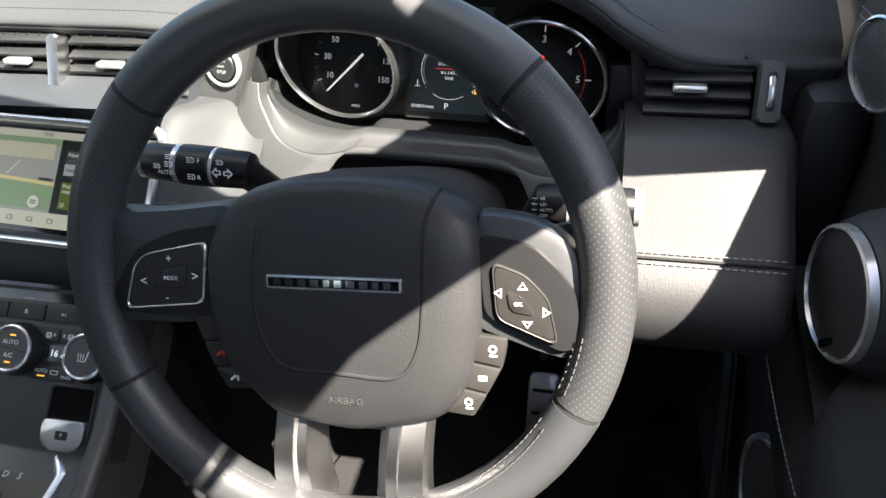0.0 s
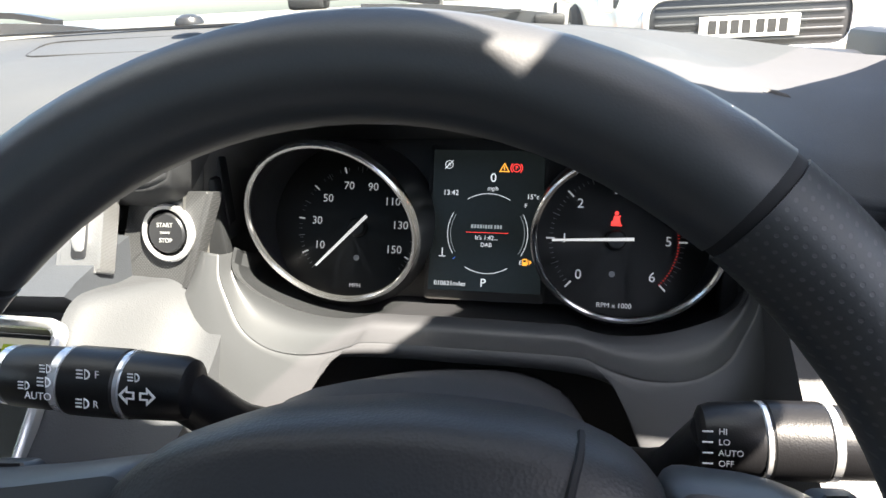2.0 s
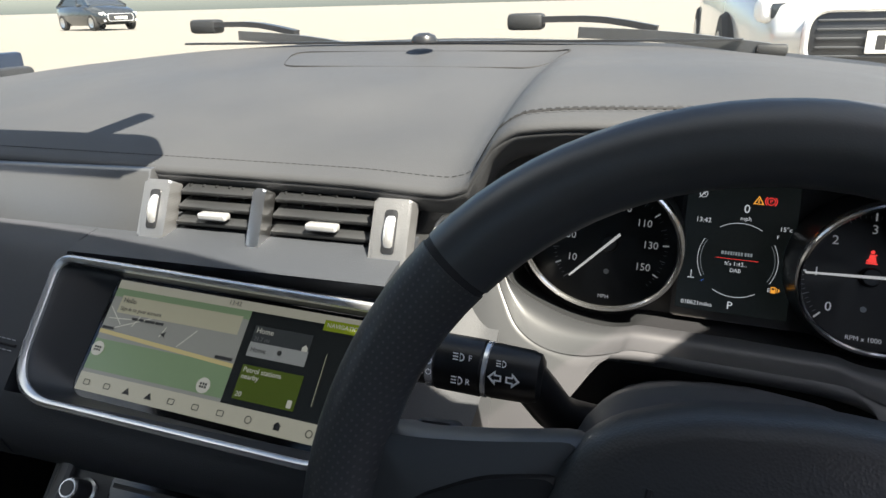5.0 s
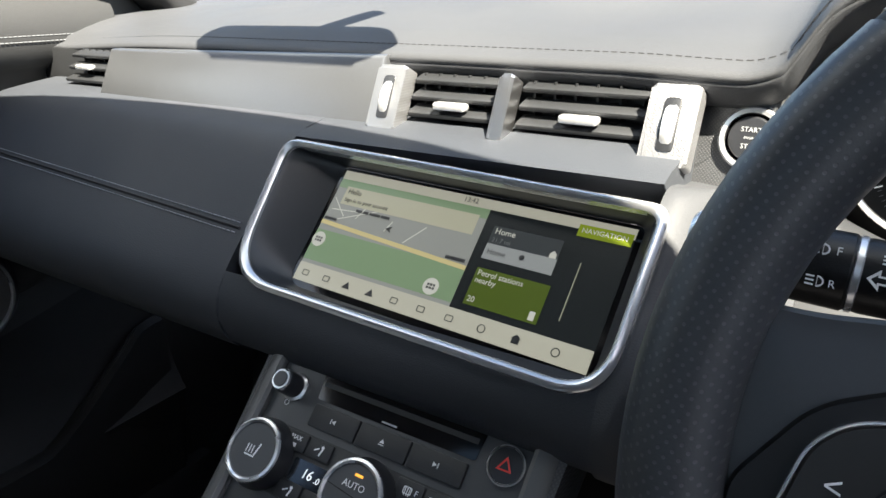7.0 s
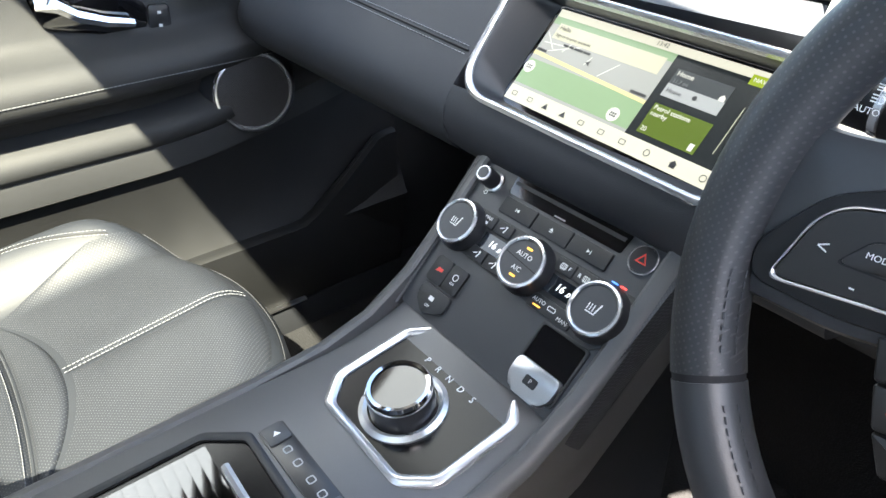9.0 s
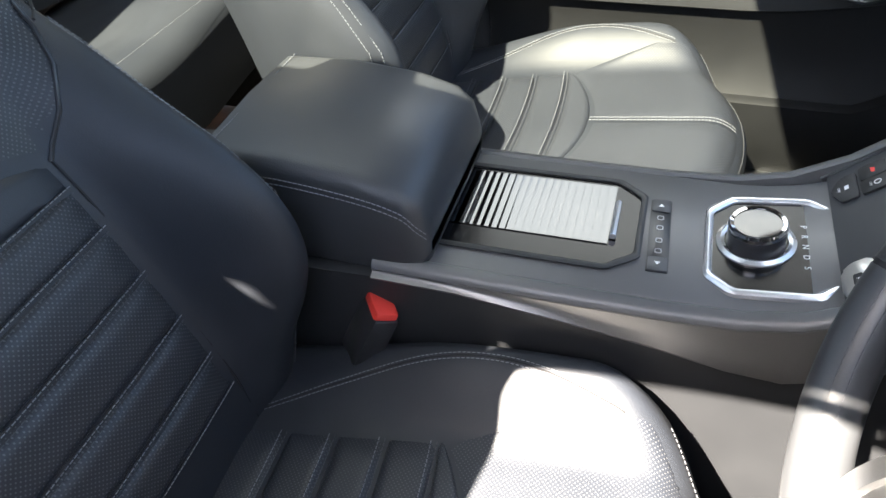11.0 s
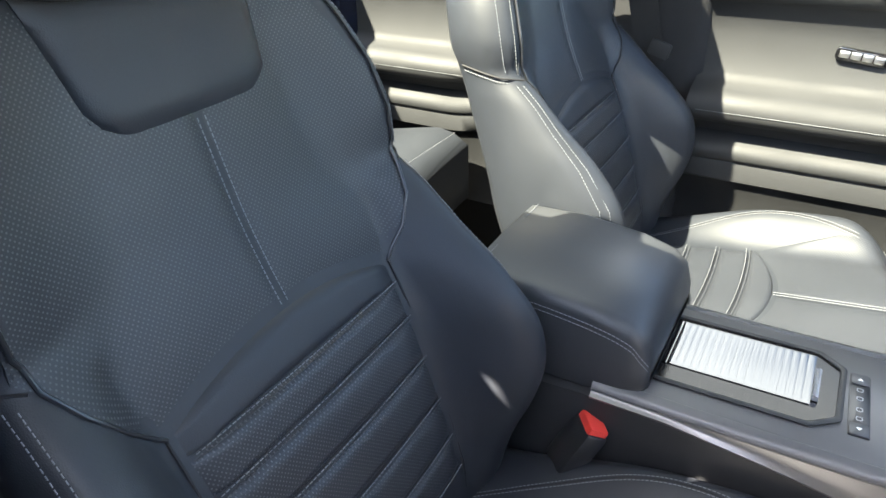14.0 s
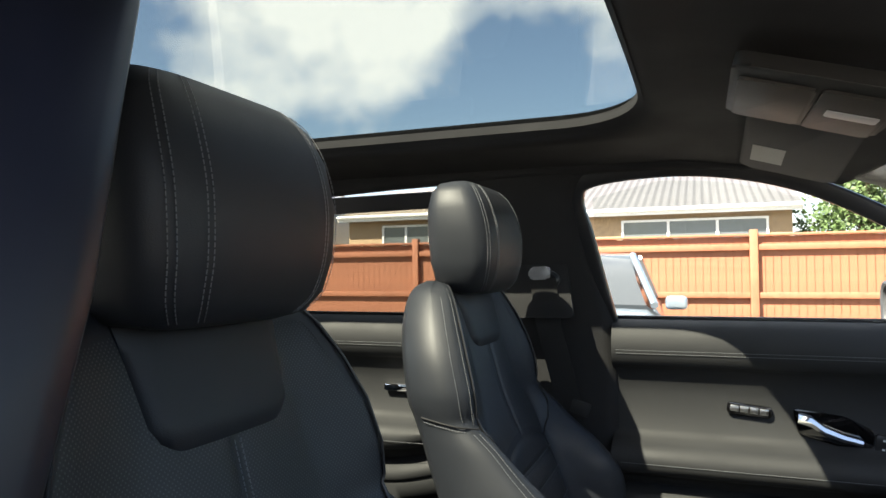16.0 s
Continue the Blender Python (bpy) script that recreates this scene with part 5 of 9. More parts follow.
# strips of three keys that follow the edge of the airbag cover
KEY_GREY = mat("grey_key", (0.026, 0.025, 0.024), 0.42, 0, 0.1, 0.0008, 0.06)
KEY_EDGES = {-1: ([(-0.0996, -0.0270), (-0.0940, -0.0449), (-0.0875, -0.0630), (-0.0785, -0.0790)], [(-0.0800, -0.0240), (-0.0740, -0.0430), (-0.0660, -0.0610), (-0.0540, -0.0775)]),
             1: ([(0.1150, -0.0305), (0.1112, -0.0515), (0.1022, -0.0695), (0.0930, -0.0860)], [(0.0950, -0.0290), (0.0900, -0.0478), (0.0825, -0.0655), (0.0720, -0.0840)])}
for s in (-1, 1):
    outer, inner = KEY_EDGES[s]
    keys = thing("wheel_keys", WM @ Vector((s * 0.092, -0.055, 0)), "curved strip of three small grey keys beside the wheel hub", "switches", "wheel key strips")
    part("strip_base", swell_pad(round_poly((outer + inner[::-1])[::-s], 0.003, 3), [(0.95, -0.022), (0.98, 0.004)], WM), PLASTIC, keys)
    for i in range(3):
        quad = [Vector(p) for p in (outer[i], outer[i + 1], inner[i + 1], inner[i])]
        mid = sum(quad, Vector((0, 0))) / 4
        quad = [mid + (p - mid) * 0.94 for p in quad][::-s]
        part("key", prism_bm(round_poly([tuple(p) for p in quad], 0.0015, 2), 0.0075, WM @ T(0, 0, 0.0035), 0.0012), KEY_GREY, keys)
        mm = WM @ T(mid.x + s * 0.002, mid.y, 0.0111)
        if s > 0:
            part("key_mark", ring_bm(circle(0.0027, 12), circle(0.0016, 12), 0.0002, mm @ T(0, 0.001, 0)) if i != 1 else box_bm((0.0056, 0.0034, 0.0002), mm), WHITE_PRINT, keys, smooth=False)
            if i != 1:
                part("key_mark", box_bm((0.0050, 0.0012, 0.0002), mm @ T(0.0004, -0.0034, 0)), WHITE_PRINT, keys, smooth=False)
        elif i:
            part("key_mark", box_bm((0.0050, 0.0018, 0.0002), mm @ Matrix.Rotation(0.7, 4, "Z")), (GREY_PRINT, RED_PLASTIC, WHITE_PRINT)[i], keys, smooth=False)
            part("key_mark", box_bm((0.0014, 0.0040, 0.0002), mm @ T(0.0034, 0, 0)), (GREY_PRINT, RED_PLASTIC, WHITE_PRINT)[i], keys, smooth=False)
# lower spokes: a broad face, a bright inner flank and a soft outer edge
for x0, x1, w0, w1, inn in ((-0.0335, -0.0400, 0.0122, 0.0165, 1), (0.0500, 0.0430, 0.0140, 0.0160, -1)):
    rings = []
    for i in range(12):
        t = i / 11
        x, y = x0 + (x1 - x0) * t, -0.088 - 0.078 * t
        w = w0 + (w1 - w0) * t ** 2
        z = 0.004 + 0.007 * math.sin(math.pi * min(1, t * 1.1)) - 0.004 * t
        rings.append([WM @ Vector((x + inn * a * w, y, z + b)) for a, b in ((-1.05, -0.014), (-1.0, -0.002), (-0.80, 0.0030), (0.0, 0.0045), (0.30, 0.0055), (0.45, 0.0030), (0.95, 0.0020), (1.05, -0.002), (1.65, -0.016), (1.6, -0.020))])
    part("lower_spoke", loft_bm(rings), ALU, sw, "satin silver lower spoke", sharp=24)
part("hub_skirt", swell_pad(round_poly([(-0.040, -0.106), (0.062, -0.108), (0.066, -0.06), (-0.045, -0.06)], 0.008), [(1, -0.035), (1, -0.004), (0.95, 0.000)], WM), ALU, sw, "silver skirt under the airbag cover")

# column shroud
col = thing("steering_column", (0.378, 0.55, 0.90), "black steering column shroud behind the wheel", "steering column")
rings = []
for d, w, h, up in ((0.030, 0.066, 0.052, 0.004), (0.060, 0.078, 0.060, 0.008), (0.10, 0.086, 0.064, 0.010), (0.16, 0.088, 0.062, 0.006), (0.26, 0.086, 0.058, 0.0)):
    rings.append([WM @ Vector((w * math.copysign(abs(math.cos(t)) ** 0.7, math.cos(t)), up - 0.012 + h * math.copysign(abs(math.sin(t)) ** 0.8, math.sin(t)), -d)) for t in [2 * math.pi * i / 32 for i in range(32)]])
part("shroud", loft_bm(rings), mat("shroud_plastic", (0.034, 0.036, 0.041), 0.48, 0, 0.25, 0.0009, 0.08), col)


STALK = mat("black_stalk_plastic", (0.008, 0.008, 0.009), 0.36, 0, 0.15, 0.0008, 0.08, spec=0.35)


def stalk(root, tip, r, name, label):
    """A tapered stalk with two chrome bands and a chrome end."""
    st = thing(name, root, label, "stalk", "column stalks")
    root, tip = Vector(root), Vector(tip)
    ax = (root - tip).normalized()
    m = basis(tip, ax.cross(Vector((0, 0.35, 1))).normalized() * -1, ax.cross(ax.cross(Vector((0, 0.35, 1)))).normalized() * -1)
    L = (root - tip).length
    if m.to_3x3().col[2].dot(ax) < 0:
        m = m @ Matrix.Rotation(math.pi, 4, "X")
    part("end_cap", lathe_bm([(0, 0), (r * 0.80, 0.0), (r * 0.92, 0.002), (r * 0.92, 0.006)], m, 28), CHROME, st, "satin chrome end cap")
    part("barrel", lathe_bm([(r * 0.90, 0.006), (r * 0.96, 0.008), (r * 0.98, L * 0.29)], m, 28), STALK, st)
    part("band", lathe_bm([(r * 0.98, L * 0.29), (r * 1.03, L * 0.295), (r * 1.03, L * 0.33), (r * 0.98, L * 0.335)], m, 28), CHROME, st)
    part("collar", lathe_bm([(r * 1.0, L * 0.335), (r * 1.06, L * 0.345), (r * 1.06, L * 0.58), (r * 1.0, L * 0.59)], m, 28), STALK, st)
    part("band", lathe_bm([(r * 1.0, L * 0.59), (r * 1.05, L * 0.595), (r * 1.05, L * 0.615), (r * 1.0, L * 0.62)], m, 28), CHROME, st)
    part("arm", lathe_bm([(r * 1.0, L * 0.62), (r * 1.02, L * 0.64), (r * 0.97, L * 0.83), (r * 0.88, L * 0.875), (r * 0.66, L * 0.895), (0, L * 0.90)], m, 28), STALK, st)
    part("neck", sweep_bm(smooth_path([m @ Vector((0, 0, L * 0.80)), m @ Vector((0, 0, L * 0.86)) + Vector((0, 0.006, -0.012)), m @ Vector((0, 0, L * 0.96)) + Vector((0, 0.022, -0.036)), root + ax * 0.016 + Vector((0, 0.040, -0.050))], 10), circle(r * 0.80, 14), (0, 1, 0)), STALK, st)
    return st, m, L


LST, LSM, LSL = stalk((0.283, 0.525, 1.093), (0.174, 0.525, 1.098), 0.0155, "light_stalk", "black lights and indicator stalk with white symbols")
RST, RSM, RSL = stalk((0.484, 0.522, 1.082), (0.570, 0.522, 1.083), 0.0150, "wiper_stalk", "black wiper stalk with white symbols and chrome end")
# printing on the side of the stalks that faces the driver
def lamp_icon(m, k, parent):
    """A headlamp symbol: a D-shaped lens with three beams."""
    lens = [(0.0006 * k, -0.0017 * k)] + [(0.0006 * k + 0.0019 * k * math.cos(t), 0.0017 * k * math.sin(t)) for t in [math.pi * (i / 8 - 0.5) for i in range(9)]] + [(0.0006 * k, 0.0017 * k)]
    bm = ring_bm(lens, [(0.0011 * k + (x - 0.0011 * k) * 0.66, y * 0.66) for x, y in lens], 0.0003, m)
    for y in (-0.0012, 0.0, 0.0012):
        box_bm((0.0022 * k, 0.0005 * k, 0.0003), m @ T(-0.0012 * k, y * k, 0.00015), bm=bm)
    part("lamp_mark", bm, WHITE_PRINT, parent, smooth=False)


LP = basis((0.2525, 0.5085, 1.1008), (1, 0, -0.045), (0.0, 0.33, 0.94))
for s in (-1, 1):
    part("indicator_arrow", ring_bm([(s * 0.009, 0), (s * 0.0045, 0.0042), (s * 0.0045, 0.0018), (s * 0.0012, 0.0018), (s * 0.0012, -0.0018), (s * 0.0045, -0.0018), (s * 0.0045, -0.0042)],
                                    [(s * 0.0075, 0), (s * 0.0053, 0.0020), (s * 0.0053, 0.0010), (s * 0.0021, 0.0010), (s * 0.0021, -0.0010), (s * 0.0053, -0.0010), (s * 0.0053, -0.0020)], 0.0003, LP @ T(0, -0.001, 0)), WHITE_PRINT, LST, smooth=False)
lamp_icon(LP @ T(-0.002, 0.007, -0.0006), 1.2, LST)
text("F", 0.0048, LP @ T(-0.0195, 0.0068, -0.0002), WHITE_PRINT, LST)
text("R", 0.0044, LP @ T(-0.0200, -0.0065, 0.0000), WHITE_PRINT, LST)
lamp_icon(LP @ T(-0.0262, 0.0068, -0.0002), 1.4, LST)
lamp_icon(LP @ T(-0.0262, -0.0062, 0.0004), 1.4, LST)
text("AUTO", 0.0048, LP @ T(-0.0475, -0.0045, 0.0012), WHITE_PRINT, LST)
lamp_icon(LP @ T(-0.0445, 0.0022, 0.0012), 1.4, LST)
lamp_icon(LP @ T(-0.0545, 0.0000, 0.0012), 1.2, LST)
lamp_icon(LP @ T(-0.0445, 0.0080, 0.0002), 1.2, LST)
RP = basis((0.502, 0.5072, 1.0875), (1, 0, 0), (0, 0.33, 0.94))
for i, w in enumerate(("HI", "LO", "AUTO", "OFF")):
    text(w, 0.0034, RP @ T(-0.004, 0.0070 - 0.0042 * i, 0.0006), WHITE_PRINT, RST, align="LEFT")
    part("notch_mark", box_bm((0.004, 0.0006, 0.0003), RP @ T(-0.008, 0.0070 - 0.0042 * i, 0.0006)), WHITE_PRINT, RST)
# shift paddles
for s in (-1, 1):
    pd = thing("shift_paddle", (0.378 + s * 0.115, 0.44, 1.06), "gear shift paddle behind the wheel spoke", "paddle", "shift paddles")
    m = WM @ (T(0.149, 0.024, -0.032) if s > 0 else T(-0.138, 0.036, -0.032))
    part("blade", prism_bm(round_poly(rect(0.016, 0.022) if s > 0 else rect(0.024, 0.015), 0.005), 0.008, m, 0.003), PLASTIC_FINE if s < 0 else PLASTIC_GREY, pd)
    part("blade_root", sweep_bm([m @ Vector((0, 0, 0.003)), WM @ Vector((s * 0.085, 0.015, -0.040))], rect(0.012, 0.006), WM.to_3x3() @ Vector((0, 0, 1))), PLASTIC, pd)
    part("mark", box_bm((0.006, 0.0014, 0.0003), m @ T(0, 0, 0.0082), bm=box_bm((0.0014, 0.006, 0.0003), m @ T(0, 0, 0.0082)) if s > 0 else None), WHITE_PRINT, pd)

# ---- touchscreen ----
DA = math.atan2(0.064, 0.067)
DM = basis((0.0, 0.588, 1.034), (1, 0, 0), (0, math.sin(DA), math.cos(DA))) @ T(0.002, -0.002, 0) @ Matrix.Rotation(radians(-2.1), 4, "Z")
WELL = mat("screen_recess_plastic", (0.022, 0.024, 0.028), 0.40, 0, 0.1, 0.0008, 0.06)
ts = thing("touchscreen", (0, 0.58, 0.98), "wide lit navigation touchscreen in a chrome frame", "touchscreen")
ring_o = round_poly([(-0.1607, -0.0690), (0.1420, -0.0660), (0.1421, 0.0567), (-0.1743, 0.0565)], [0.045, 0.032, 0.013, 0.018], 9)
ring_i = round_poly([(-0.1535, -0.0625), (0.1360, -0.0595), (0.1360, 0.0505), (-0.1670, 0.0505)], [0.041, 0.028, 0.010, 0.015], 9)
well = round_poly([(-0.1240, -0.0535), (0.1240, -0.0535), (0.1240, 0.0515), (-0.1240, 0.0515)], [0.016, 0.016, 0.006, 0.006], 9)
part("frame", ring_bm(ring_o, ring_i, 0.006, DM @ T(0, 0, 0.0215), 0.0030), CHROME, ts, "polished chrome frame")
part("well", loft_bm([[DM @ Vector((x, y, 0.025)) for x, y in ring_i], [DM @ Vector((x * 0.92 + u * 0.08, y * 0.92 + v * 0.08, 0.021)) for (x, y), (u, v) in zip(ring_i, well)], [DM @ Vector((x, y, 0.0030)) for x, y in well]], True, False), WELL, ts, "dark satin screen recess")
part("bezel", prism_bm(well, 0.002, DM @ T(0, 0, 0.0005), 0.0), GLOSS_BLACK, ts)
SCR_W, SCR_H = 0.240, 0.0970


def glow(name, c, k=1.0):
    return mat(name, tuple(0.25 * v for v in c), 0.22, vary=0.02, emit=(*c, k * 0.12))


MAP_BASE, MAP_GREEN, MAP_GREY = glow("map_cream", (0.66, 0.64, 0.47), 0.30), glow("map_green", (0.33, 0.47, 0.27), 0.28), glow("map_grey", (0.46, 0.47, 0.43), 0.28)
MAP_ROAD, MAP_WHITE, MAP_BAR = glow("map_road", (0.85, 0.72, 0.35), 0.32), glow("map_white", (0.80, 0.80, 0.70), 0.34), glow("map_bar", (0.72, 0.70, 0.56), 0.32)
UI_DARK, UI_GREY, UI_GREEN, UI_LIME, UI_INK = glow("ui_dark", (0.030, 0.036, 0.038), 0.2), glow("ui_grey", (0.075, 0.085, 0.09), 0.25), glow("ui_green", (0.13, 0.19, 0.03), 0.25), glow("ui_lime", (0.34, 0.44, 0.03), 0.30), mat("ui_ink", (0.02, 0.02, 0.02), 0.5)


def area(w, h, x, y, level, material, name, parent, corner=0.0):
    o = round_poly(rect(w, h, x, y), corner, 4) if corner else rect(w, h, x, y)
    return part(name, prism_bm(o, 0.00012, DM @ T(0, 0, 0.0027 + 0.00016 * level)), material, parent, smooth=False)


scr = part("screen", prism_bm(round_poly(rect(SCR_W, SCR_H), [0.0, 0.014, 0.0, 0.0], 5), 0.0006, DM @ T(0, 0, 0.0022)), UI_DARK, ts)
L0 = -SCR_W / 2
area(0.137, 0.076, L0 + 0.0685, 0.004, 1, MAP_GREY, "map_area", scr)
area(0.137, 0.026, L0 + 0.0685, -0.0175, 2, MAP_GREEN, "map_green", scr)
area(0.137, 0.010, L0 + 0.0685, 0.0385, 2, MAP_GREEN, "map_green", scr)
part("map_road", prism_bm([(L0, 0.0005), (L0 + 0.137, -0.0065), (L0 + 0.137, -0.0032), (L0, 0.0040)], 0.0001, DM @ T(0, 0, 0.0032)), MAP_ROAD, scr, smooth=False)
for x0, y0, x1, y1 in ((0.004, 0.014, 0.030, 0.016), (0.012, 0.006, 0.052, 0.022), (0.030, 0.010, 0.036, 0.022), (0.080, 0.001, 0.094, 0.017), (0.060, 0.006, 0.064, 0.015), (0.002, 0.024, 0.018, 0.010)):
    d = Vector((x1 - x0, y1 - y0, 0))
    m = DM @ T(L0 + (x0 + x1) / 2, (y0 + y1) / 2, 0.0032) @ Matrix.Rotation(math.atan2(d.y, d.x), 4, "Z")
    part("map_lane", box_bm((d.length, 0.0008, 0.0001), m), MAP_WHITE, scr, smooth=False)
area(SCR_W, 0.0075, 0, SCR_H / 2 - 0.0038, 3, MAP_BAR, "status_bar", scr)
area(0.122, 0.0155, L0 + 0.070, 0.0275, 3, MAP_BASE, "greeting_card", scr)
area(SCR_W, 0.0150, 0, -SCR_H / 2 + 0.0075, 4, MAP_BAR, "icon_bar", scr, 0.0)
area(0.036, 0.0085, SCR_W / 2 - 0.019, SCR_H / 2 - 0.0085, 4, UI_LIME, "heading_strip", scr)
area(0.052, 0.0185, 0.051, 0.0210, 3, UI_GREY, "home_card", scr)
area(0.052, 0.0115, 0.051, 0.0110, 4, glow("ui_pale", (0.45, 0.47, 0.46), 0.3), "home_card", scr)
area(0.054, 0.0270, 0.0525, -0.0150, 3, UI_GREEN, "petrol_card", scr)
Z = DM @ T(0, 0, 0.0040)
text("Hello", 0.0062, Z @ T(L0 + 0.012, 0.0310, 0), UI_INK, scr, align="LEFT")
text("Sign in to your account", 0.0046, Z @ T(L0 + 0.012, 0.0238, 0), UI_INK, scr, align="LEFT")
text("13:42", 0.0056, Z @ T(0.0, SCR_H / 2 - 0.0038, 0), UI_INK, scr)
text("NAVIGATION", 0.0050, Z @ T(SCR_W / 2 - 0.019, SCR_H / 2 - 0.0085, 0), MAP_WHITE, scr)
text("Home", 0.0062, Z @ T(0.0275, 0.0262, 0), MAP_WHITE, scr, align="LEFT")
text("21.7 mi", 0.0048, Z @ T(0.0275, 0.0195, 0), glow("ui_mid", (0.25, 0.26, 0.26), 0.2), scr, align="LEFT")
text("Home", 0.0056, Z @ T(0.0275, 0.0108, 0), UI_INK, scr, align="LEFT")
text("Petrol stations\nnearby", 0.0058, Z @ T(0.0275, -0.0080, 0), MAP_WHITE, scr, align="LEFT")
text("20", 0.0058, Z @ T(0.0275, -0.0245, 0), MAP_WHITE, scr, align="LEFT")
bars(Z, UI_INK, scr, (0.006, 0.005, 0.010, 0.008), 0.0022, 0.0012, L0 + 0.028, 0.0165, "road_name")
bars(Z, UI_INK, scr, (0.012,), 0.0024, 0.001, L0 + 0.002, 0.0055, "road_name")
bars(Z, UI_INK, scr, (0.016,), 0.0026, 0.001, L0 + 0.119, -0.0005, "road_name")
part("position_arrow", prism_bm([(-0.003, 0), (0.0025, 0.0026), (0.001, 0), (0.0025, -0.0026)], 0.0002, Z @ T(L0 + 0.064, 0.0085, 0)), UI_INK, scr, smooth=False)
part("map_pin", lathe_bm([(0.002, 0), (0.002, 0.0002), (0, 0.0002)], Z @ T(0.0535, 0.0118, 0), 14), UI_INK, scr, smooth=False)
for x, y in ((L0 + 0.0065, -0.0130), (L0 + 0.118, -0.0240)):
    k = part("round_key", lathe_bm([(0.0062, 0), (0.0062, 0.0002), (0, 0.0002)], Z @ T(x, y, 0), 28), MAP_WHITE, scr, smooth=False)
    for i in range(3):
        for j in range(2):
            part("key_dot", box_bm((0.0017, 0.0017, 0.0002), Z @ T(x - 0.0024 + 0.0024 * i, y - 0.0012 + 0.0024 * j, 0.0002)), UI_INK, k, smooth=False)
for i, x in enumerate((0.010, 0.031, 0.051, 0.073, 0.095, 0.118, 0.141, 0.166, 0.191, 0.218)):
    m = Z @ T(L0 + x, -SCR_H / 2 + 0.0072, 0)
    if i in (3, 2):
        bm = prism_bm([(-0.0036, -0.0026), (0.0036, -0.0026), (0.0008, 0.0028)], 0.0002, m)
    elif i == 8:
        bm = prism_bm([(-0.0026, -0.0028), (0.0026, -0.0028), (0.0026, 0.0005), (0.0036, 0.0005), (0, 0.0034), (-0.0036, 0.0005), (-0.0026, 0.0005)], 0.0002, m)
    elif i in (7, 9):
        bm = ring_bm(circle(0.0030, 14), circle(0.0023, 14), 0.0002, m)
    else:
        bm = ring_bm(round_poly(rect(0.0062, 0.0046), 0.001, 2), round_poly(rect(0.0050, 0.0034), 0.0006, 2), 0.0002, m)
    part("icon", bm, UI_INK, scr, smooth=False)
part("scroll_line", box_bm((0.0005, 0.040, 0.0002), Z @ T(0.0930, -0.002, 0)), MAP_BASE, scr, smooth=False)
part("fuel_icon", box_bm((0.004, 0.006, 0.0002), Z @ T(0.0750, -0.0240, 0)), MAP_WHITE, scr, smooth=False)
part("house_icon", prism_bm([(-0.0024, -0.002), (0.0024, -0.002), (0.0024, 0.001), (0, 0.0032), (-0.0024, 0.001)], 0.0002, Z @ T(0.0735, 0.0185, 0)), MAP_WHITE, scr, smooth=False)

# ---- centre stack ----
SKM = basis((0.0, 0.477, 0.905), (1, 0, 0), (0, 0.729, 0.684))
cs = thing("centre_stack", (0, 0.47, 0.85), "sloping black centre stack with climate and audio controls", "control panel")
part("panel", prism_bm(round_poly([(-0.098, -0.090), (0.098, -0.090), (0.106, 0.085), (-0.106, 0.085)], 0.004), 0.03, SKM @ T(0, 0, -0.030), 0.0015), PLASTIC_GREY, cs, sharp=25)
for s in (-1, 1):
    part("side_rail", loft_bm([[SKM @ Vector((s * (x + w0), y, z)) for x, z in ((0.0, -0.028), (0.0, 0.001), (0.004, 0.004), (0.016, 0.001), (0.020, -0.012), (0.020, -0.028))] for y, w0 in ((-0.095, 0.098), (-0.02, 0.1005), (0.05, 0.1045), (0.092, 0.107))]), CARBON, cs, "dark textured side rail")
# disc slot and audio keys
part("disc_slot", prism_bm(round_poly([(-0.062, 0.048), (0.067, 0.048), (0.069, 0.068), (-0.064, 0.068)], 0.002), 0.0006, SKM, 0.0), GLOSS_BLACK, cs)
part("slot_tab", box_bm((0.012, 0.0012, 0.001), SKM @ T(0.001, 0.0495, 0.001)), GREY_PRINT, cs)
part("slot_lip", prism_bm(rect(0.126, 0.0035, 0.002, 0.0595), 0.0010, SKM), PLASTIC, cs)


def keycap(x, y, w, h, name="key", lift=0.0022, parent=None, material=None, radius=0.0015):
    return part(name, prism_bm(round_poly(rect(w, h, x, y), radius, 3), lift, SKM, 0.0007), material or PLASTIC, parent or cs)


for i, x in enumerate((-0.040, 0.002, 0.044)):
    keycap(x, 0.037, 0.0405, 0.0160, "audio_key")
    mm = SKM @ T(x, 0.037, 0.0024)
    if i == 1:
        part("eject_mark", prism_bm([(-0.002, -0.0005), (0.002, -0.0005), (0, 0.0022)], 0.0002, mm, bm=box_bm((0.004, 0.0007, 0.0002), mm @ T(0, -0.0016, 0))), WHITE_PRINT, cs, smooth=False)
    else:
        s = -1 if i == 0 else 1
        part("skip_mark", prism_bm([(-s * 0.002, -0.0016), (s * 0.001, 0), (-s * 0.002, 0.0016)], 0.0002, mm, bm=box_bm((0.0006, 0.0034, 0.0002), mm @ T(s * 0.0018, 0, 0))), WHITE_PRINT, cs, smooth=False)
vol = thing("volume_knob", SKM @ Vector((-0.088, 0.060, 0)), "small black volume knob with a chrome rim", "knob")
VM = SKM @ T(-0.084, 0.050, 0)
part("rim", lathe_bm([(0.0105, 0), (0.0105, 0.002), (0.0085, 0.003)], VM, 28), CHROME, vol)
part("grip", lathe_bm([(0.0085, 0.0), (0.0085, 0.017), (0.0075, 0.019)], VM, 28), PLASTIC_FINE, vol)
part("cap", lathe_bm([(0.0078, 0.0188), (0.0070, 0.0205), (0, 0.0208)], VM, 28), CHROME, vol)
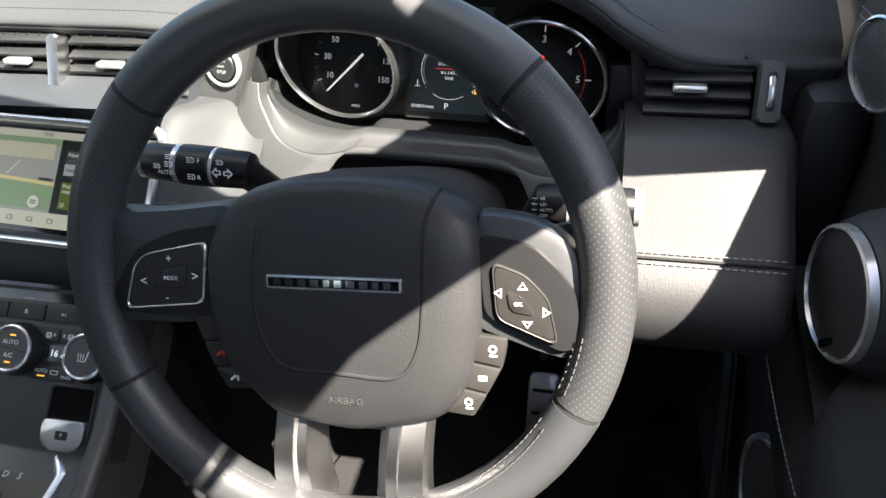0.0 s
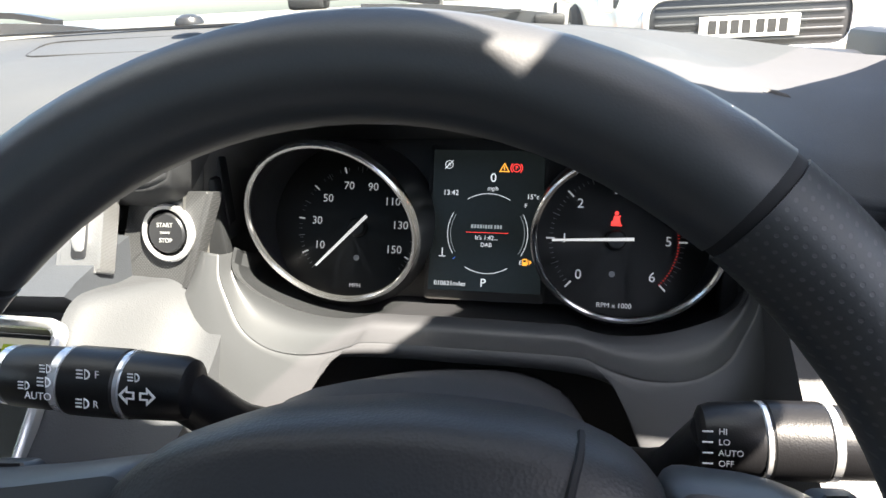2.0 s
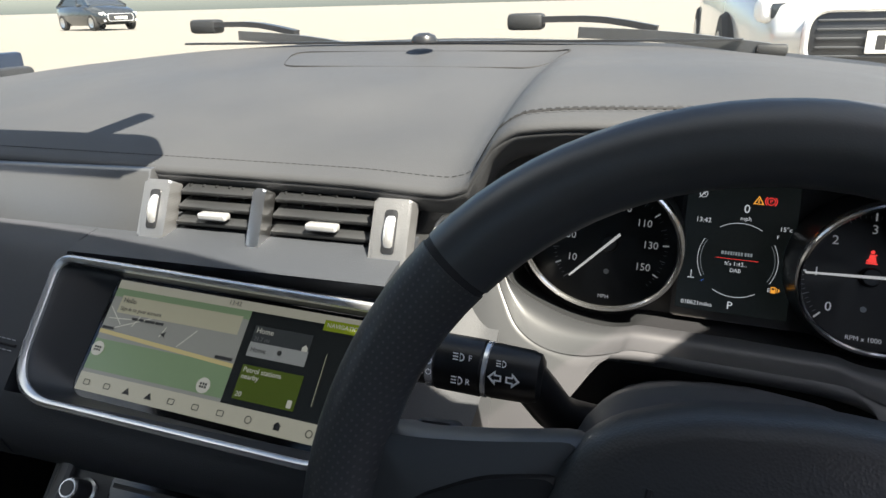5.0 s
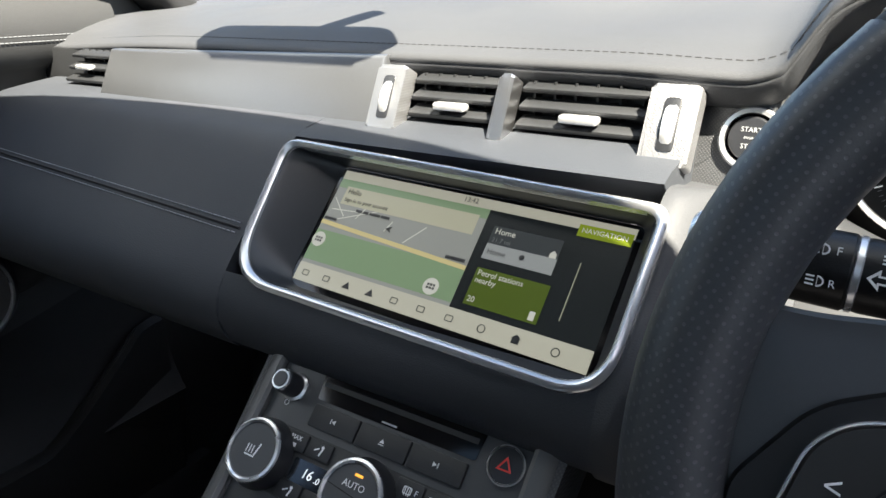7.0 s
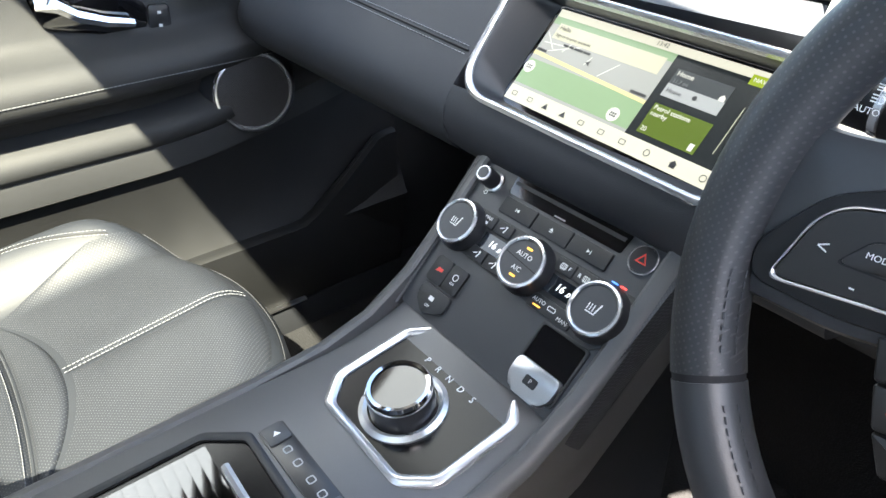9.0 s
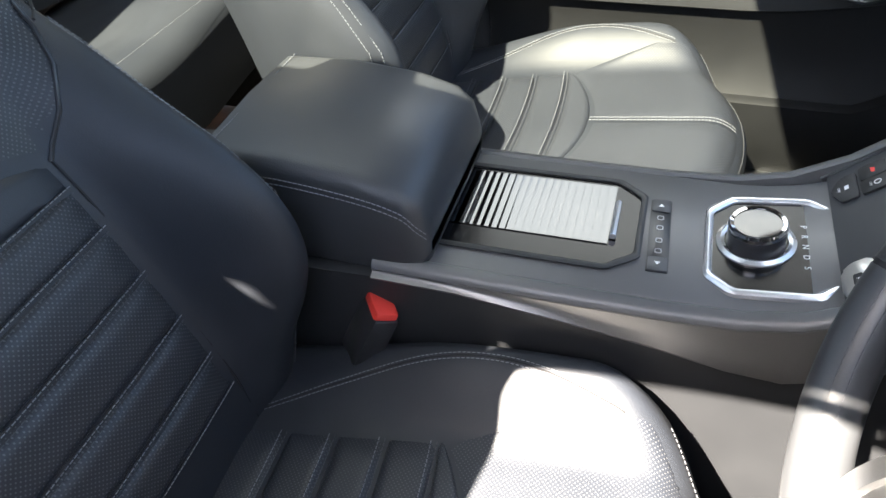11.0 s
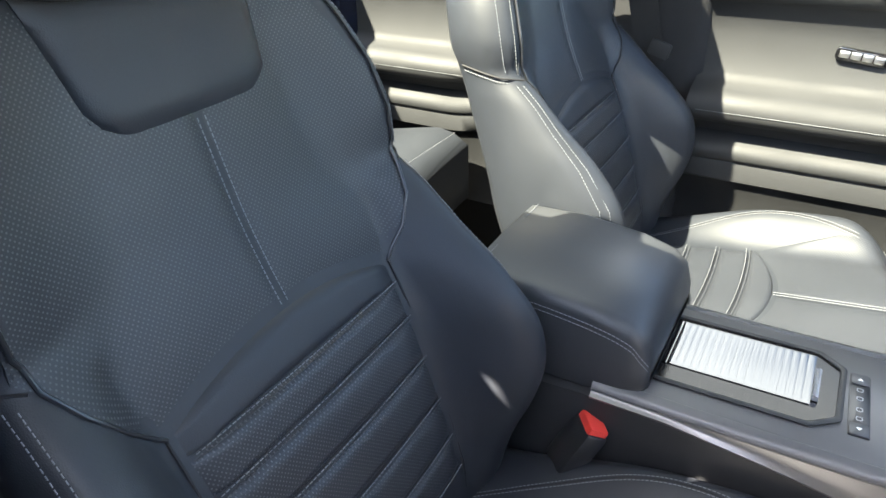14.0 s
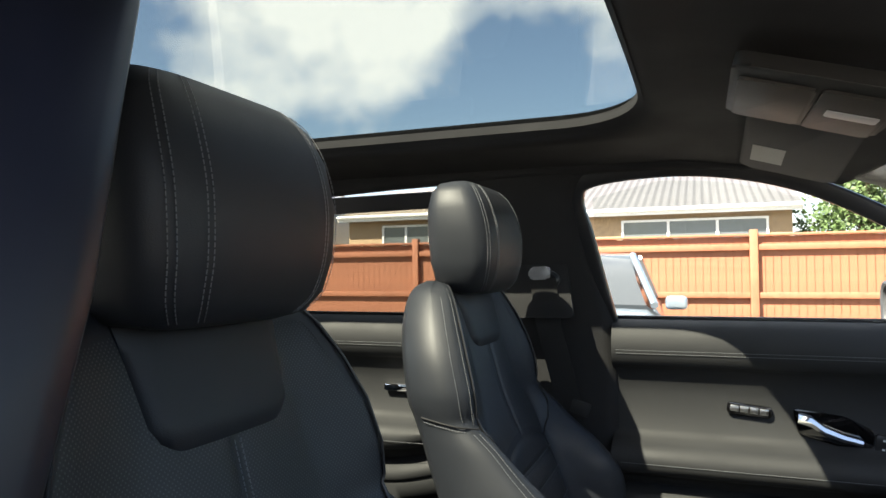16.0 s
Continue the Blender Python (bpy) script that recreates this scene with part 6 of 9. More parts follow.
part("face", lathe_bm([(0.0058, 0.0208), (0.0055, 0.0213), (0, 0.0213)], VM, 28), PLASTIC_FINE, vol)
part("power_mark", lathe_bm([(0.0016, 0.0004), (0.0021, 0.0004), (0.0021, 0.0006), (0.0016, 0.0006)], SKM @ T(-0.086, 0.038, 0), 16), WHITE_PRINT, cs)
hz = thing("hazard_button", SKM @ Vector((0.087, 0.052, 0)), "round hazard warning button with a red triangle", "push button")
HM = SKM @ T(0.087, 0.052, 0)
part("ring", lathe_bm([(0.0125, 0), (0.0125, 0.0022), (0.0116, 0.003), (0.0110, 0.0018)], HM, 32), CHROME, hz)
part("cap", lathe_bm([(0.0110, 0.0005), (0.0108, 0.0022), (0, 0.0030)], HM, 32), PLASTIC_FINE, hz)
part("triangle", ring_bm([(-0.0052, -0.0036), (0.0052, -0.0036), (0, 0.0052)], [(-0.0034, -0.0026), (0.0034, -0.0026), (0, 0.0032)], 0.0003, HM @ T(0, 0, 0.0030)), RED_PLASTIC, hz, smooth=False)

# climate panel
cp = part("climate_panel", prism_bm(round_poly([(-0.100, -0.010), (-0.092, -0.020), (0.092, -0.028), (0.102, -0.020), (0.103, 0.024), (-0.102, 0.024)], 0.003), 0.0014, SKM, 0.0005), PLASTIC, cs, "climate panel with lit readouts")


def knob(x, y, r, name, label):
    m = SKM @ T(x, y, 0.001)
    k = part("climate_knob", lathe_bm([(r * 1.10, 0), (r * 1.10, 0.004), (r, 0.010), (r * 0.985, 0.0125)], m, 48), PLASTIC_FINE, cs, label)
    part("rim", lathe_bm([(r * 0.985, 0.0125), (r * 0.97, 0.0145), (r * 0.90, 0.0152), (r * 0.84, 0.0142)], m, 48), CHROME, k, "bright chrome rim")
    part("face", lathe_bm([(r * 0.84, 0.0140), (r * 0.80, 0.0134), (0, 0.0136)], m, 48), PLASTIC_GREY, k)
    return k, m @ T(0, 0, 0.0138)


for x in (-0.083, 0.083):
    k, m = knob(x, 0.0, 0.0225, "climate_knob", "rotary temperature knob with a heated-seat symbol and chrome rim")
    part("seat_mark", box_bm((0.0012, 0.009, 0.0002), m @ T(0.0040, 0.001, 0) @ Matrix.Rotation(-0.25, 4, "Z")), WHITE_PRINT, k, smooth=False)
    for i in range(3):
        part("heat_mark", box_bm((0.0008, 0.0056, 0.0002), m @ T(-0.0050 + 0.0026 * i, 0.0, 0)), WHITE_PRINT, k, smooth=False)
    part("seat_mark", box_bm((0.0088, 0.0010, 0.0002), m @ T(-0.001, -0.0042, 0)), WHITE_PRINT, k, smooth=False)
k, m = knob(0.003, 0.0, 0.0235, "climate_knob", "rotary fan knob marked for automatic air, amber lamps lit")
part("split_line", box_bm((0.038, 0.0006, 0.0003), m @ Matrix.Rotation(-0.12, 4, "Z")), SEAM, k)
text("AUTO", 0.0062, m @ T(0, 0.0060, 0), WHITE_PRINT, k)
text("A/C", 0.0062, m @ T(0, -0.0066, 0), WHITE_PRINT, k)
part("lamp", box_bm((0.0060, 0.0016, 0.0003), m @ T(0.001, 0.0128, 0)), AMBER, k, "lit amber lamp")
part("lamp", box_bm((0.0060, 0.0016, 0.0003), m @ T(0.0005, -0.0130, 0)), AMBER, k, "lit amber lamp")
LCD = mat("readout_window", (0.010, 0.013, 0.018), 0.10, coat=0.4, vary=0.02)
for x, w in ((-0.041, 0.030), (0.042, 0.038)):
    part("readout", prism_bm(round_poly(rect(w, 0.0155, x, -0.0005), 0.0015), 0.0006, SKM @ T(0, 0, 0.0014), 0.0), LCD, cp, "lit temperature readout")
    text("16", 0.0092, SKM @ T(x - 0.0005, -0.0006, 0.0023), LCD_WHITE, cp, shear=0.12)
    text(".0", 0.0060, SKM @ T(x + 0.0085, -0.0018, 0.0023), LCD_WHITE, cp, shear=0.12)
for x, y, w, wd in ((-0.062, 0.0165, 0.020, "MAX"), (-0.040, 0.0165, 0.020, ""), (0.034, 0.0165, 0.020, "F"), (0.056, 0.0165, 0.021, "R"), (-0.050, -0.0145, 0.020, ""), (-0.028, -0.0150, 0.020, "")):
    keycap(x, y, w, 0.0125, "climate_key", 0.0030, cp)
    mm = SKM @ T(x, y, 0.0031)
    if wd == "MAX":
        text("MAX", 0.0046, mm @ T(0, 0.0022, 0), WHITE_PRINT, cp)
        part("key_mark", box_bm((0.0040, 0.0026, 0.0002), mm @ T(0, -0.0028, 0)), WHITE_PRINT, cp, smooth=False)
    elif wd:
        text(wd, 0.0050, mm @ T(0.0055 if wd == "F" else -0.0060, 0, 0), WHITE_PRINT, cp)
        part("key_mark", ring_bm(round_poly(rect(0.0062, 0.0048), 0.001, 2), round_poly(rect(0.0050, 0.0036), 0.0008, 2), 0.0002, mm @ T(0.001 if wd == "R" else -0.001, 0, 0)), WHITE_PRINT, cp, smooth=False)
        for i in (-1, 0, 1):
            part("key_mark", box_bm((0.0006, 0.0050, 0.0002), mm @ T((0.001 if wd == "R" else -0.001) + 0.0016 * i, -0.0008, 0)), WHITE_PRINT, cp, smooth=False)
    else:
        part("key_mark", lathe_bm([(0.0012, 0), (0.0012, 0.0002), (0, 0.0002)], mm @ T(0.002, 0.0026, 0), 10), WHITE_PRINT, cp, smooth=False)
        part("key_mark", box_bm((0.0012, 0.0050, 0.0002), mm @ T(0.0016, -0.0008, 0) @ Matrix.Rotation(-0.3, 4, "Z")), WHITE_PRINT, cp, smooth=False)
        part("key_mark", box_bm((0.0044, 0.0009, 0.0002), mm @ T(-0.0024, 0.0004, 0) @ Matrix.Rotation(0.5, 4, "Z")), WHITE_PRINT, cp, smooth=False)
keycap(0.045, -0.0195, 0.046, 0.0135, "recirculation_key", 0.0028, cp)
text("AUTO", 0.0050, SKM @ T(0.0320, -0.0178, 0.0030), WHITE_PRINT, cp)
text("MAN", 0.0050, SKM @ T(0.0600, -0.0220, 0.0030), WHITE_PRINT, cp)
part("lamp", box_bm((0.0080, 0.0012, 0.0003), SKM @ T(0.0325, -0.0225, 0.0030)), AMBER, cp, "lit amber lamp")
part("key_mark", ring_bm(round_poly(rect(0.0085, 0.0040), 0.0015, 2), round_poly(rect(0.0070, 0.0026), 0.001, 2), 0.0002, SKM @ T(0.0465, -0.0185, 0.0029)), WHITE_PRINT, cp, smooth=False)
part("temperature_lamp", box_bm((0.006, 0.0012, 0.0003), SKM @ T(0.078, 0.0262, 0.0006)), LCD_BLUE, cp)
part("temperature_lamp", box_bm((0.006, 0.0012, 0.0003), SKM @ T(0.0865, 0.0262, 0.0006)), RED_LAMP, cp)

# small switches between the stack and the gear selector
sw_l = thing("console_switch", SKM @ Vector((-0.068, -0.050, 0)), "small black console switch with a red mark", "switch", "console switches")
part("cap", prism_bm(round_poly(rect(0.021, 0.026, -0.0755, -0.046), 0.003), 0.003, SKM, 0.001), PLASTIC, sw_l)
part("mark", prism_bm([(-0.004, -0.002), (0.004, -0.001), (0.0045, 0.002), (-0.002, 0.0025)], 0.0002, SKM @ T(-0.0755, -0.046, 0.003)), RED_PLASTIC, sw_l, smooth=False)
sw_m = thing("console_switch", SKM @ Vector((-0.050, -0.050, 0)), "small black stop-start switch with a white mark", "switch", "console switches")
part("cap", prism_bm(round_poly(rect(0.020, 0.026, -0.0540, -0.046), 0.003), 0.003, SKM, 0.001), PLASTIC, sw_m)
text("OFF", 0.0034, SKM @ T(-0.0540, -0.0500, 0.0032), WHITE_PRINT, sw_m)
part("mark", ring_bm(circle(0.0034, 16), circle(0.0026, 16), 0.0002, SKM @ T(-0.0540, -0.0435, 0.003)), WHITE_PRINT, sw_m, smooth=False)
sw_t = thing("console_switch", SKM @ Vector((-0.064, -0.074, 0)), "black stability control switch marked off", "switch", "console switches")
part("cap", prism_bm(round_poly([(-0.083, -0.0615), (-0.083, -0.076), (-0.066, -0.088), (-0.044, -0.078), (-0.044, -0.0615)][::-1], 0.004), 0.003, SKM, 0.001), PLASTIC, sw_t)
text("OFF", 0.0036, SKM @ T(-0.0640, -0.0790, 0.0032), WHITE_PRINT, sw_t)
part("mark", box_bm((0.0060, 0.0042, 0.0002), SKM @ T(-0.0640, -0.0715, 0.0031)), WHITE_PRINT, sw_t, smooth=False)
epb = thing("parking_brake_switch", SKM @ Vector((0.070, -0.060, 0)), "silver parking brake switch in a black recess", "switch")
part("recess", prism_bm(round_poly(rect(0.046, 0.050, 0.070, -0.055), 0.003), 0.0006, SKM), GLOSS_BLACK, epb)
part("recess_wall", ring_bm(round_poly(rect(0.050, 0.054, 0.070, -0.055), 0.004), round_poly(rect(0.045, 0.049, 0.070, -0.055), 0.003), 0.0016, SKM, 0.0004), PLASTIC, epb)
part("lever", prism_bm(round_poly([(0.0475, -0.060), (0.0475, -0.078), (0.056, -0.088), (0.084, -0.088), (0.0925, -0.078), (0.0925, -0.060)], 0.005), 0.0065, SKM, 0.002), ALU, epb, "satin silver lever")
part("mark_plate", prism_bm(round_poly(rect(0.013, 0.008, 0.070, -0.074), 0.002), 0.0003, SKM @ T(0, 0, 0.0066)), PLASTIC_FINE, epb)
text("P", 0.0052, SKM @ T(0.070, -0.074, 0.0071), WHITE_PRINT, epb)

# ---- centre console ----
cc = thing("centre_console", (0, 0.15, 0.35), "black centre console between the front seats", "centre console")
CZ = 0.816


def con_z(y):
    if y < 0.33:
        return CZ + 0.006 * max(0, y) / 0.33
    t = (y - 0.33) / 0.085
    return CZ + 0.006 + 0.021 * max(0.0, t) ** 1.7


CONSOLE_SATIN = mat("satin_console_plastic", (0.115, 0.116, 0.118), 0.40, 0.25, 0.12, 0.0008, 0.06)
BRONZE_STRIP = mat("satin_graphite_strip", (0.21, 0.205, 0.20), 0.36, 0.65, 0.10, 0.0008, 0.06)
STRIP_DROP = [(-0.5, -0.016, 0), (0.09, -0.017, 0), (0.17, -0.029, 0), (0.234, -0.039, 0), (0.294, -0.050, 0), (0.364, -0.072, 0), (0.43, -0.084, 0), (0.6, -0.09, 0)]
ys = [-0.02, 0.05, 0.12, 0.20, 0.28, 0.33, 0.36, 0.385, 0.405, 0.418]
rings = []
for y in ys:
    z, w = con_z(y), 0.100 - 0.004 * max(0, (y - 0.2) / 0.2)
    rings.append([(-w, y, z - 0.03), (-w, y, z - 0.002), (-w + 0.003, y, z), (w - 0.003, y, z), (w, y, z - 0.002), (w, y, z - 0.03)])
part("top_plate", loft_bm(rings), CONSOLE_SATIN, cc, sharp=40)
for s in (-1, 1):
    rings = []
    pth = [(-0.03, CZ + 0.001), (0.06, CZ + 0.001), (0.16, CZ + 0.002), (0.26, CZ + 0.004), (0.33, CZ + 0.009), (0.38, CZ + 0.022), (0.43, CZ + 0.052), (0.48, CZ + 0.098), (0.545, CZ + 0.16)]
    for y, z in pth:
        k = 0.1 * max(0, y - 0.3)
        rings.append([(s * (x + k * 0.12), y, z + dz) for x, dz in ((0.098, -0.02), (0.099, -0.001), (0.102, 0.0015), (0.109, 0.0), (0.114, -0.004), (0.1160, -0.009), (0.1145, -0.012), (0.104, -0.014))])
    part("edge_rail", loft_bm(rings), CONSOLE_SATIN, cc, "satin grey edge rail")
    rings = []
    for y, z in pth:
        k, b = 0.1 * max(0, y - 0.3), lerp_table(y, STRIP_DROP)[0]
        rings.append([(s * (x + k * 0.12), y, z + dz) for x, dz in ((0.104, -0.012), (0.1135, -0.012), (0.1145, -0.0125), (0.1150, -0.012 + (b + 0.012) * 0.3), (0.1170, -0.012 + (b + 0.012) * 0.65), (0.1215, b), (0.1205, b - 0.003), (0.104, b - 0.004))])
    part("metal_strip", loft_bm(rings), BRONZE_STRIP, cc, "brushed graphite side strip")
    rings = []
    for y, z in [(-0.42, CZ - 0.02)] + pth:
        b = lerp_table(y, STRIP_DROP)[0]
        rings.append([(s * 0.085, y, z + b + 0.002), (s * 0.1190, y, z + b - 0.001), (s * 0.124, y, z + b - 0.04), (s * 0.135, y, 0.56), (s * 0.145, y, 0.36), (s * 0.085, y, 0.36)])
    part("side_panel", loft_bm(rings), PLASTIC, cc)
rings = []
for y, z in [(-0.42, CZ - 0.02), (-0.06, CZ - 0.02), (0.02, CZ - 0.032), (0.3, CZ - 0.03)]:
    rings.append([(-0.09, y, 0.40), (-0.09, y, z), (0.09, y, z), (0.09, y, 0.40)])
part("core", loft_bm(rings), PLASTIC, cc)
# roller-shuttered cup tray
TRAY_BLACK = mat("deep_black_gloss", (0.004, 0.004, 0.0045), 0.18, 0, 0, 0.002, 0.05, spec=0.24)
tr = thing("shutter_tray", (0, 0.12, CZ), "gloss black ribbed roller shutter over the cup holder", "roller shutter")
tray_o = round_poly([(-0.074, 0.012), (0.074, 0.012), (0.074, 0.205), (0.050, 0.236), (-0.050, 0.236), (-0.074, 0.205)], 0.005, 4)
tray_i = round_poly([(-0.067, 0.018), (0.067, 0.018), (0.067, 0.202), (0.045, 0.229), (-0.045, 0.229), (-0.067, 0.202)], 0.004, 4)
TRM = Matrix(((1, 0, 0, 0), (0, 1, 0, 0), (0, 0.0182, 1, CZ), (0, 0, 0, 1)))
part("surround", ring_bm(tray_o, tray_i, 0.0016, TRM @ T(0, 0, 0.0022), 0.001), PLASTIC, tr)
part("bed", prism_bm(tray_i, 0.0012, TRM @ T(0, 0, 0.0004)), TRAY_BLACK, tr, "gloss black tray bed, bare on the near side in place of a dark reflection")
SHUTTER = mat("dark_mirror_slat", (0.10, 0.102, 0.105), 0.06, 1.0, 0, 0.002, 0.04)
# slats stop short; the bare black strip stands in for the headlining's dark reflection
for i in range(20):
    y0 = 0.022 + i * 0.0090
    pts = [[TRM @ Vector((-0.060, y, 0.0020 + z)), TRM @ Vector((0.036, y, 0.0020 + z))] for y, z in [(y0 + 0.0088 * k / 6, 0.0010 + 0.00015 * (1 - (k / 3 - 1) ** 2)) for k in range(7)]]
    part("slat", sheet_bm(pts, 0.0008, (0, 0, -1)), SHUTTER, tr, sharp=60)
part("pull", loft_bm([[TRM @ Vector((x, 0.206 + dy, 0.0030 + dz)) for dy, dz in ((-0.0035, 0), (-0.003, 0.006), (0.0, 0.0075), (0.003, 0.006), (0.0035, 0))] for x in (-0.028, -0.026, 0.026, 0.028)]), CHROME, tr, "chrome pull bar")
# drive mode keys
dmk = thing("terrain_switch", (0.0, 0.262, CZ), "narrow drive-mode switch strip with arrow keys", "switch strip")
DKM = basis((0.008, 0.2518, CZ + 0.0045), (1, 0.025, 0), (-0.025, 1, 0.02))
part("strip", prism_bm(round_poly(rect(0.112, 0.0215), 0.002), 0.0016, DKM, 0.0006), PLASTIC_FINE, dmk)
for s in (-1, 1):
    part("arrow_key", prism_bm(round_poly(rect(0.020, 0.0185, s * 0.0455, 0), 0.002), 0.0014, DKM @ T(0, 0, 0.0014), 0.0006), PLASTIC_GREY, dmk)
    part("arrow_mark", prism_bm([(-0.0024, 0.0032), (-0.0024, -0.0032), (0.0022, 0)] if s > 0 else [(0.0024, -0.0032), (0.0024, 0.0032), (-0.0022, 0)], 0.0002, DKM @ T(s * 0.0455, 0, 0.003)), WHITE_PRINT, dmk, smooth=False)
for x in (-0.026, -0.010, 0.010, 0.026):
    part("mode_mark", ring_bm(round_poly(rect(0.0070, 0.0070, x, 0), 0.002, 2), round_poly(rect(0.0050, 0.0050, x, 0), 0.0015, 2), 0.0002, DKM @ T(0, 0, 0.0016)), GREY_PRINT, dmk, smooth=False)
# rotary gear selector
gs = thing("gear_selector", (0.0, 0.35, CZ), "rotary gear selector in a chrome octagonal frame", "gear selector")
GM = basis((0.008, 0.358, con_z(0.358) + 0.001), (1, 0, 0), (0, 1, 0.14))
oct_o = round_poly([(-0.052, -0.062), (0.052, -0.062), (0.074, -0.038), (0.074, 0.040), (0.054, 0.064), (-0.054, 0.064), (-0.074, 0.040), (-0.074, -0.038)], 0.006, 3)
oct_i = [(x * 0.885, y * 0.87) for x, y in oct_o]
part("frame", ring_bm(oct_o, oct_i, 0.005, GM, 0.0025), CHROME, gs, "polished chrome frame")
part("deck", prism_bm(oct_i, 0.004, GM @ T(0, 0, -0.001), 0.0), TRAY_BLACK, gs)
KM = GM @ T(-0.004, -0.014, 0.003)
part("skirt", lathe_bm([(0.0370, 0), (0.0370, 0.002), (0.033, 0.004), (0.0295, 0.0025)], KM, 48), CHROME, gs)
kb = part("knob", lathe_bm([(0.0275, 0.0), (0.0272, 0.018), (0.0265, 0.020)], KM, 64), PLASTIC_FINE, gs)
part("knob_rim", lathe_bm([(0.0268, 0.019), (0.0272, 0.0235), (0.0255, 0.0262), (0.0225, 0.0255)], KM, 64), CHROME_BRIGHT, kb, "bright chrome rim")
part("knob_face", lathe_bm([(0.0225, 0.0250), (0.0220, 0.0243), (0, 0.0247)], KM, 48), GLOSS_BLACK, kb)
for i, ch in enumerate("PRNDS"):
    text(ch, 0.0085, GM @ T(-0.030 + 0.0150 * i, 0.030, 0.0033), WHITE_PRINT, gs)
part("park_lamp", box_bm((0.006, 0.002, 0.0003), GM @ T(-0.030, 0.0385, 0.0033)), RED_LAMP, gs, "lit red park lamp")

# ---- armrest ----
ar = thing("armrest", (0, -0.1, 0.80), "black leather armrest box with pale twin stitching", "armrest")
rings = []
for y, w, zt, zb in ((-0.215, 0.098, 0.905, 0.83), (-0.205, 0.108, 0.926, 0.80), (-0.12, 0.110, 0.928, 0.80), (-0.04, 0.110, 0.920, 0.80), (0.005, 0.109, 0.908, 0.806), (0.024, 0.106, 0.893, 0.812), (0.033, 0.100, 0.868, 0.822), (0.034, 0.096, 0.846, 0.832)):
    r = 0.016
    rings.append([(-w + 0.004, y, zb), (-w, y, zb + 0.012), (-w, y, zt - r), (-w + r * 0.3, y, zt - r * 0.3), (-w + r, y, zt), (0, y, zt + 0.004), (w - r, y, zt), (w - r * 0.3, y, zt - r * 0.3), (w, y, zt - r), (w, y, zb + 0.012), (w - 0.004, y, zb)])
part("lid", loft_bm(rings), ARM_LEATHER, ar, sharp=50)
for s in (-1, 1):
    for off in (0, 0.007):
        pts = [(s * 0.1106, -0.20, 0.905 - off), (s * 0.1112, -0.12, 0.906 - off), (s * 0.1112, -0.04, 0.898 - off), (s * 0.1102, 0.005, 0.886 - off), (s * (0.108), 0.022, 0.870 - off), (s * 0.102, 0.033, 0.855 - off)]
        stitches(smooth_path(pts, 40), ar, THREAD, 0.0055, 0.004, 0.0012, up=(s, 0, 0.2))
stitches([(-0.096 + 0.192 * i / 30, -0.197, 0.928) for i in range(31)], ar, THREAD)

# ---- front seats ----
SX = 0.386


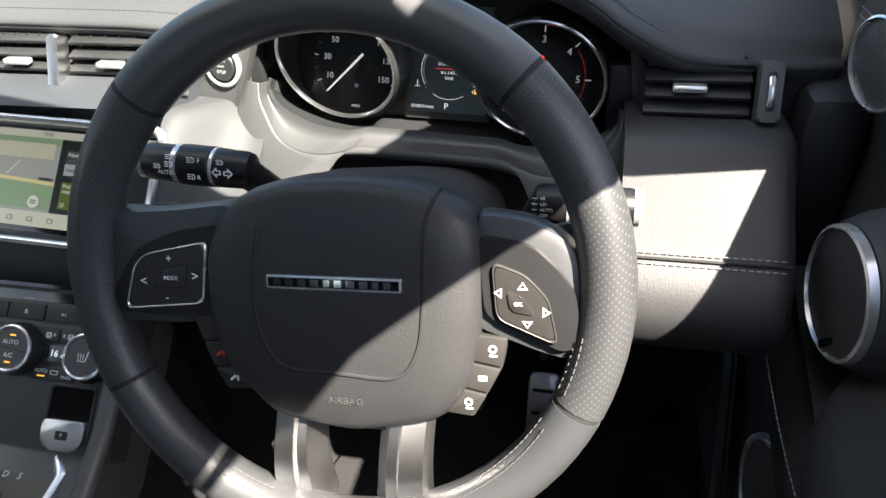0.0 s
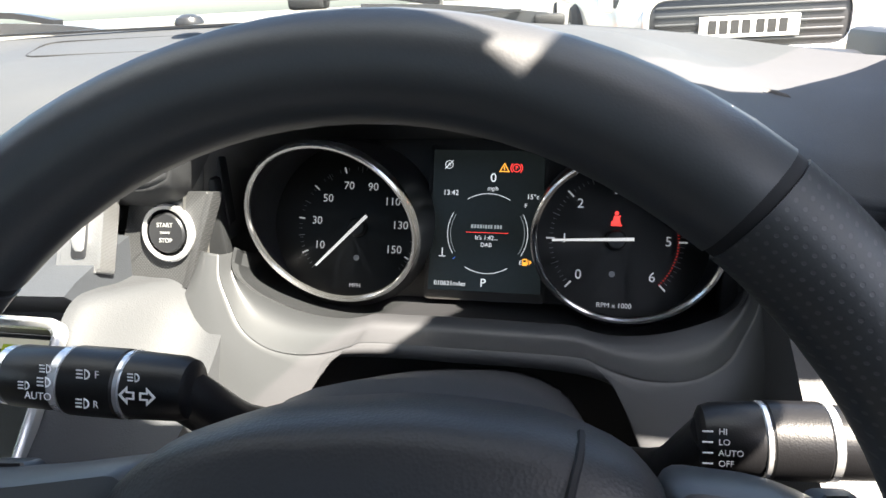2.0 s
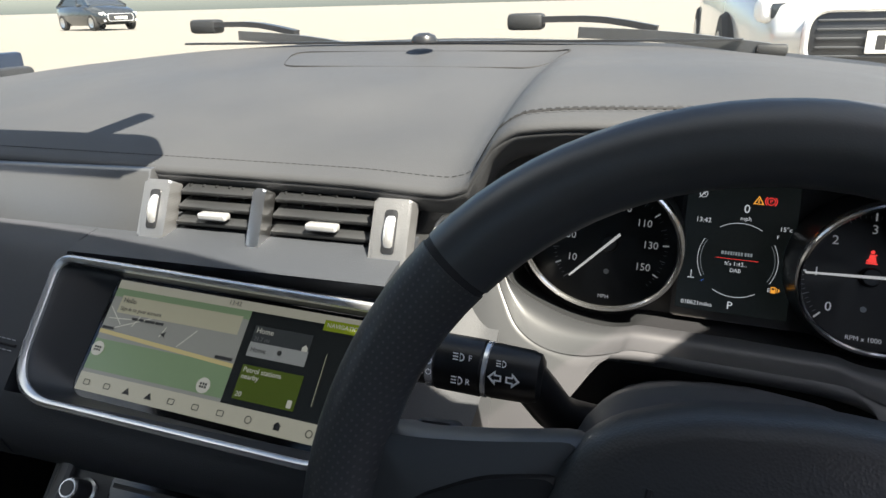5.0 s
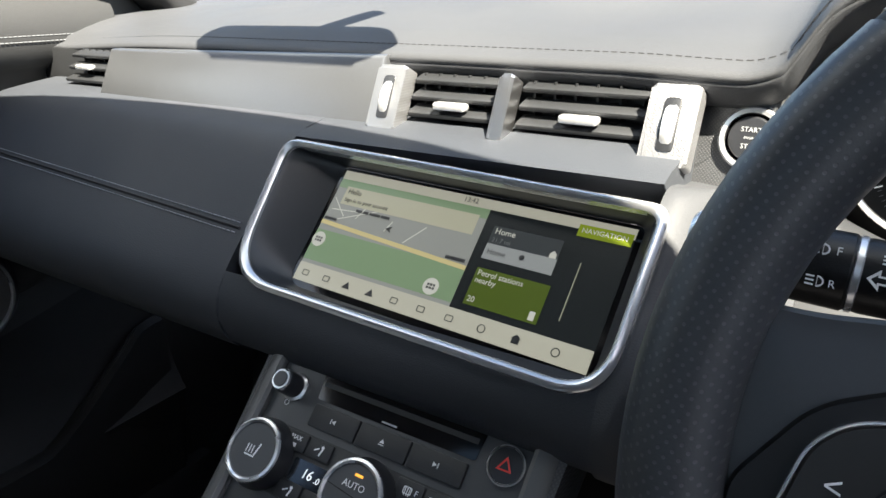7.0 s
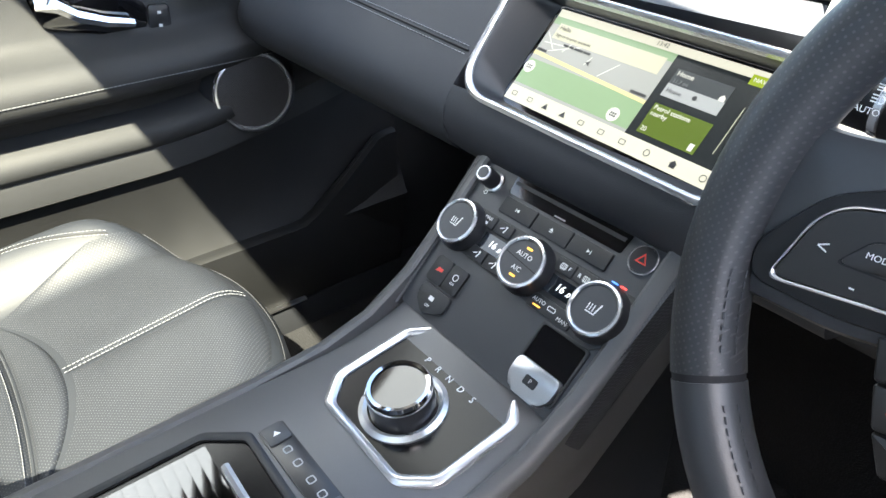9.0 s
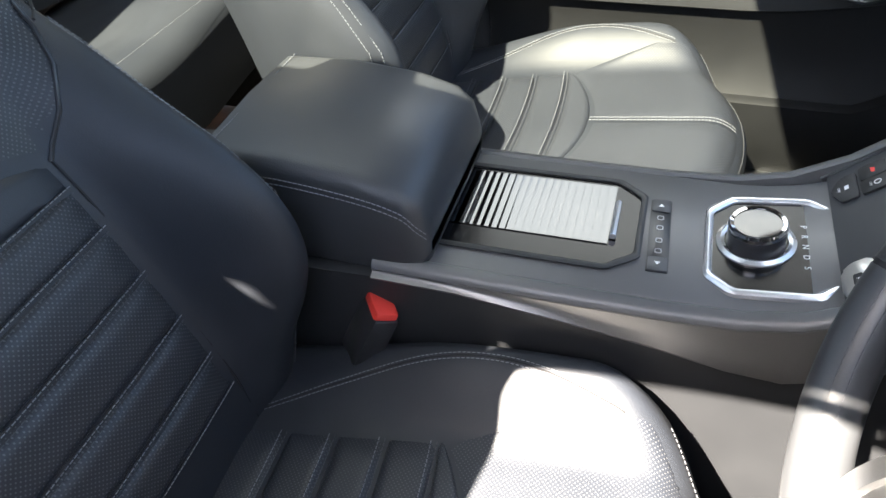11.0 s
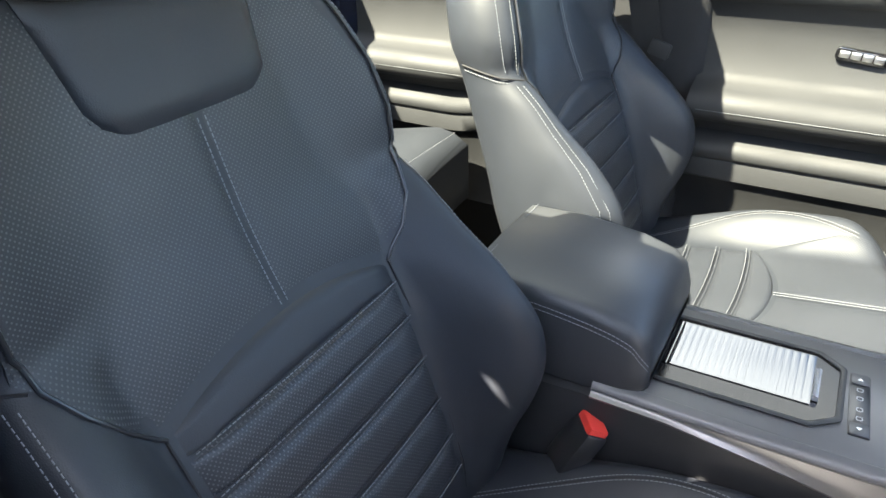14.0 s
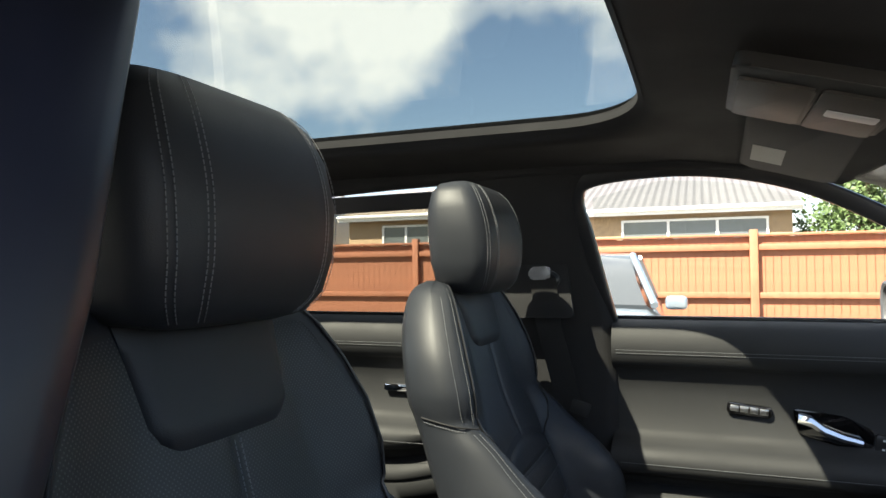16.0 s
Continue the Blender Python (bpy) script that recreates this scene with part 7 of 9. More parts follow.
def build_seat():
    s = thing("front_seat", (SX, 0.0, 0.42), "dark leather front seat with perforated panels and pale stitching", "car seat", "front seats")

    def X(u, y, z):
        return (SX + u, y, z)

    # cushion body with side bolsters
    W = 0.258

    def front_y(u):
        return 0.372 - 0.105 * min(1.0, abs(u) / 0.25) ** 2.2

    def cush_z(u, y):
        a = abs(u)
        z = 0.668 + 0.130 * (y + 0.134)
        b = min(1.0, max(0.0, (a - 0.150) / 0.088))
        up = min(1.0, max(0.0, (y + 0.15) / 0.25))
        rise = (0.012 + 0.042 * up * up * (3 - 2 * up)) * (b * b * (3 - 2 * b))
        drop = max(0.0, (a - 0.240) / 0.018)
        z += rise - 0.022 * min(1, drop) ** 2
        f = max(0.0, (y - (front_y(u) - 0.075)) / 0.075)
        z -= 0.050 * min(1.0, f) ** 2.4
        # bolster sinks towards the front
        z -= 0.014 * b * max(0.0, (y - 0.14) / 0.27) ** 1.3
        return z

    us = [-W + 2 * W * i / 48 for i in range(49)]
    grid = []
    for u in us:
        fy = front_y(u)
        row = [X(u, -0.20 + (fy + 0.20) * j / 40, cush_z(u, -0.20 + (fy + 0.20) * j / 40)) for j in range(41)]
        row.append(X(u * 0.99, fy + 0.004, cush_z(u, fy) - 0.03))
        row.append(X(u * 0.97, fy - 0.006, cush_z(u, fy) - 0.08))
        grid.append(row)
    cushion = part("cushion", sheet_bm(grid, 0.06, (0, 0, -1)), LEATHER, s, sharp=70)
    side = []
    for sg in (-1, 1):
        rings = []
        for y in (-0.20, 0.0, 0.15, 0.25):
            rings.append([X(sg * 0.20, y, 0.42), X(sg * 0.235, y, 0.44), X(sg * 0.243, y, 0.60), X(sg * 0.240, y, cush_z(0.24, y) - 0.03), X(sg * 0.20, y, cush_z(0.2, y) - 0.05)])
        part("seat_valance", loft_bm(rings), PLASTIC, s, "black plastic seat side trim")

    # front pad, perforated
    def edge_y(u):
        return 0.133 - 0.055 * min(1.0, abs(u) / 0.155) ** 2 + 0.165 * max(0.0, (abs(u) - 0.155) / 0.055) ** 1.2

    def pad(u0, u1, fa, fb, nu, nv, lift, material, name, puff=0.003, label="", flare=0.0):
        g = []
        for i in range(nu + 1):
            u = u0 + (u1 - u0) * i / nu
            row = []
            for j in range(nv + 1):
                t = j / nv
                y = fa(u) + (fb(u) - fa(u)) * t
                e = min(1.0, min(i, nu - i) / nu * 8, min(j, nv - j) / nv * 5)
                k = 1 + flare * (y - 0.05)
                row.append(X(u * k, y, cush_z(u * k, y) + lift + puff * (1 - (1 - e) ** 2) - 0.002))
            g.append(row)
        return part(name, sheet_bm(g, 0.006, (0, 0, -1)), material, cushion, label, sharp=60)

    for a, b in ((-0.205, -0.001), (0.001, 0.205)):
        pad(a, b, lambda u: edge_y(u) + 0.0008, lambda u: front_y(u) - 0.012 - 0.02 * (abs(u) / 0.2) ** 3, 26, 18, 0.0012, PERF_XY, "front_panel", 0.0035, "perforated leather front panel")
    # pleats of the insert
    rows = [-0.150, -0.082, -0.027, 0.028, 0.083]
    bow = lambda u: 0.010 * (1 - (u / 0.155) ** 2)
    for k in range(5):
        lo = (lambda u, k=k: rows[k] + bow(u) * (0.3 + 0.18 * k) - 0.008)
        hi = (lambda u, k=k: (rows[k + 1] + bow(u) * (0.3 + 0.18 * (k + 1)) - 0.0105) if k < 4 else edge_y(u) - 0.0008)
        pad(-0.156, 0.156, lo, hi, 24, 8, 0.001, PERF_XY, "cushion_pleat", 0.0065, flare=0.75)
    for k in range(1, 5):
        pth = [X(u, rows[k] + bow(u) * (0.3 + 0.18 * k) - 0.0105 + 0.0012, cush_z(u, rows[k] + bow(u) * (0.3 + 0.18 * k)) + 0.0026) for u in [(-0.150 + 0.30 * i / 40) * (1 + 0.75 * (rows[k] - 0.05)) for i in range(41)]]
        for dy in (0.0020, -0.0045):
            stitches([(p[0], p[1] + dy - 0.003, p[2] + 0.0012) for p in pth], cushion, THREAD if dy < 0 else THREAD_DARK)
    stitches([X(0.004, edge_y(0) + (front_y(0) - 0.02 - edge_y(0)) * i / 30, cush_z(0, edge_y(0) + (front_y(0) - 0.02 - edge_y(0)) * i / 30) + 0.0052) for i in range(31)], cushion)
    stitches([X(-0.004, edge_y(0) + (front_y(0) - 0.02 - edge_y(0)) * i / 30, cush_z(0, edge_y(0) + (front_y(0) - 0.02 - edge_y(0)) * i / 30) + 0.0052) for i in range(31)], cushion)
    # twin stitching along the bolsters
    line = smooth_path([(0.146, -0.165, 0), (0.178, -0.11, 0), (0.202, -0.055, 0), (0.226, 0.03, 0), (0.234, 0.105, 0), (0.228, 0.165, 0), (0.212, 0.226, 0), (0.206, 0.245, 0)], 60)
    for sg in (-1, 1):
        for off in (0.0, 0.006):
            stitches([X(sg * (p[0] - off), p[1], cush_z(p[0] - off, p[1]) + 0.0008) for p in line], cushion, THREAD)
        part("bolster_seam", sweep_bm([X(sg * (p[0] - 0.003), p[1], cush_z(p[0] - 0.003, p[1]) - 0.0002) for p in line], circle(0.0011, 6), (0, 0, 1)), SEAM, cushion)
    rim = [X(u, front_y(u) - 0.006, cush_z(u, front_y(u) - 0.006) + 0.0006) for u in [-0.215 + 0.43 * i / 60 for i in range(61)]]
    stitches(rim, cushion, THREAD_DARK)

    # backrest: rings at rising heights
    levels = [  # z, half width, front y, bolster reach, thickness, bolster start
        (0.585, 0.215, -0.142, 0.000, 0.10, 0.148), (0.640, 0.226, -0.130, 0.006, 0.12, 0.148), (0.735, 0.244, -0.138, 0.033, 0.13, 0.148), (0.800, 0.256, -0.155, 0.074, 0.13, 0.148),
        (0.860, 0.260, -0.173, 0.104, 0.13, 0.148), (0.920, 0.258, -0.193, 0.112, 0.125, 0.150), (0.975, 0.252, -0.216, 0.092, 0.12, 0.152), (1.020, 0.246, -0.238, 0.062, 0.115, 0.154),
        (1.060, 0.241, -0.257, 0.040, 0.11, 0.156), (1.095, 0.236, -0.272, 0.016, 0.11, 0.130), (1.120, 0.240, -0.281, 0.024, 0.11, 0.110), (1.150, 0.242, -0.290, 0.030, 0.105, 0.105), (1.200, 0.232, -0.304, 0.030, 0.10, 0.100),
        (1.250, 0.206, -0.318, 0.025, 0.095, 0.095), (1.290, 0.176, -0.330, 0.018, 0.085, 0.09), (1.315, 0.150, -0.342, 0.012, 0.065, 0.08), (1.326, 0.118, -0.356, 0.0, 0.035, 0.07)]

    def blend(z):
        return min(1.0, max(0.0, (z - 1.05) / 0.06))

    def crest(z):
        return 0.72 + 0.06 * blend(z)

    def edge_u(z):
        w, _, _, _, st = level(z)
        return st + crest(z) * (w - st)

    def level(z):
        for a, b in zip(levels, levels[1:]):
            if z <= b[0]:
                t = max(0, (z - a[0]) / (b[0] - a[0]))
                return [p + (q - p) * t for p, q in zip(a[1:], b[1:])]
        return list(levels[-1][1:])

    def back_y(u, z):
        w, yf, reach, th, st = level(z)
        a = abs(u)
        if a <= st:
            return yf - 0.006 * (a / st) ** 2
        t = min(1.0, (a - st) / max(1e-4, (w - st)))
        c = crest(z)
        k = blend(z)
        rise = reach * ((1 - k) * math.sin(min(1.0, t / c) * math.pi / 2) ** 1.3 + k * min(1.0, t / c) ** 1.8)
        fall = 0.40 * reach * max(0, (t - c) / (1 - c)) ** 2 + (0.010 + 0.016 * k) * max(0, (t - c) / (1 - c)) ** 2
        return yf - 0.006 + rise - fall

    rings = []
    for z, w, yf, reach, th, st in levels:
        ring = []
        for i in range(41):
            u = -w + 2 * w * i / 40
            ring.append(X(u, back_y(u, z), z))
        yb = yf - th
        for u in (1.0, 0.96, 0.80, 0.4, 0, -0.4, -0.80, -0.96, -1.0):
            yy = {1.0: yf - th * 0.35 + reach * 0.2, 0.96: yf - th * 0.75}.get(abs(u), yb)
            ring.append(X(u * w, yy, z))
        rings.append(ring)
    # finer rings
    fine = []
    for a, b in zip(range(len(rings) - 1), range(1, len(rings))):
        p0, p1, p2, p3 = rings[max(a - 1, 0)], rings[a], rings[b], rings[min(b + 1, len(rings) - 1)]
        for t in (0, 0.25, 0.5, 0.75):
            row = []
            for q0, q1, q2, q3 in zip(p0, p1, p2, p3):
                q0, q1, q2, q3 = Vector(q0), Vector(q1), Vector(q2), Vector(q3)
                row.append(0.5 * ((2 * q1) + (q2 - q0) * t + (2 * q0 - 5 * q1 + 4 * q2 - q3) * t * t + (3 * q1 - q0 - 3 * q2 + q3) * t ** 3))
            fine.append(row)
    fine.append([Vector(p) for p in rings[-1]])
    backrest = part("backrest", loft_bm(fine), LEATHER, s, sharp=70)

    def back_pad(u0, u1, z0, z1, nu, nv, material, name, puff, lift=0.001, label=""):
        g = []
        for i in range(nu + 1):
            row = []
            for j in range(nv + 1):
                fu, fz = i / nu, j / nv
                za0, za1 = z0(0), z1(0)
                u = u0((za0 + (za1 - za0) * fz)) + (u1((za0 + (za1 - za0) * fz)) - u0((za0 + (za1 - za0) * fz))) * fu
                z = z0(u) + (z1(u) - z0(u)) * fz
                e = min(1.0, min(i, nu - i) / nu * 8, min(j, nv - j) / nv * 5)
                row.append(X(u, back_y(u, z) + lift + puff * (1 - (1 - e) ** 2) - 0.002, z))
            g.append(row)
        return part(name, sheet_bm(g, 0.006, (0, -1, 0)), material, backrest, label, sharp=60)

    arch = lambda u: 0.030 * (1 - (u / 0.148) ** 2)
    zl = [0.738, 0.783, 0.834, 0.889, 0.939, 0.978]
    for k in range(6):
        lo = (lambda u, k=k: zl[k] + 0.004 * (1 - (u / 0.148) ** 2))
        hi = (lambda u, k=k: (zl[k + 1] - 0.0018 + 0.004 * (1 - (u / 0.148) ** 2)) if k < 5 else 0.998 + arch(u))
        back_pad(lambda z: -0.145, lambda z: 0.145, lo, hi, 24, 8, PERF_XZ if k < 5 else LEATHER, "back_pleat", 0.0065)
        for dz in (0.0030, -0.0035) if k else (0.0025,):
            pth = [X(u, back_y(u, zl[k]) + 0.0035, zl[k] + 0.004 * (1 - (u / 0.148) ** 2) + dz) for u in [-0.142 + 0.284 * i / 40 for i in range(41)]]
            stitches(pth, backrest, THREAD if dz > 0 else THREAD_DARK, up=(0, 1, 0.3))
    # upper panels each side of the centre seam, with the flap under the headrest
    def shield_foot(u):
        a = abs(u)
        return 1.0015 + arch(a) if a < 0.148 else 1.0015 + 0.093 * min(1.0, (a - 0.148) / 0.066) ** 1.25

    for sg in (-1, 1):
        back_pad((lambda z: 0.0008) if sg > 0 else (lambda z: -(edge_u(z) - 0.002)), (lambda z: edge_u(z) - 0.002) if sg > 0 else (lambda z: -0.0008),
                 shield_foot, lambda u: 1.310 - 0.25 * max(0, abs(u) - 0.10), 30, 30, PERF_XZ, "shoulder_panel", 0.004, label="perforated upper back panel")
    for du in (-0.004, 0.004):
        stitches([X(du, back_y(0, 1.034 + 0.165 * i / 30) + 0.0036, 1.034 + 0.165 * i / 30) for i in range(31)], backrest, up=(0, 1, 0.3))
    flap = []
    for i in range(25):
        fu = -1 + 2 * i / 24
        row = []
        for j in range(13):
            fz = j / 12
            z0 = 1.203 + 0.020 * max(0, abs(fu) - 0.70) ** 1.4 / 0.25
            z = z0 + (1.318 - z0) * fz
            u = fu * (0.088 + 0.016 * fz)
            e = min(1.0, min(i, 24 - i) / 24 * 10, j / 12 * 6)
            row.append(X(u, back_y(u, z) + 0.003 + 0.008 * (1 - (1 - e) ** 2), z))
        flap.append(row)
    part("headrest_flap", sheet_bm(flap, 0.008, (0, -1, 0)), LEATHER, backrest, "smooth leather flap under the headrest", sharp=60)
    # bolster stitching, and the piping round the upper panel
    for sg in (-1, 1):
        for off in (0.0, 0.006):
            pts = []
            for i in range(60):
                z = 0.66 + 0.425 * i / 59
                w = level(z)[0] * 0.965 - off
                pts.append(X(sg * w, back_y(sg * w, z) + 0.0008, z))
            stitches(pts, backrest, THREAD, up=(sg * 0.5, 1, 0))
        pipe = [(edge_u(1.318 - 0.205 * i / 40), 1.318 - 0.205 * i / 40) for i in range(41)] + [(edge_u(1.110) - 0.004, 1.104), (0.207, 1.086), (0.194, 1.062), (0.174, 1.032), (0.158, 1.010), (0.148, 1.000)]
        part("piping", sweep_bm([X(sg * u, back_y(u, z) + 0.0012, z) for u, z in pipe], circle(0.0021, 8), (0, 1, 0)), PLASTIC_FINE, backrest, "black piping round the upper panel")
        for k in (0.35, 0.75):
            pts = []
            for i in range(60):
                z = 1.312 - 0.212 * i / 59
                u = edge_u(z) + (level(z)[0] - edge_u(z)) * k
                pts.append(X(sg * u, back_y(u, z) + 0.0008, z))
            stitches(pts, backrest, THREAD, up=(sg, 0.6, 0))
        # seam round the side where the upper panel ends
        w, yf, reach, th, _ = level(1.093)
        side_line = smooth_path([X(sg * (w * 0.90), yf + reach - 0.002, 1.088), X(sg * (w + 0.0008), yf - 0.010, 1.094), X(sg * (w + 0.0012), yf - th * 0.35, 1.098), X(sg * (w * 0.97 + 0.001), yf - th * 0.72, 1.104)], 30)
        part("side_seam", sweep_bm(side_line, circle(0.0014, 6), (0, 0, 1)), SEAM, backrest)
        stitches([(p[0] + sg * 0.0006, p[1], p[2] - 0.006) for p in side_line], backrest, THREAD, up=(sg, 0, 0))
        part("bolster_seam", sweep_bm([X(sg * 0.149, back_y(0.149, 0.66 + 0.34 * i / 30) + 0.001, 0.66 + 0.34 * i / 30) for i in range(31)], circle(0.0016, 6), (0, 1, 0)), SEAM, backrest)
    part("back_shell", loft_bm([[X(u * 0.19, -0.26 - 0.42 * (z - 0.62) / 2.6 - 0.02 * (1 - abs(u)), z) for u in (-1, -0.6, 0, 0.6, 1)] + [X(u * 0.185, -0.24 - 0.42 * (z - 0.62) / 2.6, z) for u in (1, -1)] for z in (0.62, 0.9, 1.2)]), PLASTIC, s, "black seat back shell")
    # headrest
    hr = []
    for z, w, yf, yb in ((1.300, 0.075, -0.300, -0.345), (1.306, 0.108, -0.283, -0.365), (1.325, 0.126, -0.268, -0.382), (1.36, 0.134, -0.258, -0.390), (1.41, 0.138, -0.257, -0.394), (1.455, 0.136, -0.268, -0.394), (1.487, 0.126, -0.285, -0.388), (1.504, 0.108, -0.303, -0.376), (1.511, 0.075, -0.320, -0.360)):
        ring = []
        n = 36
        cy, hy = (yf + yb) / 2, (yf - yb) / 2
        for i in range(n):
            a = 2 * math.pi * i / n
            c, d = math.cos(a), math.sin(a)
            ring.append(X(w * math.copysign(abs(c) ** 0.5, c), cy + hy * math.copysign(abs(d) ** 0.55, d), z))
        hr.append(ring)
    head = part("headrest", loft_bm(hr), LEATHER, s, sharp=60)
    hl = [(1.306, 0.108, -0.283, -0.365), (1.325, 0.126, -0.268, -0.382), (1.36, 0.134, -0.258, -0.390), (1.41, 0.138, -0.257, -0.394), (1.455, 0.136, -0.268, -0.394), (1.487, 0.126, -0.285, -0.388), (1.504, 0.108, -0.303, -0.376)]
    for sg in (-1, 1):
        for fac, off in ((0.86, 0.0), (0.86, 0.006), (0.63, 0.0), (0.63, 0.006)):
            pts = [X(sg * (w * fac - off), (yf + yb) / 2 + (yf - yb) / 2 * (1 - (fac - off / w) ** 4) ** 0.275 + 0.0008, z) for z, w, yf, yb in hl]
            stitches(smooth_path(pts, 60), head, THREAD, up=(sg * 0.3, 1, 0))
    for sg in (-1, 1):
        part("headrest_post", lathe_bm([(0.006, 0), (0.006, 0.07)], T(SX + sg * 0.055, -0.335, 1.255), 12), CHROME, s)
    part("seat_base", box_bm((0.40, 0.42, 0.12), T(SX, 0.03, 0.50), 0.02), PLASTIC, s)
    for sg in (-1, 1):
        part("seat_rail", box_bm((0.04, 0.50, 0.06), T(SX + sg * 0.18, 0.03, 0.40), 0.008), PLASTIC_FINE, s)
    return s


seat = build_seat()
seat_p = copy_thing(seat, T(-0.375, 0.0, 0.42))
seat_p["label"] = "dark leather passenger seat, sunlit cushion, pale stitching"

# seat belt buckle beside the driver's seat
bk = thing("seat_belt_buckle", (0.135, -0.03, 0.62), "seat belt buckle with a red release button", "buckle")
BM = basis((0.136, -0.036, 0.726), (0.80, 0.60, 0), (0.02, 0.10, 1.0)) @ Matrix.Rotation(radians(-22), 4, "X")
part("body", box_bm((0.050, 0.085, 0.030), BM @ T(0, 0.0, 0), 0.005), PLASTIC_FINE, bk)
part("release", box_bm((0.043, 0.022, 0.026), BM @ T(0, 0.040, 0.001), 0.003), RED_PLASTIC, bk, "red release button")
part("stem", box_bm((0.026, 0.12, 0.010), BM @ T(0, -0.085, 0), 0.003), PLASTIC, bk)

# ---- doors ----
def door_section(y, s, y0, y1):
    """Depth of the door trim at heights, waved along its length."""
    t = (y - y0) / (y1 - y0)
    a = 0.030 * max(0.0, (t - 0.62) / 0.38) ** 1.5      # armrest fades towards the front
    if s > 0:
        a = 0.062 * min(1.0, max(0.0, (t - 0.55) / 0.16)) ** 2
    up = 0.14 * max(0.0, (t - 0.50) / 0.50) ** 1.6       # lower roll sweeps up to the speaker
    pts = [(1.228, 0.735), (1.226, 0.712), (1.214, 0.694), (1.190, 0.680), (1.160, 0.676), (1.132, 0.684), (1.124, 0.696), (1.118, 0.708), (1.060, 0.716), (0.985, 0.714), (0.966, 0.700),
           (0.960, 0.668 + a), (0.945, 0.646 + a), (0.922, 0.640 + a), (0.902, 0.648 + a), (0.894, 0.672), (0.884, 0.694), (0.866 , 0.700), (0.850, 0.676), (0.838, 0.664), (0.820, 0.664), (0.812, 0.672), (0.806, 0.670), (0.770, 0.672), (0.764, 0.684),
           (0.690, 0.700), (0.640, 0.688), (0.600, 0.672), (0.590, 0.664), (0.575, 0.672), (0.48, 0.690), (0.42, 0.700)]
    if s > 0:
        pts[1:7] = [(1.226, 0.732), (1.214, 0.718), (1.190, 0.706), (1.160, 0.702), (1.132, 0.702), (1.124, 0.704)]
    out = []
    for z, x in pts:
        zz = z
        if z < 0.93 and z > 0.76:
            zz = z + up * 0.55
            x = x + 0.018 * max(0, (t - 0.6) / 0.4)
        out.append((s * x, y, zz))
    out += [(s * 0.775, y, 0.42), (s * 0.780, y, 0.80), (s * 0.750, y, 1.228)]
    return out


def car_door(s, y0, y1, name, label, fancy=True):
    d = thing(name, (s * 0.72, (y0 + y1) / 2, 0.42), label, "car door", "car doors")
    n = 30
    rows = [door_section(y0 + (y1 - y0) * i / n, s, y0, y1) for i in range(n + 1)]
    part("trim", loft_bm([r[:25] + [(s * 0.778, r[0][1], 0.766), (s * 0.750, r[0][1], 1.228)] for r in rows]), DOOR_LEATHER, d, sharp=60)
    part("lower_trim", loft_bm([r[24:32] + [(s * 0.775, r[0][1], 0.42), (s * 0.777, r[0][1], 0.764)] for r in rows]), DOOR_LOWER, d, "black plastic lower door trim", sharp=60)
    if fancy:
        grid = []
        for i in range(41):
            y = y0 + 0.02 + (y1 - y0 - 0.03) * i / 40
            k = max(0.0, (y - 0.57) / 0.18)
            zt = 0.612 + 0.115 * min(1.0, k) ** 1.2
            b = 1 - 0.6 * min(1.0, max(0.0, (y - 0.55) / 0.24))
            grid.append([(s * 0.704, y, zt - 0.02), (s * (0.704 - 0.044 * b), y, zt - 0.002), (s * (0.700 - 0.052 * b), y, zt - 0.008), (s * (0.700 - 0.050 * b), y, zt - 0.05), (s * (0.702 - 0.040 * b), y, 0.50), (s * 0.690, y, 0.425)])
        part("door_pocket", sheet_bm(grid, 0.006, (s, 0, 0)), DOOR_LOWER, d, "black moulded door pocket", sharp=50)
    for zz, xx in ((1.1625, 0.6758), (1.1555, 0.6762)) if s < 0 else ((1.1625, 0.7020), (1.1555, 0.7018)):
        stitches([(s * xx, y0 + 0.01 + (y1 - y0 - 0.02) * i / 40, zz) for i in range(41)], d, THREAD, 0.0056, 0.004, 0.0011, up=(-s, 0, 0.1))
    stitches([(s * (0.6388 + 0.03 * max(0, (i / 40 * 0.75 - 0.62) / 0.38) ** 1.5), y0 + 0.02 + (y1 - y0) * 0.72 * i / 40, 0.924) for i in range(41)], d, THREAD, 0.0056, 0.004, 0.0011, up=(-s, 0, 0.1))
    part("window_seal", box_bm((0.012, y1 - y0 - 0.01, 0.012), T(s * 0.742, (y0 + y1) / 2, 1.230), 0.003), PLASTIC_FINE, d)
    return d


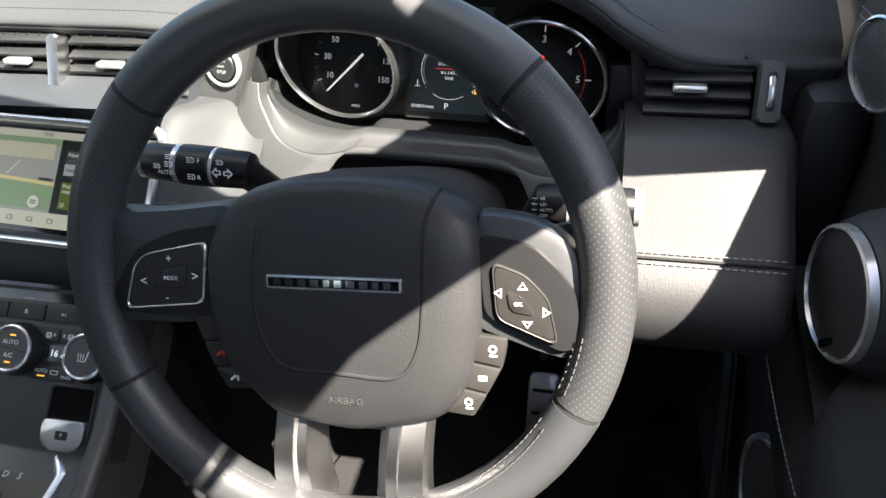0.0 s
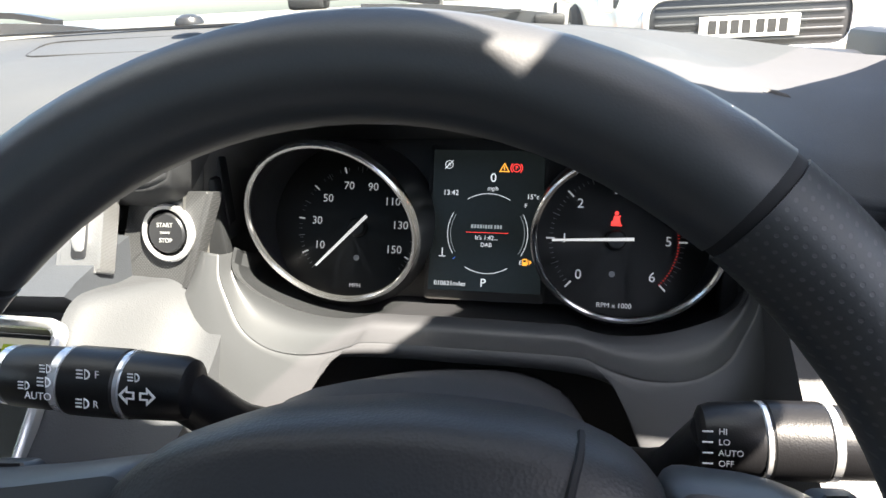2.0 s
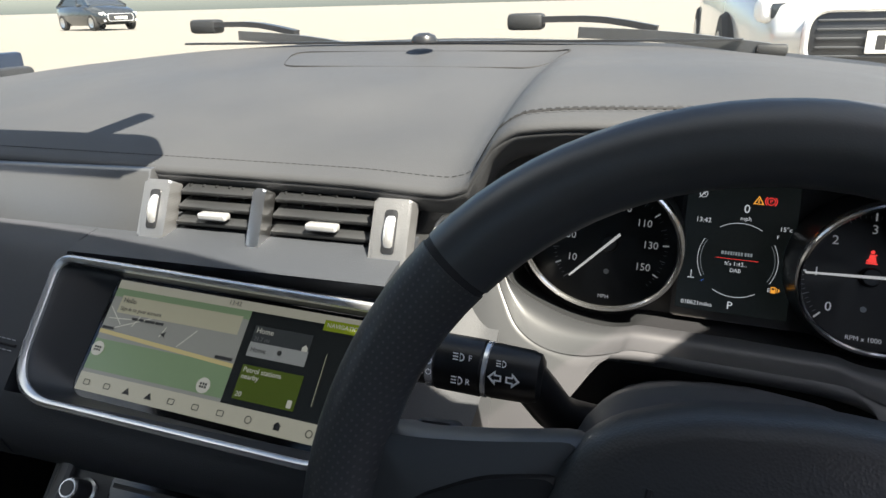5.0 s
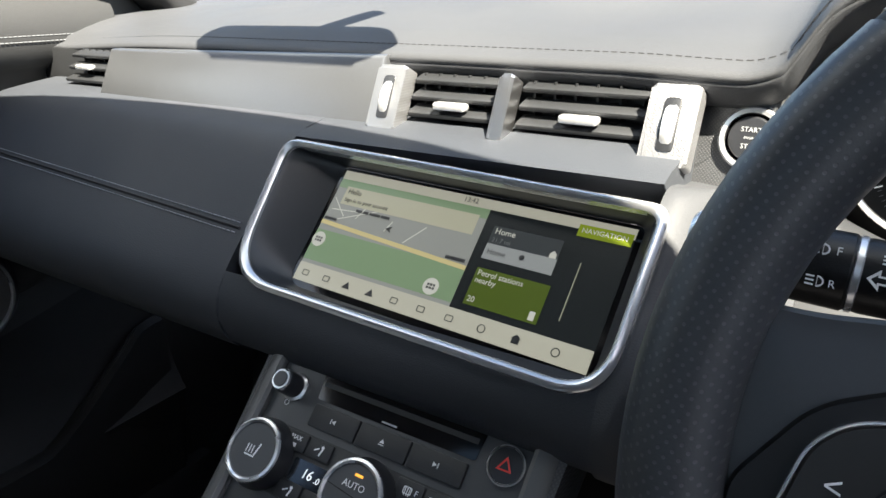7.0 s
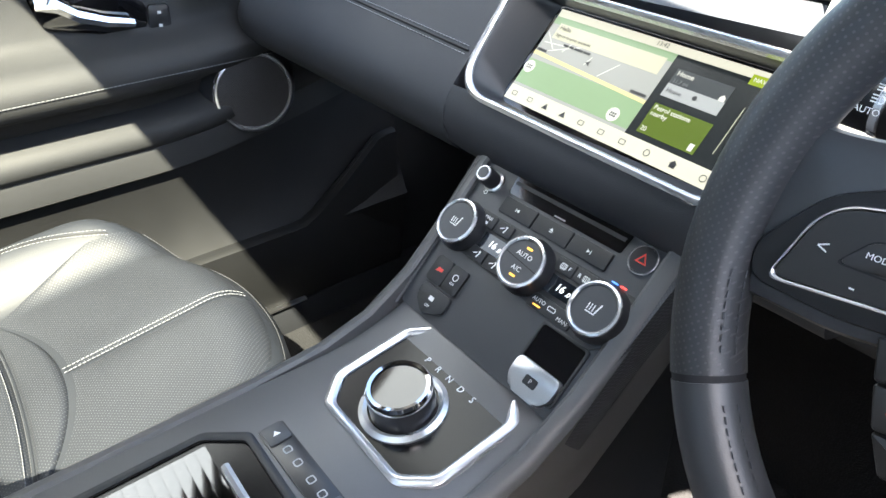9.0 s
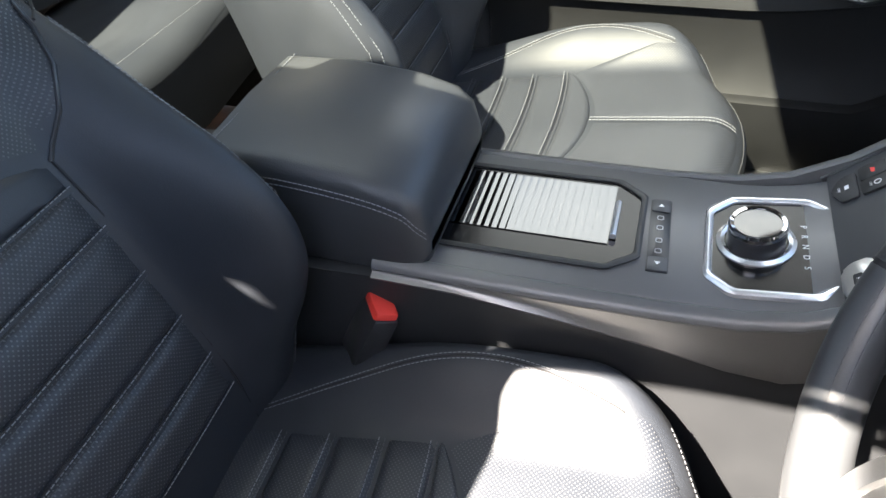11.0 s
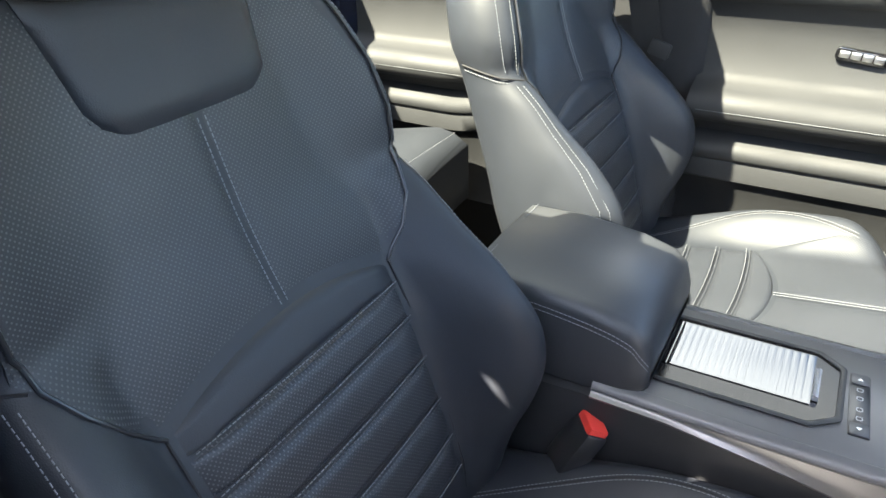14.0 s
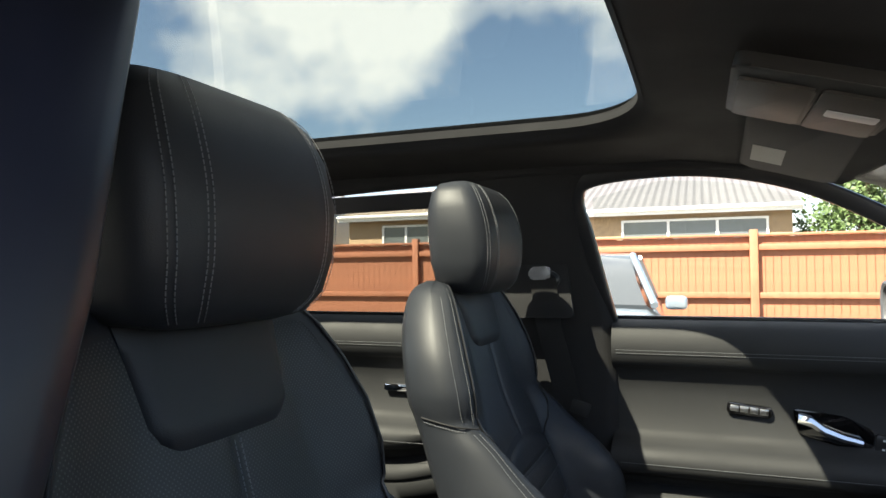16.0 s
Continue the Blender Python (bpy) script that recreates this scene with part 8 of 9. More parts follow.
pdoor = car_door(-1, -0.112, 0.80, "front_door", "passenger door with black leather trim, sunlit patches")
ddoor = car_door(1, -0.112, 0.80, "front_door", "driver's door with its window lowered, black leather trim")
for s, own in ((-1, pdoor), (1, ddoor)):
    b = 0.0 if s < 0 else 0.042
    top = [(s * 0.716, -0.118 - b, 1.226), (s * 0.690, -0.135 - b, 1.30), (s * 0.655, -0.160 - b, 1.42), (s * 0.636, -0.178 - b, 1.50), (s * 0.622, -0.145 - b, 1.541), (s * 0.614, 0.0, 1.555), (s * 0.616, 0.14, 1.545), (s * 0.626, 0.28, 1.508), (s * 0.646, 0.43, 1.432), (s * 0.676, 0.58, 1.335), (s * 0.706, 0.74, 1.230)]
    sail = [(0.545, 1.222), (0.735, 1.226), (0.66, 1.285), (0.58, 1.342), (0.456, 1.400), (0.488, 1.318)]
    part("sail_panel", loft_bm([[(s * (0.722 + o - 0.14 * (z - 1.222) / 0.3), y, z) for y, z in sail] for o in (0.0, 0.012)]), PLASTIC, own, "black triangular mirror panel", sharp=50)
    part("window_frame", sweep_bm(smooth_path(top, 60), round_poly(rect(0.036, 0.030), 0.010, 3), (s, 0, 0.25)), PLASTIC_FINE, own)
# added plate; its outline is shaped to cast the shadow on wheel and knee pad
shade_outline = [(0.470, 1.345), (0.580, 1.300), (0.640, 1.290), (0.560, 1.352), (0.430, 1.430), (0.280, 1.506), (0.140, 1.543), (0.060, 1.556), (0.141, 1.533), (0.223, 1.474), (0.275, 1.434), (0.328, 1.388), (0.400, 1.360)]
part("frame_flange", loft_bm([[(x, y, z) for y, z in shade_outline] for x in (0.640, 0.652)]), PLASTIC, ddoor, "black plate added along the window frame to shape the sun's shadow", sharp=50)
ddoor.matrix_basis = T(0.05, 0, 0) @ ddoor.matrix_basis
rdoor = car_door(-1, -0.98, -0.395, "rear_door", "rear door with black leather trim seen behind the seats", False)
rdoor_r = car_door(1, -0.98, -0.395, "rear_door", "rear door on the driver's side with black trim", False)


def speaker(parent_m, r, name, label, group):
    sp = thing(name, parent_m.translation, label, "speaker", group)
    part("grille", lathe_bm([(r * 0.93, 0.0), (r * 0.92, 0.004), (r * 0.6, 0.0065), (0, 0.008)], parent_m, 56), GRILLE, sp)
    part("trim_ring", lathe_bm([(r * 0.925, 0.002), (r * 0.95, 0.007), (r, 0.006), (r * 1.02, 0.0)], parent_m, 56), CHROME, sp, "polished trim ring")
    return sp


PSP = basis((-0.668, 0.520, 0.863), (0.10, 1, 0), (0.0, 0, 1))
part("pod", lathe_bm([(0.080, -0.030), (0.072, -0.010), (0.064, 0.0), (0.05, 0.0)], PSP, 48), LEATHER, speaker(PSP, 0.062, "door_speaker", "round door speaker with a fine mesh grille and chrome ring", "door speakers"), "moulded door trim round the grille")
speaker(basis((-0.686, 0.500, 1.066), (0.10, 1, 0), (0, 0, 1)), 0.056, "midrange_speaker", "round mesh speaker grille with a chrome ring on the door", "midrange speakers")
DSP = basis((0.727, 0.538, 1.008), (0.10, -1, 0), (0.0, 0.0, 1))
speaker(DSP, 0.053, "midrange_speaker", "round mesh speaker grille with a chrome ring on the door", "midrange speakers")
speaker(basis((0.746, 0.560, 0.70), (0.10, -1, 0), (0.0, 0, 1)), 0.074, "door_speaker", "round door speaker with a fine mesh grille and chrome ring", "door speakers")
speaker(basis((0.742, 0.640, 1.150), (0.30, -1, 0), (0, 0.2, 1)), 0.034, "tweeter", "small dark tweeter grille in the door's front corner", "tweeters")
part("pod", lathe_bm([(0.070, -0.055), (0.064, -0.020), (0.0555, -0.001), (0.045, 0.0)], DSP, 48), LEATHER_DASH, bpy.data.objects["midrange_speaker.001"], "moulded door trim round the grille")
part("badge_bar", box_bm((0.022, 0.006, 0.001), DSP @ T(0.014, -0.038, 0.0065) @ Matrix.Rotation(0.9, 4, "Z")), GLOSS_BLACK, bpy.data.objects["midrange_speaker.001"])

# memory keys, door pull and lock keys on the passenger door
mk = thing("seat_memory_switch", (-0.706, 0.16, 1.04), "strip of small chrome seat-memory keys on the door", "switch strip")
MKM = basis((-0.712, 0.170, 1.040), (0, 1, -0.10), (0, 0.10, 1))
part("bezel", prism_bm(round_poly(rect(0.088, 0.024), 0.008), 0.006, MKM, 0.002), GLOSS_BLACK, mk)
for i in range(4):
    part("key", box_bm((0.0175, 0.013, 0.005), MKM @ T(-0.029 + 0.0193 * i, 0, 0.007), 0.0015), ALU, mk)
DHM = basis((-0.712, 0.315, 1.012), (0, 1, -0.12), (0, 0.12, 1))
dh = part("door_handle", prism_bm(round_poly([(-0.065, 0.030), (-0.050, -0.022), (0.030, -0.034), (0.085, -0.030), (0.085, 0.010), (0.030, 0.030)][::-1], 0.010), 0.004, DHM, 0.002), GLOSS_BLACK, pdoor, "black handle recess")
part("lever", loft_bm([[DHM @ Vector((x, y + a, 0.008 + b)) for a, b in ((-0.009 * k, 0), (-0.009 * k, 0.008), (0, 0.012), (0.009 * k, 0.008), (0.009 * k, 0))] for x, y, k in ((-0.055, 0.012, 1.0), (-0.03, 0.008, 1.0), (-0.005, -0.006, 0.9), (0.03, -0.014, 0.75), (0.065, -0.017, 0.6))]), CHROME_BRIGHT, dh, "bright chrome lever")
lk = thing("lock_switch", (-0.70, 0.41, 0.985), "black central locking keys on the door", "switch")
LKM = basis((-0.712, 0.415, 0.985), (0, 1, -0.1), (0, 0.1, 1))
part("body", prism_bm(round_poly(rect(0.030, 0.040), 0.006), 0.006, LKM, 0.002), PLASTIC_FINE, lk)
for dy in (-0.009, 0.009):
    part("mark", box_bm((0.005, 0.004, 0.0003), LKM @ T(0, dy, 0.0062)), WHITE_PRINT, lk)
# rear door handle, pulled down to a small chrome lever
part("door_handle", box_bm((0.012, 0.075, 0.020), T(-0.706, -0.655, 1.045), 0.005), CHROME_BRIGHT, rdoor, "chrome lever")

# window frames and glass
for s, nm in ((-1, "window_2"),):
    w = thing(nm, (s * 0.72, 0.25, 1.22), "clear front door window", "window", kind="structure")
    if s < 0:
        g = []
        for i in range(12):
            y = -0.14 + 0.80 * i / 11
            zt = max(1.24, lerp_table(y, [(-0.14, 1.50), (0.0, 1.530), (0.14, 1.518), (0.28, 1.480), (0.43, 1.408), (0.58, 1.316), (0.70, 1.245)])[0])
            g.append([(s * (0.737 - 0.125 * ((1.225 + (zt - 1.225) * j / 5) - 1.225) / 0.305), y, 1.225 + (zt - 1.225) * j / 5) for j in range(6)])
        part("pane", sheet_bm(g, 0.003, (s, 0, 0)), GLASS_CLEAR, w)
for s, nm in ((-1, "window_4"), (1, "window_5")):
    w = thing(nm, (s * 0.72, -0.75, 1.22), "rear door window with black frame", "window", kind="structure")
    g = [[(s * (0.737 - 0.125 * (z - 1.225) / 0.305), -1.16 + 0.75 * i / 6, z) for z in (1.225, 1.33, 1.43, 1.53)] for i in range(7)]
    part("pane", sheet_bm(g, 0.003, (s, 0, 0)), GLASS_SIDE, w)
    part("window_frame", sweep_bm([(s * 0.61, -0.42, 1.515), (s * 0.61, -0.8, 1.510), (s * 0.62, -1.2, 1.48)], rect(0.04, 0.03), (s, 0, 0.2)), PLASTIC_FINE, w)

# door mirror on the passenger side
dm = thing("door_mirror", (-0.84, 0.52, 1.20), "dark door mirror with a satin silver edge", "door mirror")
m = basis((-0.900, 0.490, 1.252), (1, 0, 0), (0, 0, 1))
part("shell", prism_bm(round_poly(rect(0.21, 0.120), 0.045, 6), 0.09, m @ Matrix.Rotation(math.pi, 4, "X"), 0.03, 4), PAINT, dm)
part("bezel", ring_bm(round_poly(rect(0.206, 0.116), 0.043, 6), round_poly(rect(0.176, 0.090), 0.034, 6), 0.010, m, 0.004), PLASTIC_GREY, dm, "satin grey mirror edge")
part("glass", prism_bm(round_poly(rect(0.178, 0.092), 0.034, 6), 0.002, m @ T(0, 0, 0.001)), bpy.data.materials["mirror_silver"], dm)
part("arm", sweep_bm([(-0.755, 0.545, 1.215), (-0.850, 0.530, 1.225)], circle(0.022, 10)), PLASTIC, dm)

# ---- rear seat ----
rs = thing("rear_bench", (0, -0.85, 0.42), "dark leather rear bench seat with pale piping", "car seat")
grid = [[(-0.62 + 1.24 * i / 30, -1.10 + 0.50 * j / 12, 0.70 + 0.10 * (j / 12) - 0.05 * max(0, (j / 12 - 0.8) / 0.2) ** 2 + 0.012 * math.cos(i / 30 * 4 * math.pi)) for j in range(13)] for i in range(31)]
part("cushion", sheet_bm(grid, 0.14, (0, 0, -1)), LEATHER, rs, sharp=70)
grid = [[(-0.62 + 1.24 * i / 30, -1.06 - 0.22 * j / 12, 0.74 + 0.52 * j / 12) for j in range(13)] for i in range(31)]
part("backrest", sheet_bm([[(x, y + 0.02 * math.cos((x / 0.62) * 2 * math.pi), z) for x, y, z in r] for r in grid], 0.12, (0, -1, -0.3)), LEATHER, rs, sharp=70)
stitches([(-0.60 + 1.2 * i / 60, -0.625, 0.797) for i in range(61)], rs)
for x in (-0.38, 0.38):
    part("headrest", box_bm((0.26, 0.09, 0.15), T(x, -1.30, 1.30), 0.035, 4), LEATHER, rs)

# ---- pedals ----
for x, w, h, nm, lab in ((0.50, 0.050, 0.17, "accelerator_pedal", "ribbed metal accelerator pedal"), (0.37, 0.095, 0.055, "brake_pedal", "ribbed metal brake pedal")):
    p = thing(nm, (x, 0.80, 0.45), lab, "pedal", "pedals")
    m = basis((x, 0.80 if w < 0.06 else 0.76, 0.50 if w < 0.06 else 0.60), (1, 0, 0), (0, 0.45, 0.9))
    part("pad", prism_bm(round_poly(rect(w, h), 0.015), 0.010, m, 0.003), ALU, p)
    for i in range(4):
        part("rib", box_bm((w * 0.72, 0.005, 0.003), m @ T(0, -h * 0.33 + h * 0.22 * i, 0.0115), 0.001), PLASTIC, p)
    part("arm", sweep_bm([(x, 0.82, 0.62), (x, 0.90, 0.75)], circle(0.010, 8), (1, 0, 0)), PLASTIC_FINE, p)
mt = thing("floor_mat", (0.37, 0.55, 0.36), "black carpet floor mat with a pale edge", "floor mat", "floor mats")
part("carpet", prism_bm(round_poly(rect(0.46, 0.50, 0.38, 0.55), 0.04), 0.010, T(0, 0, 0.361), 0.004), CARPET, mt)
copy_thing(mt, T(-0.37, 0.55, 0.36))

# ---- outside ----
ASPHALT = mat("pale_dusty_asphalt", (0.150, 0.142, 0.126), 0.9, 0, 0.6, 0.02, 0.22)
GRAVEL = mat("pink_beige_gravel", (0.26, 0.215, 0.165), 0.95, 0, 0.9, 0.03, 0.45)
FENCE_WOOD = mat("orange_stained_timber", (0.285, 0.108, 0.054), 0.7, 0, 0.4, 0.006, 0.22)
BRICK = mat("yellow_brick", (0.38, 0.27, 0.16), 0.9, 0, 0.4, 0.02, 0.25)
ROOF_SHEET = mat("grey_corrugated_sheet", (0.064, 0.066, 0.071), 0.8, 0, 0.3, 0.02, 0.18)
ROOF_BROWN = mat("brown_tile", (0.24, 0.205, 0.165), 0.85, 0, 0.4, 0.02, 0.3)
WHITE_TRIM = mat("white_upvc", (0.80, 0.80, 0.78), 0.4, 0, 0, 0.01, 0.05)
WINDOW_DARK = mat("window_glass_far", (0.10, 0.115, 0.12), 0.06, 0, 0, 0.01, 0.1, spec=0.8)
LEAF = mat("foliage", (0.055, 0.095, 0.026), 0.6, 0, 0.3, 0.03, 0.5)
BARK = mat("bark", (0.12, 0.09, 0.06), 0.95, 0, 0.8, 0.02, 0.3)
SILVER_PAINT = mat("silver_blue_car_paint", (0.30, 0.36, 0.42), 0.22, 0.55, 0, 0.002, 0.04, coat=0.8)
WHITE_PAINT = mat("pale_silver_car_paint", (0.60, 0.60, 0.59), 0.24, 0.35, 0, 0.002, 0.04, coat=0.8)
DARK_PAINT = mat("dark_car_paint", (0.03, 0.035, 0.04), 0.22, 0.3, 0, 0.002, 0.04, coat=0.8)
CAR_GLASS = mat("car_window_glass", (0.03, 0.035, 0.04), 0.04, 0, 0, 0.01, 0.05, spec=0.6, coat=0.2)
RUBBER = mat("tyre_rubber", (0.02, 0.02, 0.02), 0.85, 0, 0.3, 0.006, 0.2)

# ground: one sheet to the horizon, rising gently ahead of the car
def ground_z(x, y):
    t = max(0.0, min(1.0, (y - 1.6) / 2.2))
    return 0.55 * t * t * (3 - 2 * t)


gx = [-900, -300, -100, -40, -20, -12, -9, -7, -5, -4, -3, -2, -1, 0, 1, 2, 3, 4, 6, 9, 14, 25, 60, 300, 900]
gy = [-900, -300, -80, -30, -14, -8, -5, -3, -1, 0, 1, 2, 2.3, 2.6, 3, 3.5, 4, 4.5, 5, 6, 7, 9, 12, 18, 30, 60, 200, 900]
g = [[(x, y, ground_z(x, y)) for y in gy] for x in gx]
bm = bmesh.new()
vs = [[bm.verts.new(p) for p in r] for r in g]
for i in range(len(gx) - 1):
    for j in range(len(gy) - 1):
        bm.faces.new((vs[i][j], vs[i + 1][j], vs[i + 1][j + 1], vs[i][j + 1]))
structure(part("ground", bm, ASPHALT), "pale dusty car park surface", "ground")
bm = bmesh.new()
rr = random.Random(4)
gv, gf = [], []
for i in range(5200):
    x, y = rr.uniform(0.2, 4.5), rr.uniform(4.2, 9.5)
    r = rr.uniform(0.015, 0.045)
    z = ground_z(x, y)
    b = len(gv)
    a = rr.uniform(0, 6.28)
    for k in range(5):
        gv.append((x + r * math.cos(a + k * 1.257) * rr.uniform(0.7, 1.2), y + r * math.sin(a + k * 1.257) * rr.uniform(0.7, 1.2), z))
    gv.append((x, y, z + r * rr.uniform(0.5, 0.9)))
    gf += [(b + k, b + (k + 1) % 5, b + 5) for k in range(5)]
structure(tagged(mesh_ob("gravel", gv, gf, GRAVEL, smooth=False), kind="stuff"), "pink and beige gravel bed beyond the windscreen", "gravel")["kind"] = "stuff"

# timber fence along the passenger side
FX, FTOP = -8.70, 1.76
fence = thing("fence", (FX, -1.0, 0), "orange-stained close-board timber fence with posts and rails", "fence", kind="structure")
POSTS = [0.70 + 2.38 * i for i in range(-7, 3)]
post_bm = box_bm((0.10, 0.10, 1.86), T(0, 0, 0.90), 0.008)
post = part("post", post_bm, FENCE_WOOD, fence)
post.matrix_basis = Matrix.Translation((FX + 1e-4, POSTS[0], 0))
for y in POSTS[1:]:
    o = new("post", post.data)
    hold(o, fence)
    o.matrix_basis = Matrix.Translation((FX, y, 0))
rail = part("rail", box_bm((0.05, 2.28, 0.075), T(0, 0, 0), 0.006), FENCE_WOOD, fence)
rail.matrix_basis = Matrix.Translation((FX, POSTS[0] + 1.19, 0.35))
for y in POSTS[:-1]:
    for z in (0.35, 0.98, 1.60):
        if y == POSTS[0] and z == 0.35:
            continue
        o = new("rail", rail.data)
        hold(o, fence)
        o.matrix_basis = Matrix.Translation((FX, y + 1.19, z))
cap = part("capping", box_bm((0.09, 2.37, 0.035), T(0, 0, 0), 0.008), FENCE_WOOD, fence)
cap.matrix_basis = Matrix.Translation((FX - 0.02, POSTS[0] + 1.19, FTOP))
for y in POSTS[1:-1]:
    o = new("capping", cap.data)
    hold(o, fence)
    o.matrix_basis = Matrix.Translation((FX - 0.02, y + 1.19, FTOP))
board = part("board", prism_bm([(-0.052, 0), (0.052, 0), (0.052, 0.009), (-0.052, 0.018)], 1.72, Matrix(((0, -1, 0, 0), (1, 0, 0, 0), (0, 0, 1, 0.02), (0, 0, 0, 1)))), FENCE_WOOD, fence)
board.matrix_basis = Matrix.Translation((FX - 0.035, -13.5, 0))
nb = 0
y = -13.5 + 0.094
while y < 5.4 and nb < 290:
    o = new("board", board.data)
    hold(o, fence)
    o.matrix_basis = Matrix.Translation((FX - 0.035, y, rr.uniform(-0.004, 0.004)))
    y += 0.094
    nb += 1


def bungalow(at, length, depth, eave, ridge, roof_mat, wall_mat, name, label, openings, ridges=True):
    """A low house whose long side faces the car park: walls, roof, windows."""
    h = thing(name, at, label, "house")
    ax, ay, _ = at
    part("wall", box_bm((depth, length, eave), T(ax - depth / 2, ay, eave / 2), 0.01), wall_mat, h)
    bm = bmesh.new()
    n = int(length / 0.20) if ridges else 2
    for side in (0, 1):
        rows = []
        for i in range(n * 4 + 1):
            yy = ay - length / 2 - 0.2 + (length + 0.4) * i / (n * 4)
            dz = 0.040 * math.cos(i * math.pi / 2) if ridges else 0
            if side == 0:
                rows.append([(ax + 0.35, yy, eave + 0.02 + dz), (ax - depth / 2, yy, ridge + dz)])
            else:
                rows.append([(ax - depth / 2, yy, ridge + dz), (ax - depth - 0.35, yy, eave + 0.02 + dz)])
        sheet_bm(rows, 0.03, (0, 0, -1), bm)
    part("roof", bm, roof_mat, h, sharp=80)
    part("fascia", box_bm((0.03, length + 0.4, 0.16), T(ax + 0.34, ay, eave - 0.03), 0.004), WHITE_TRIM, h, "white fascia board")
    part("gutter", sweep_bm([(ax + 0.40, ay - length / 2 - 0.2, eave + 0.03), (ax + 0.40, ay + length / 2 + 0.2, eave + 0.03)], circle(0.05, 8)), WHITE_TRIM, h)
    for y0, y1, z0, z1, panes in openings:
        w = part("window", ring_bm(rect(y1 - y0, z1 - z0), rect(y1 - y0 - 0.12, z1 - z0 - 0.12), 0.05, basis((ax + 0.01, (y0 + y1) / 2, (z0 + z1) / 2), (0, 1, 0), (0, 0, 1))), WHITE_TRIM, h)
        for k in range(panes):
            ww = (y1 - y0) / panes
            part("pane", box_bm((0.02, ww - 0.07, z1 - z0 - 0.10), T(ax + 0.015, y0 + ww * (k + 0.5), (z0 + z1) / 2)), WINDOW_DARK, w)
            if k:
                part("mullion", box_bm((0.05, 0.07, z1 - z0 - 0.1), T(ax + 0.03, y0 + ww * k, (z0 + z1) / 2)), WHITE_TRIM, w)
    return h


bungalow((-18.0, -1.45, 0), 7.3, 9.0, 2.86, 4.35, ROOF_SHEET, BRICK, "bungalow", "low brick building with a pale corrugated roof and wide windows", [(-1.97, 1.66, 1.45, 2.64, 3), (-4.0, -3.1, 1.6, 2.5, 1)])
bungalow((-18.0, -7.95, 0), 4.9, 9.0, 2.98, 4.35, ROOF_BROWN, BRICK, "bungalow", "low brick building with a brown ribbed roof", [(-9.2, -7.6, 1.6, 2.74, 2)])
wh = thing("white_building", (-21.0, -17.0, 0), "plain white rendered building beyond the fence", "house")
part("wall", box_bm((5, 9, 4.2), T(-21.0, -17.3, 2.1), 0.02), WHITE_TRIM, wh)
part("roof", prism_bm([(-2.8, 3.0), (2.8, 3.0), (0, 4.6)], 6.4, Matrix(((1, 0, 0, -21.0), (0, 0, 1, -20.0), (0, 1, 0, 1.2), (0, 0, 0, 1)))), ROOF_BROWN, wh)


def tree(x, y, h, r, seed, name="tree"):
    t = thing(name, (x, y, ground_z(x, y)), "leafy green broadleaf tree beyond the fence", "tree", "trees")
    rr = random.Random(seed)
    z0 = ground_z(x, y)
    part("trunk", loft_bm([[(x + 0.16 * k * math.cos(a) * 1.2, y + 0.16 * k * math.sin(a) * 1.2, z0 + hh) for a in [i * math.pi / 4 for i in range(8)]] for k, hh in ((1.3, 0), (0.9, h * 0.2), (0.7, h * 0.45), (0.35, h * 0.75))]), BARK, t)
    for k in range(6):
        a = k * 1.05 + rr.uniform(-0.3, 0.3)
        part("limb", sweep_bm(smooth_path([(x, y, z0 + h * 0.35), (x + r * 0.4 * math.cos(a), y + r * 0.4 * math.sin(a), z0 + h * 0.55), (x + r * 0.8 * math.cos(a), y + r * 0.8 * math.sin(a), z0 + h * 0.75)], 6), circle(0.05, 6)), BARK, t)
    v, f = [], []
    clumps = [(x + r * rr.gauss(0, 0.42), y + r * rr.gauss(0, 0.42), z0 + h * rr.uniform(0.35, 0.98), r * rr.uniform(0.18, 0.38)) for _ in range(46)]
    for cx, cy, cz, cr in clumps:
        for _ in range(190):
            d = Vector((rr.gauss(0, 1), rr.gauss(0, 1), rr.gauss(0, 0.8)))
            d = d.normalized() * cr * rr.uniform(0.55, 1.05)
            c = Vector((cx, cy, cz)) + d
            s = rr.uniform(0.05, 0.11)
            a, b = Vector((rr.gauss(0, 1), rr.gauss(0, 1), rr.gauss(0, 1))).normalized(), Vector((rr.gauss(0, 1), rr.gauss(0, 1), rr.gauss(0, 1)))
            b = a.cross(b).normalized()
            k = len(v)
            v += [tuple(c - a * s), tuple(c + b * s * 0.5), tuple(c + a * s), tuple(c - b * s * 0.5)]
            f.append((k, k + 1, k + 2, k + 3))
    mesh_ob("crown", v, f, LEAF, t, smooth=False)
    return t


tree(-17.0, 5.6, 4.6, 2.3, 11)
tree(-20.0, 9.0, 6.2, 3.0, 12)
tree(-15.0, 8.4, 4.6, 2.2, 13)
tree(-21.5, 4.6, 4.6, 2.3, 14)


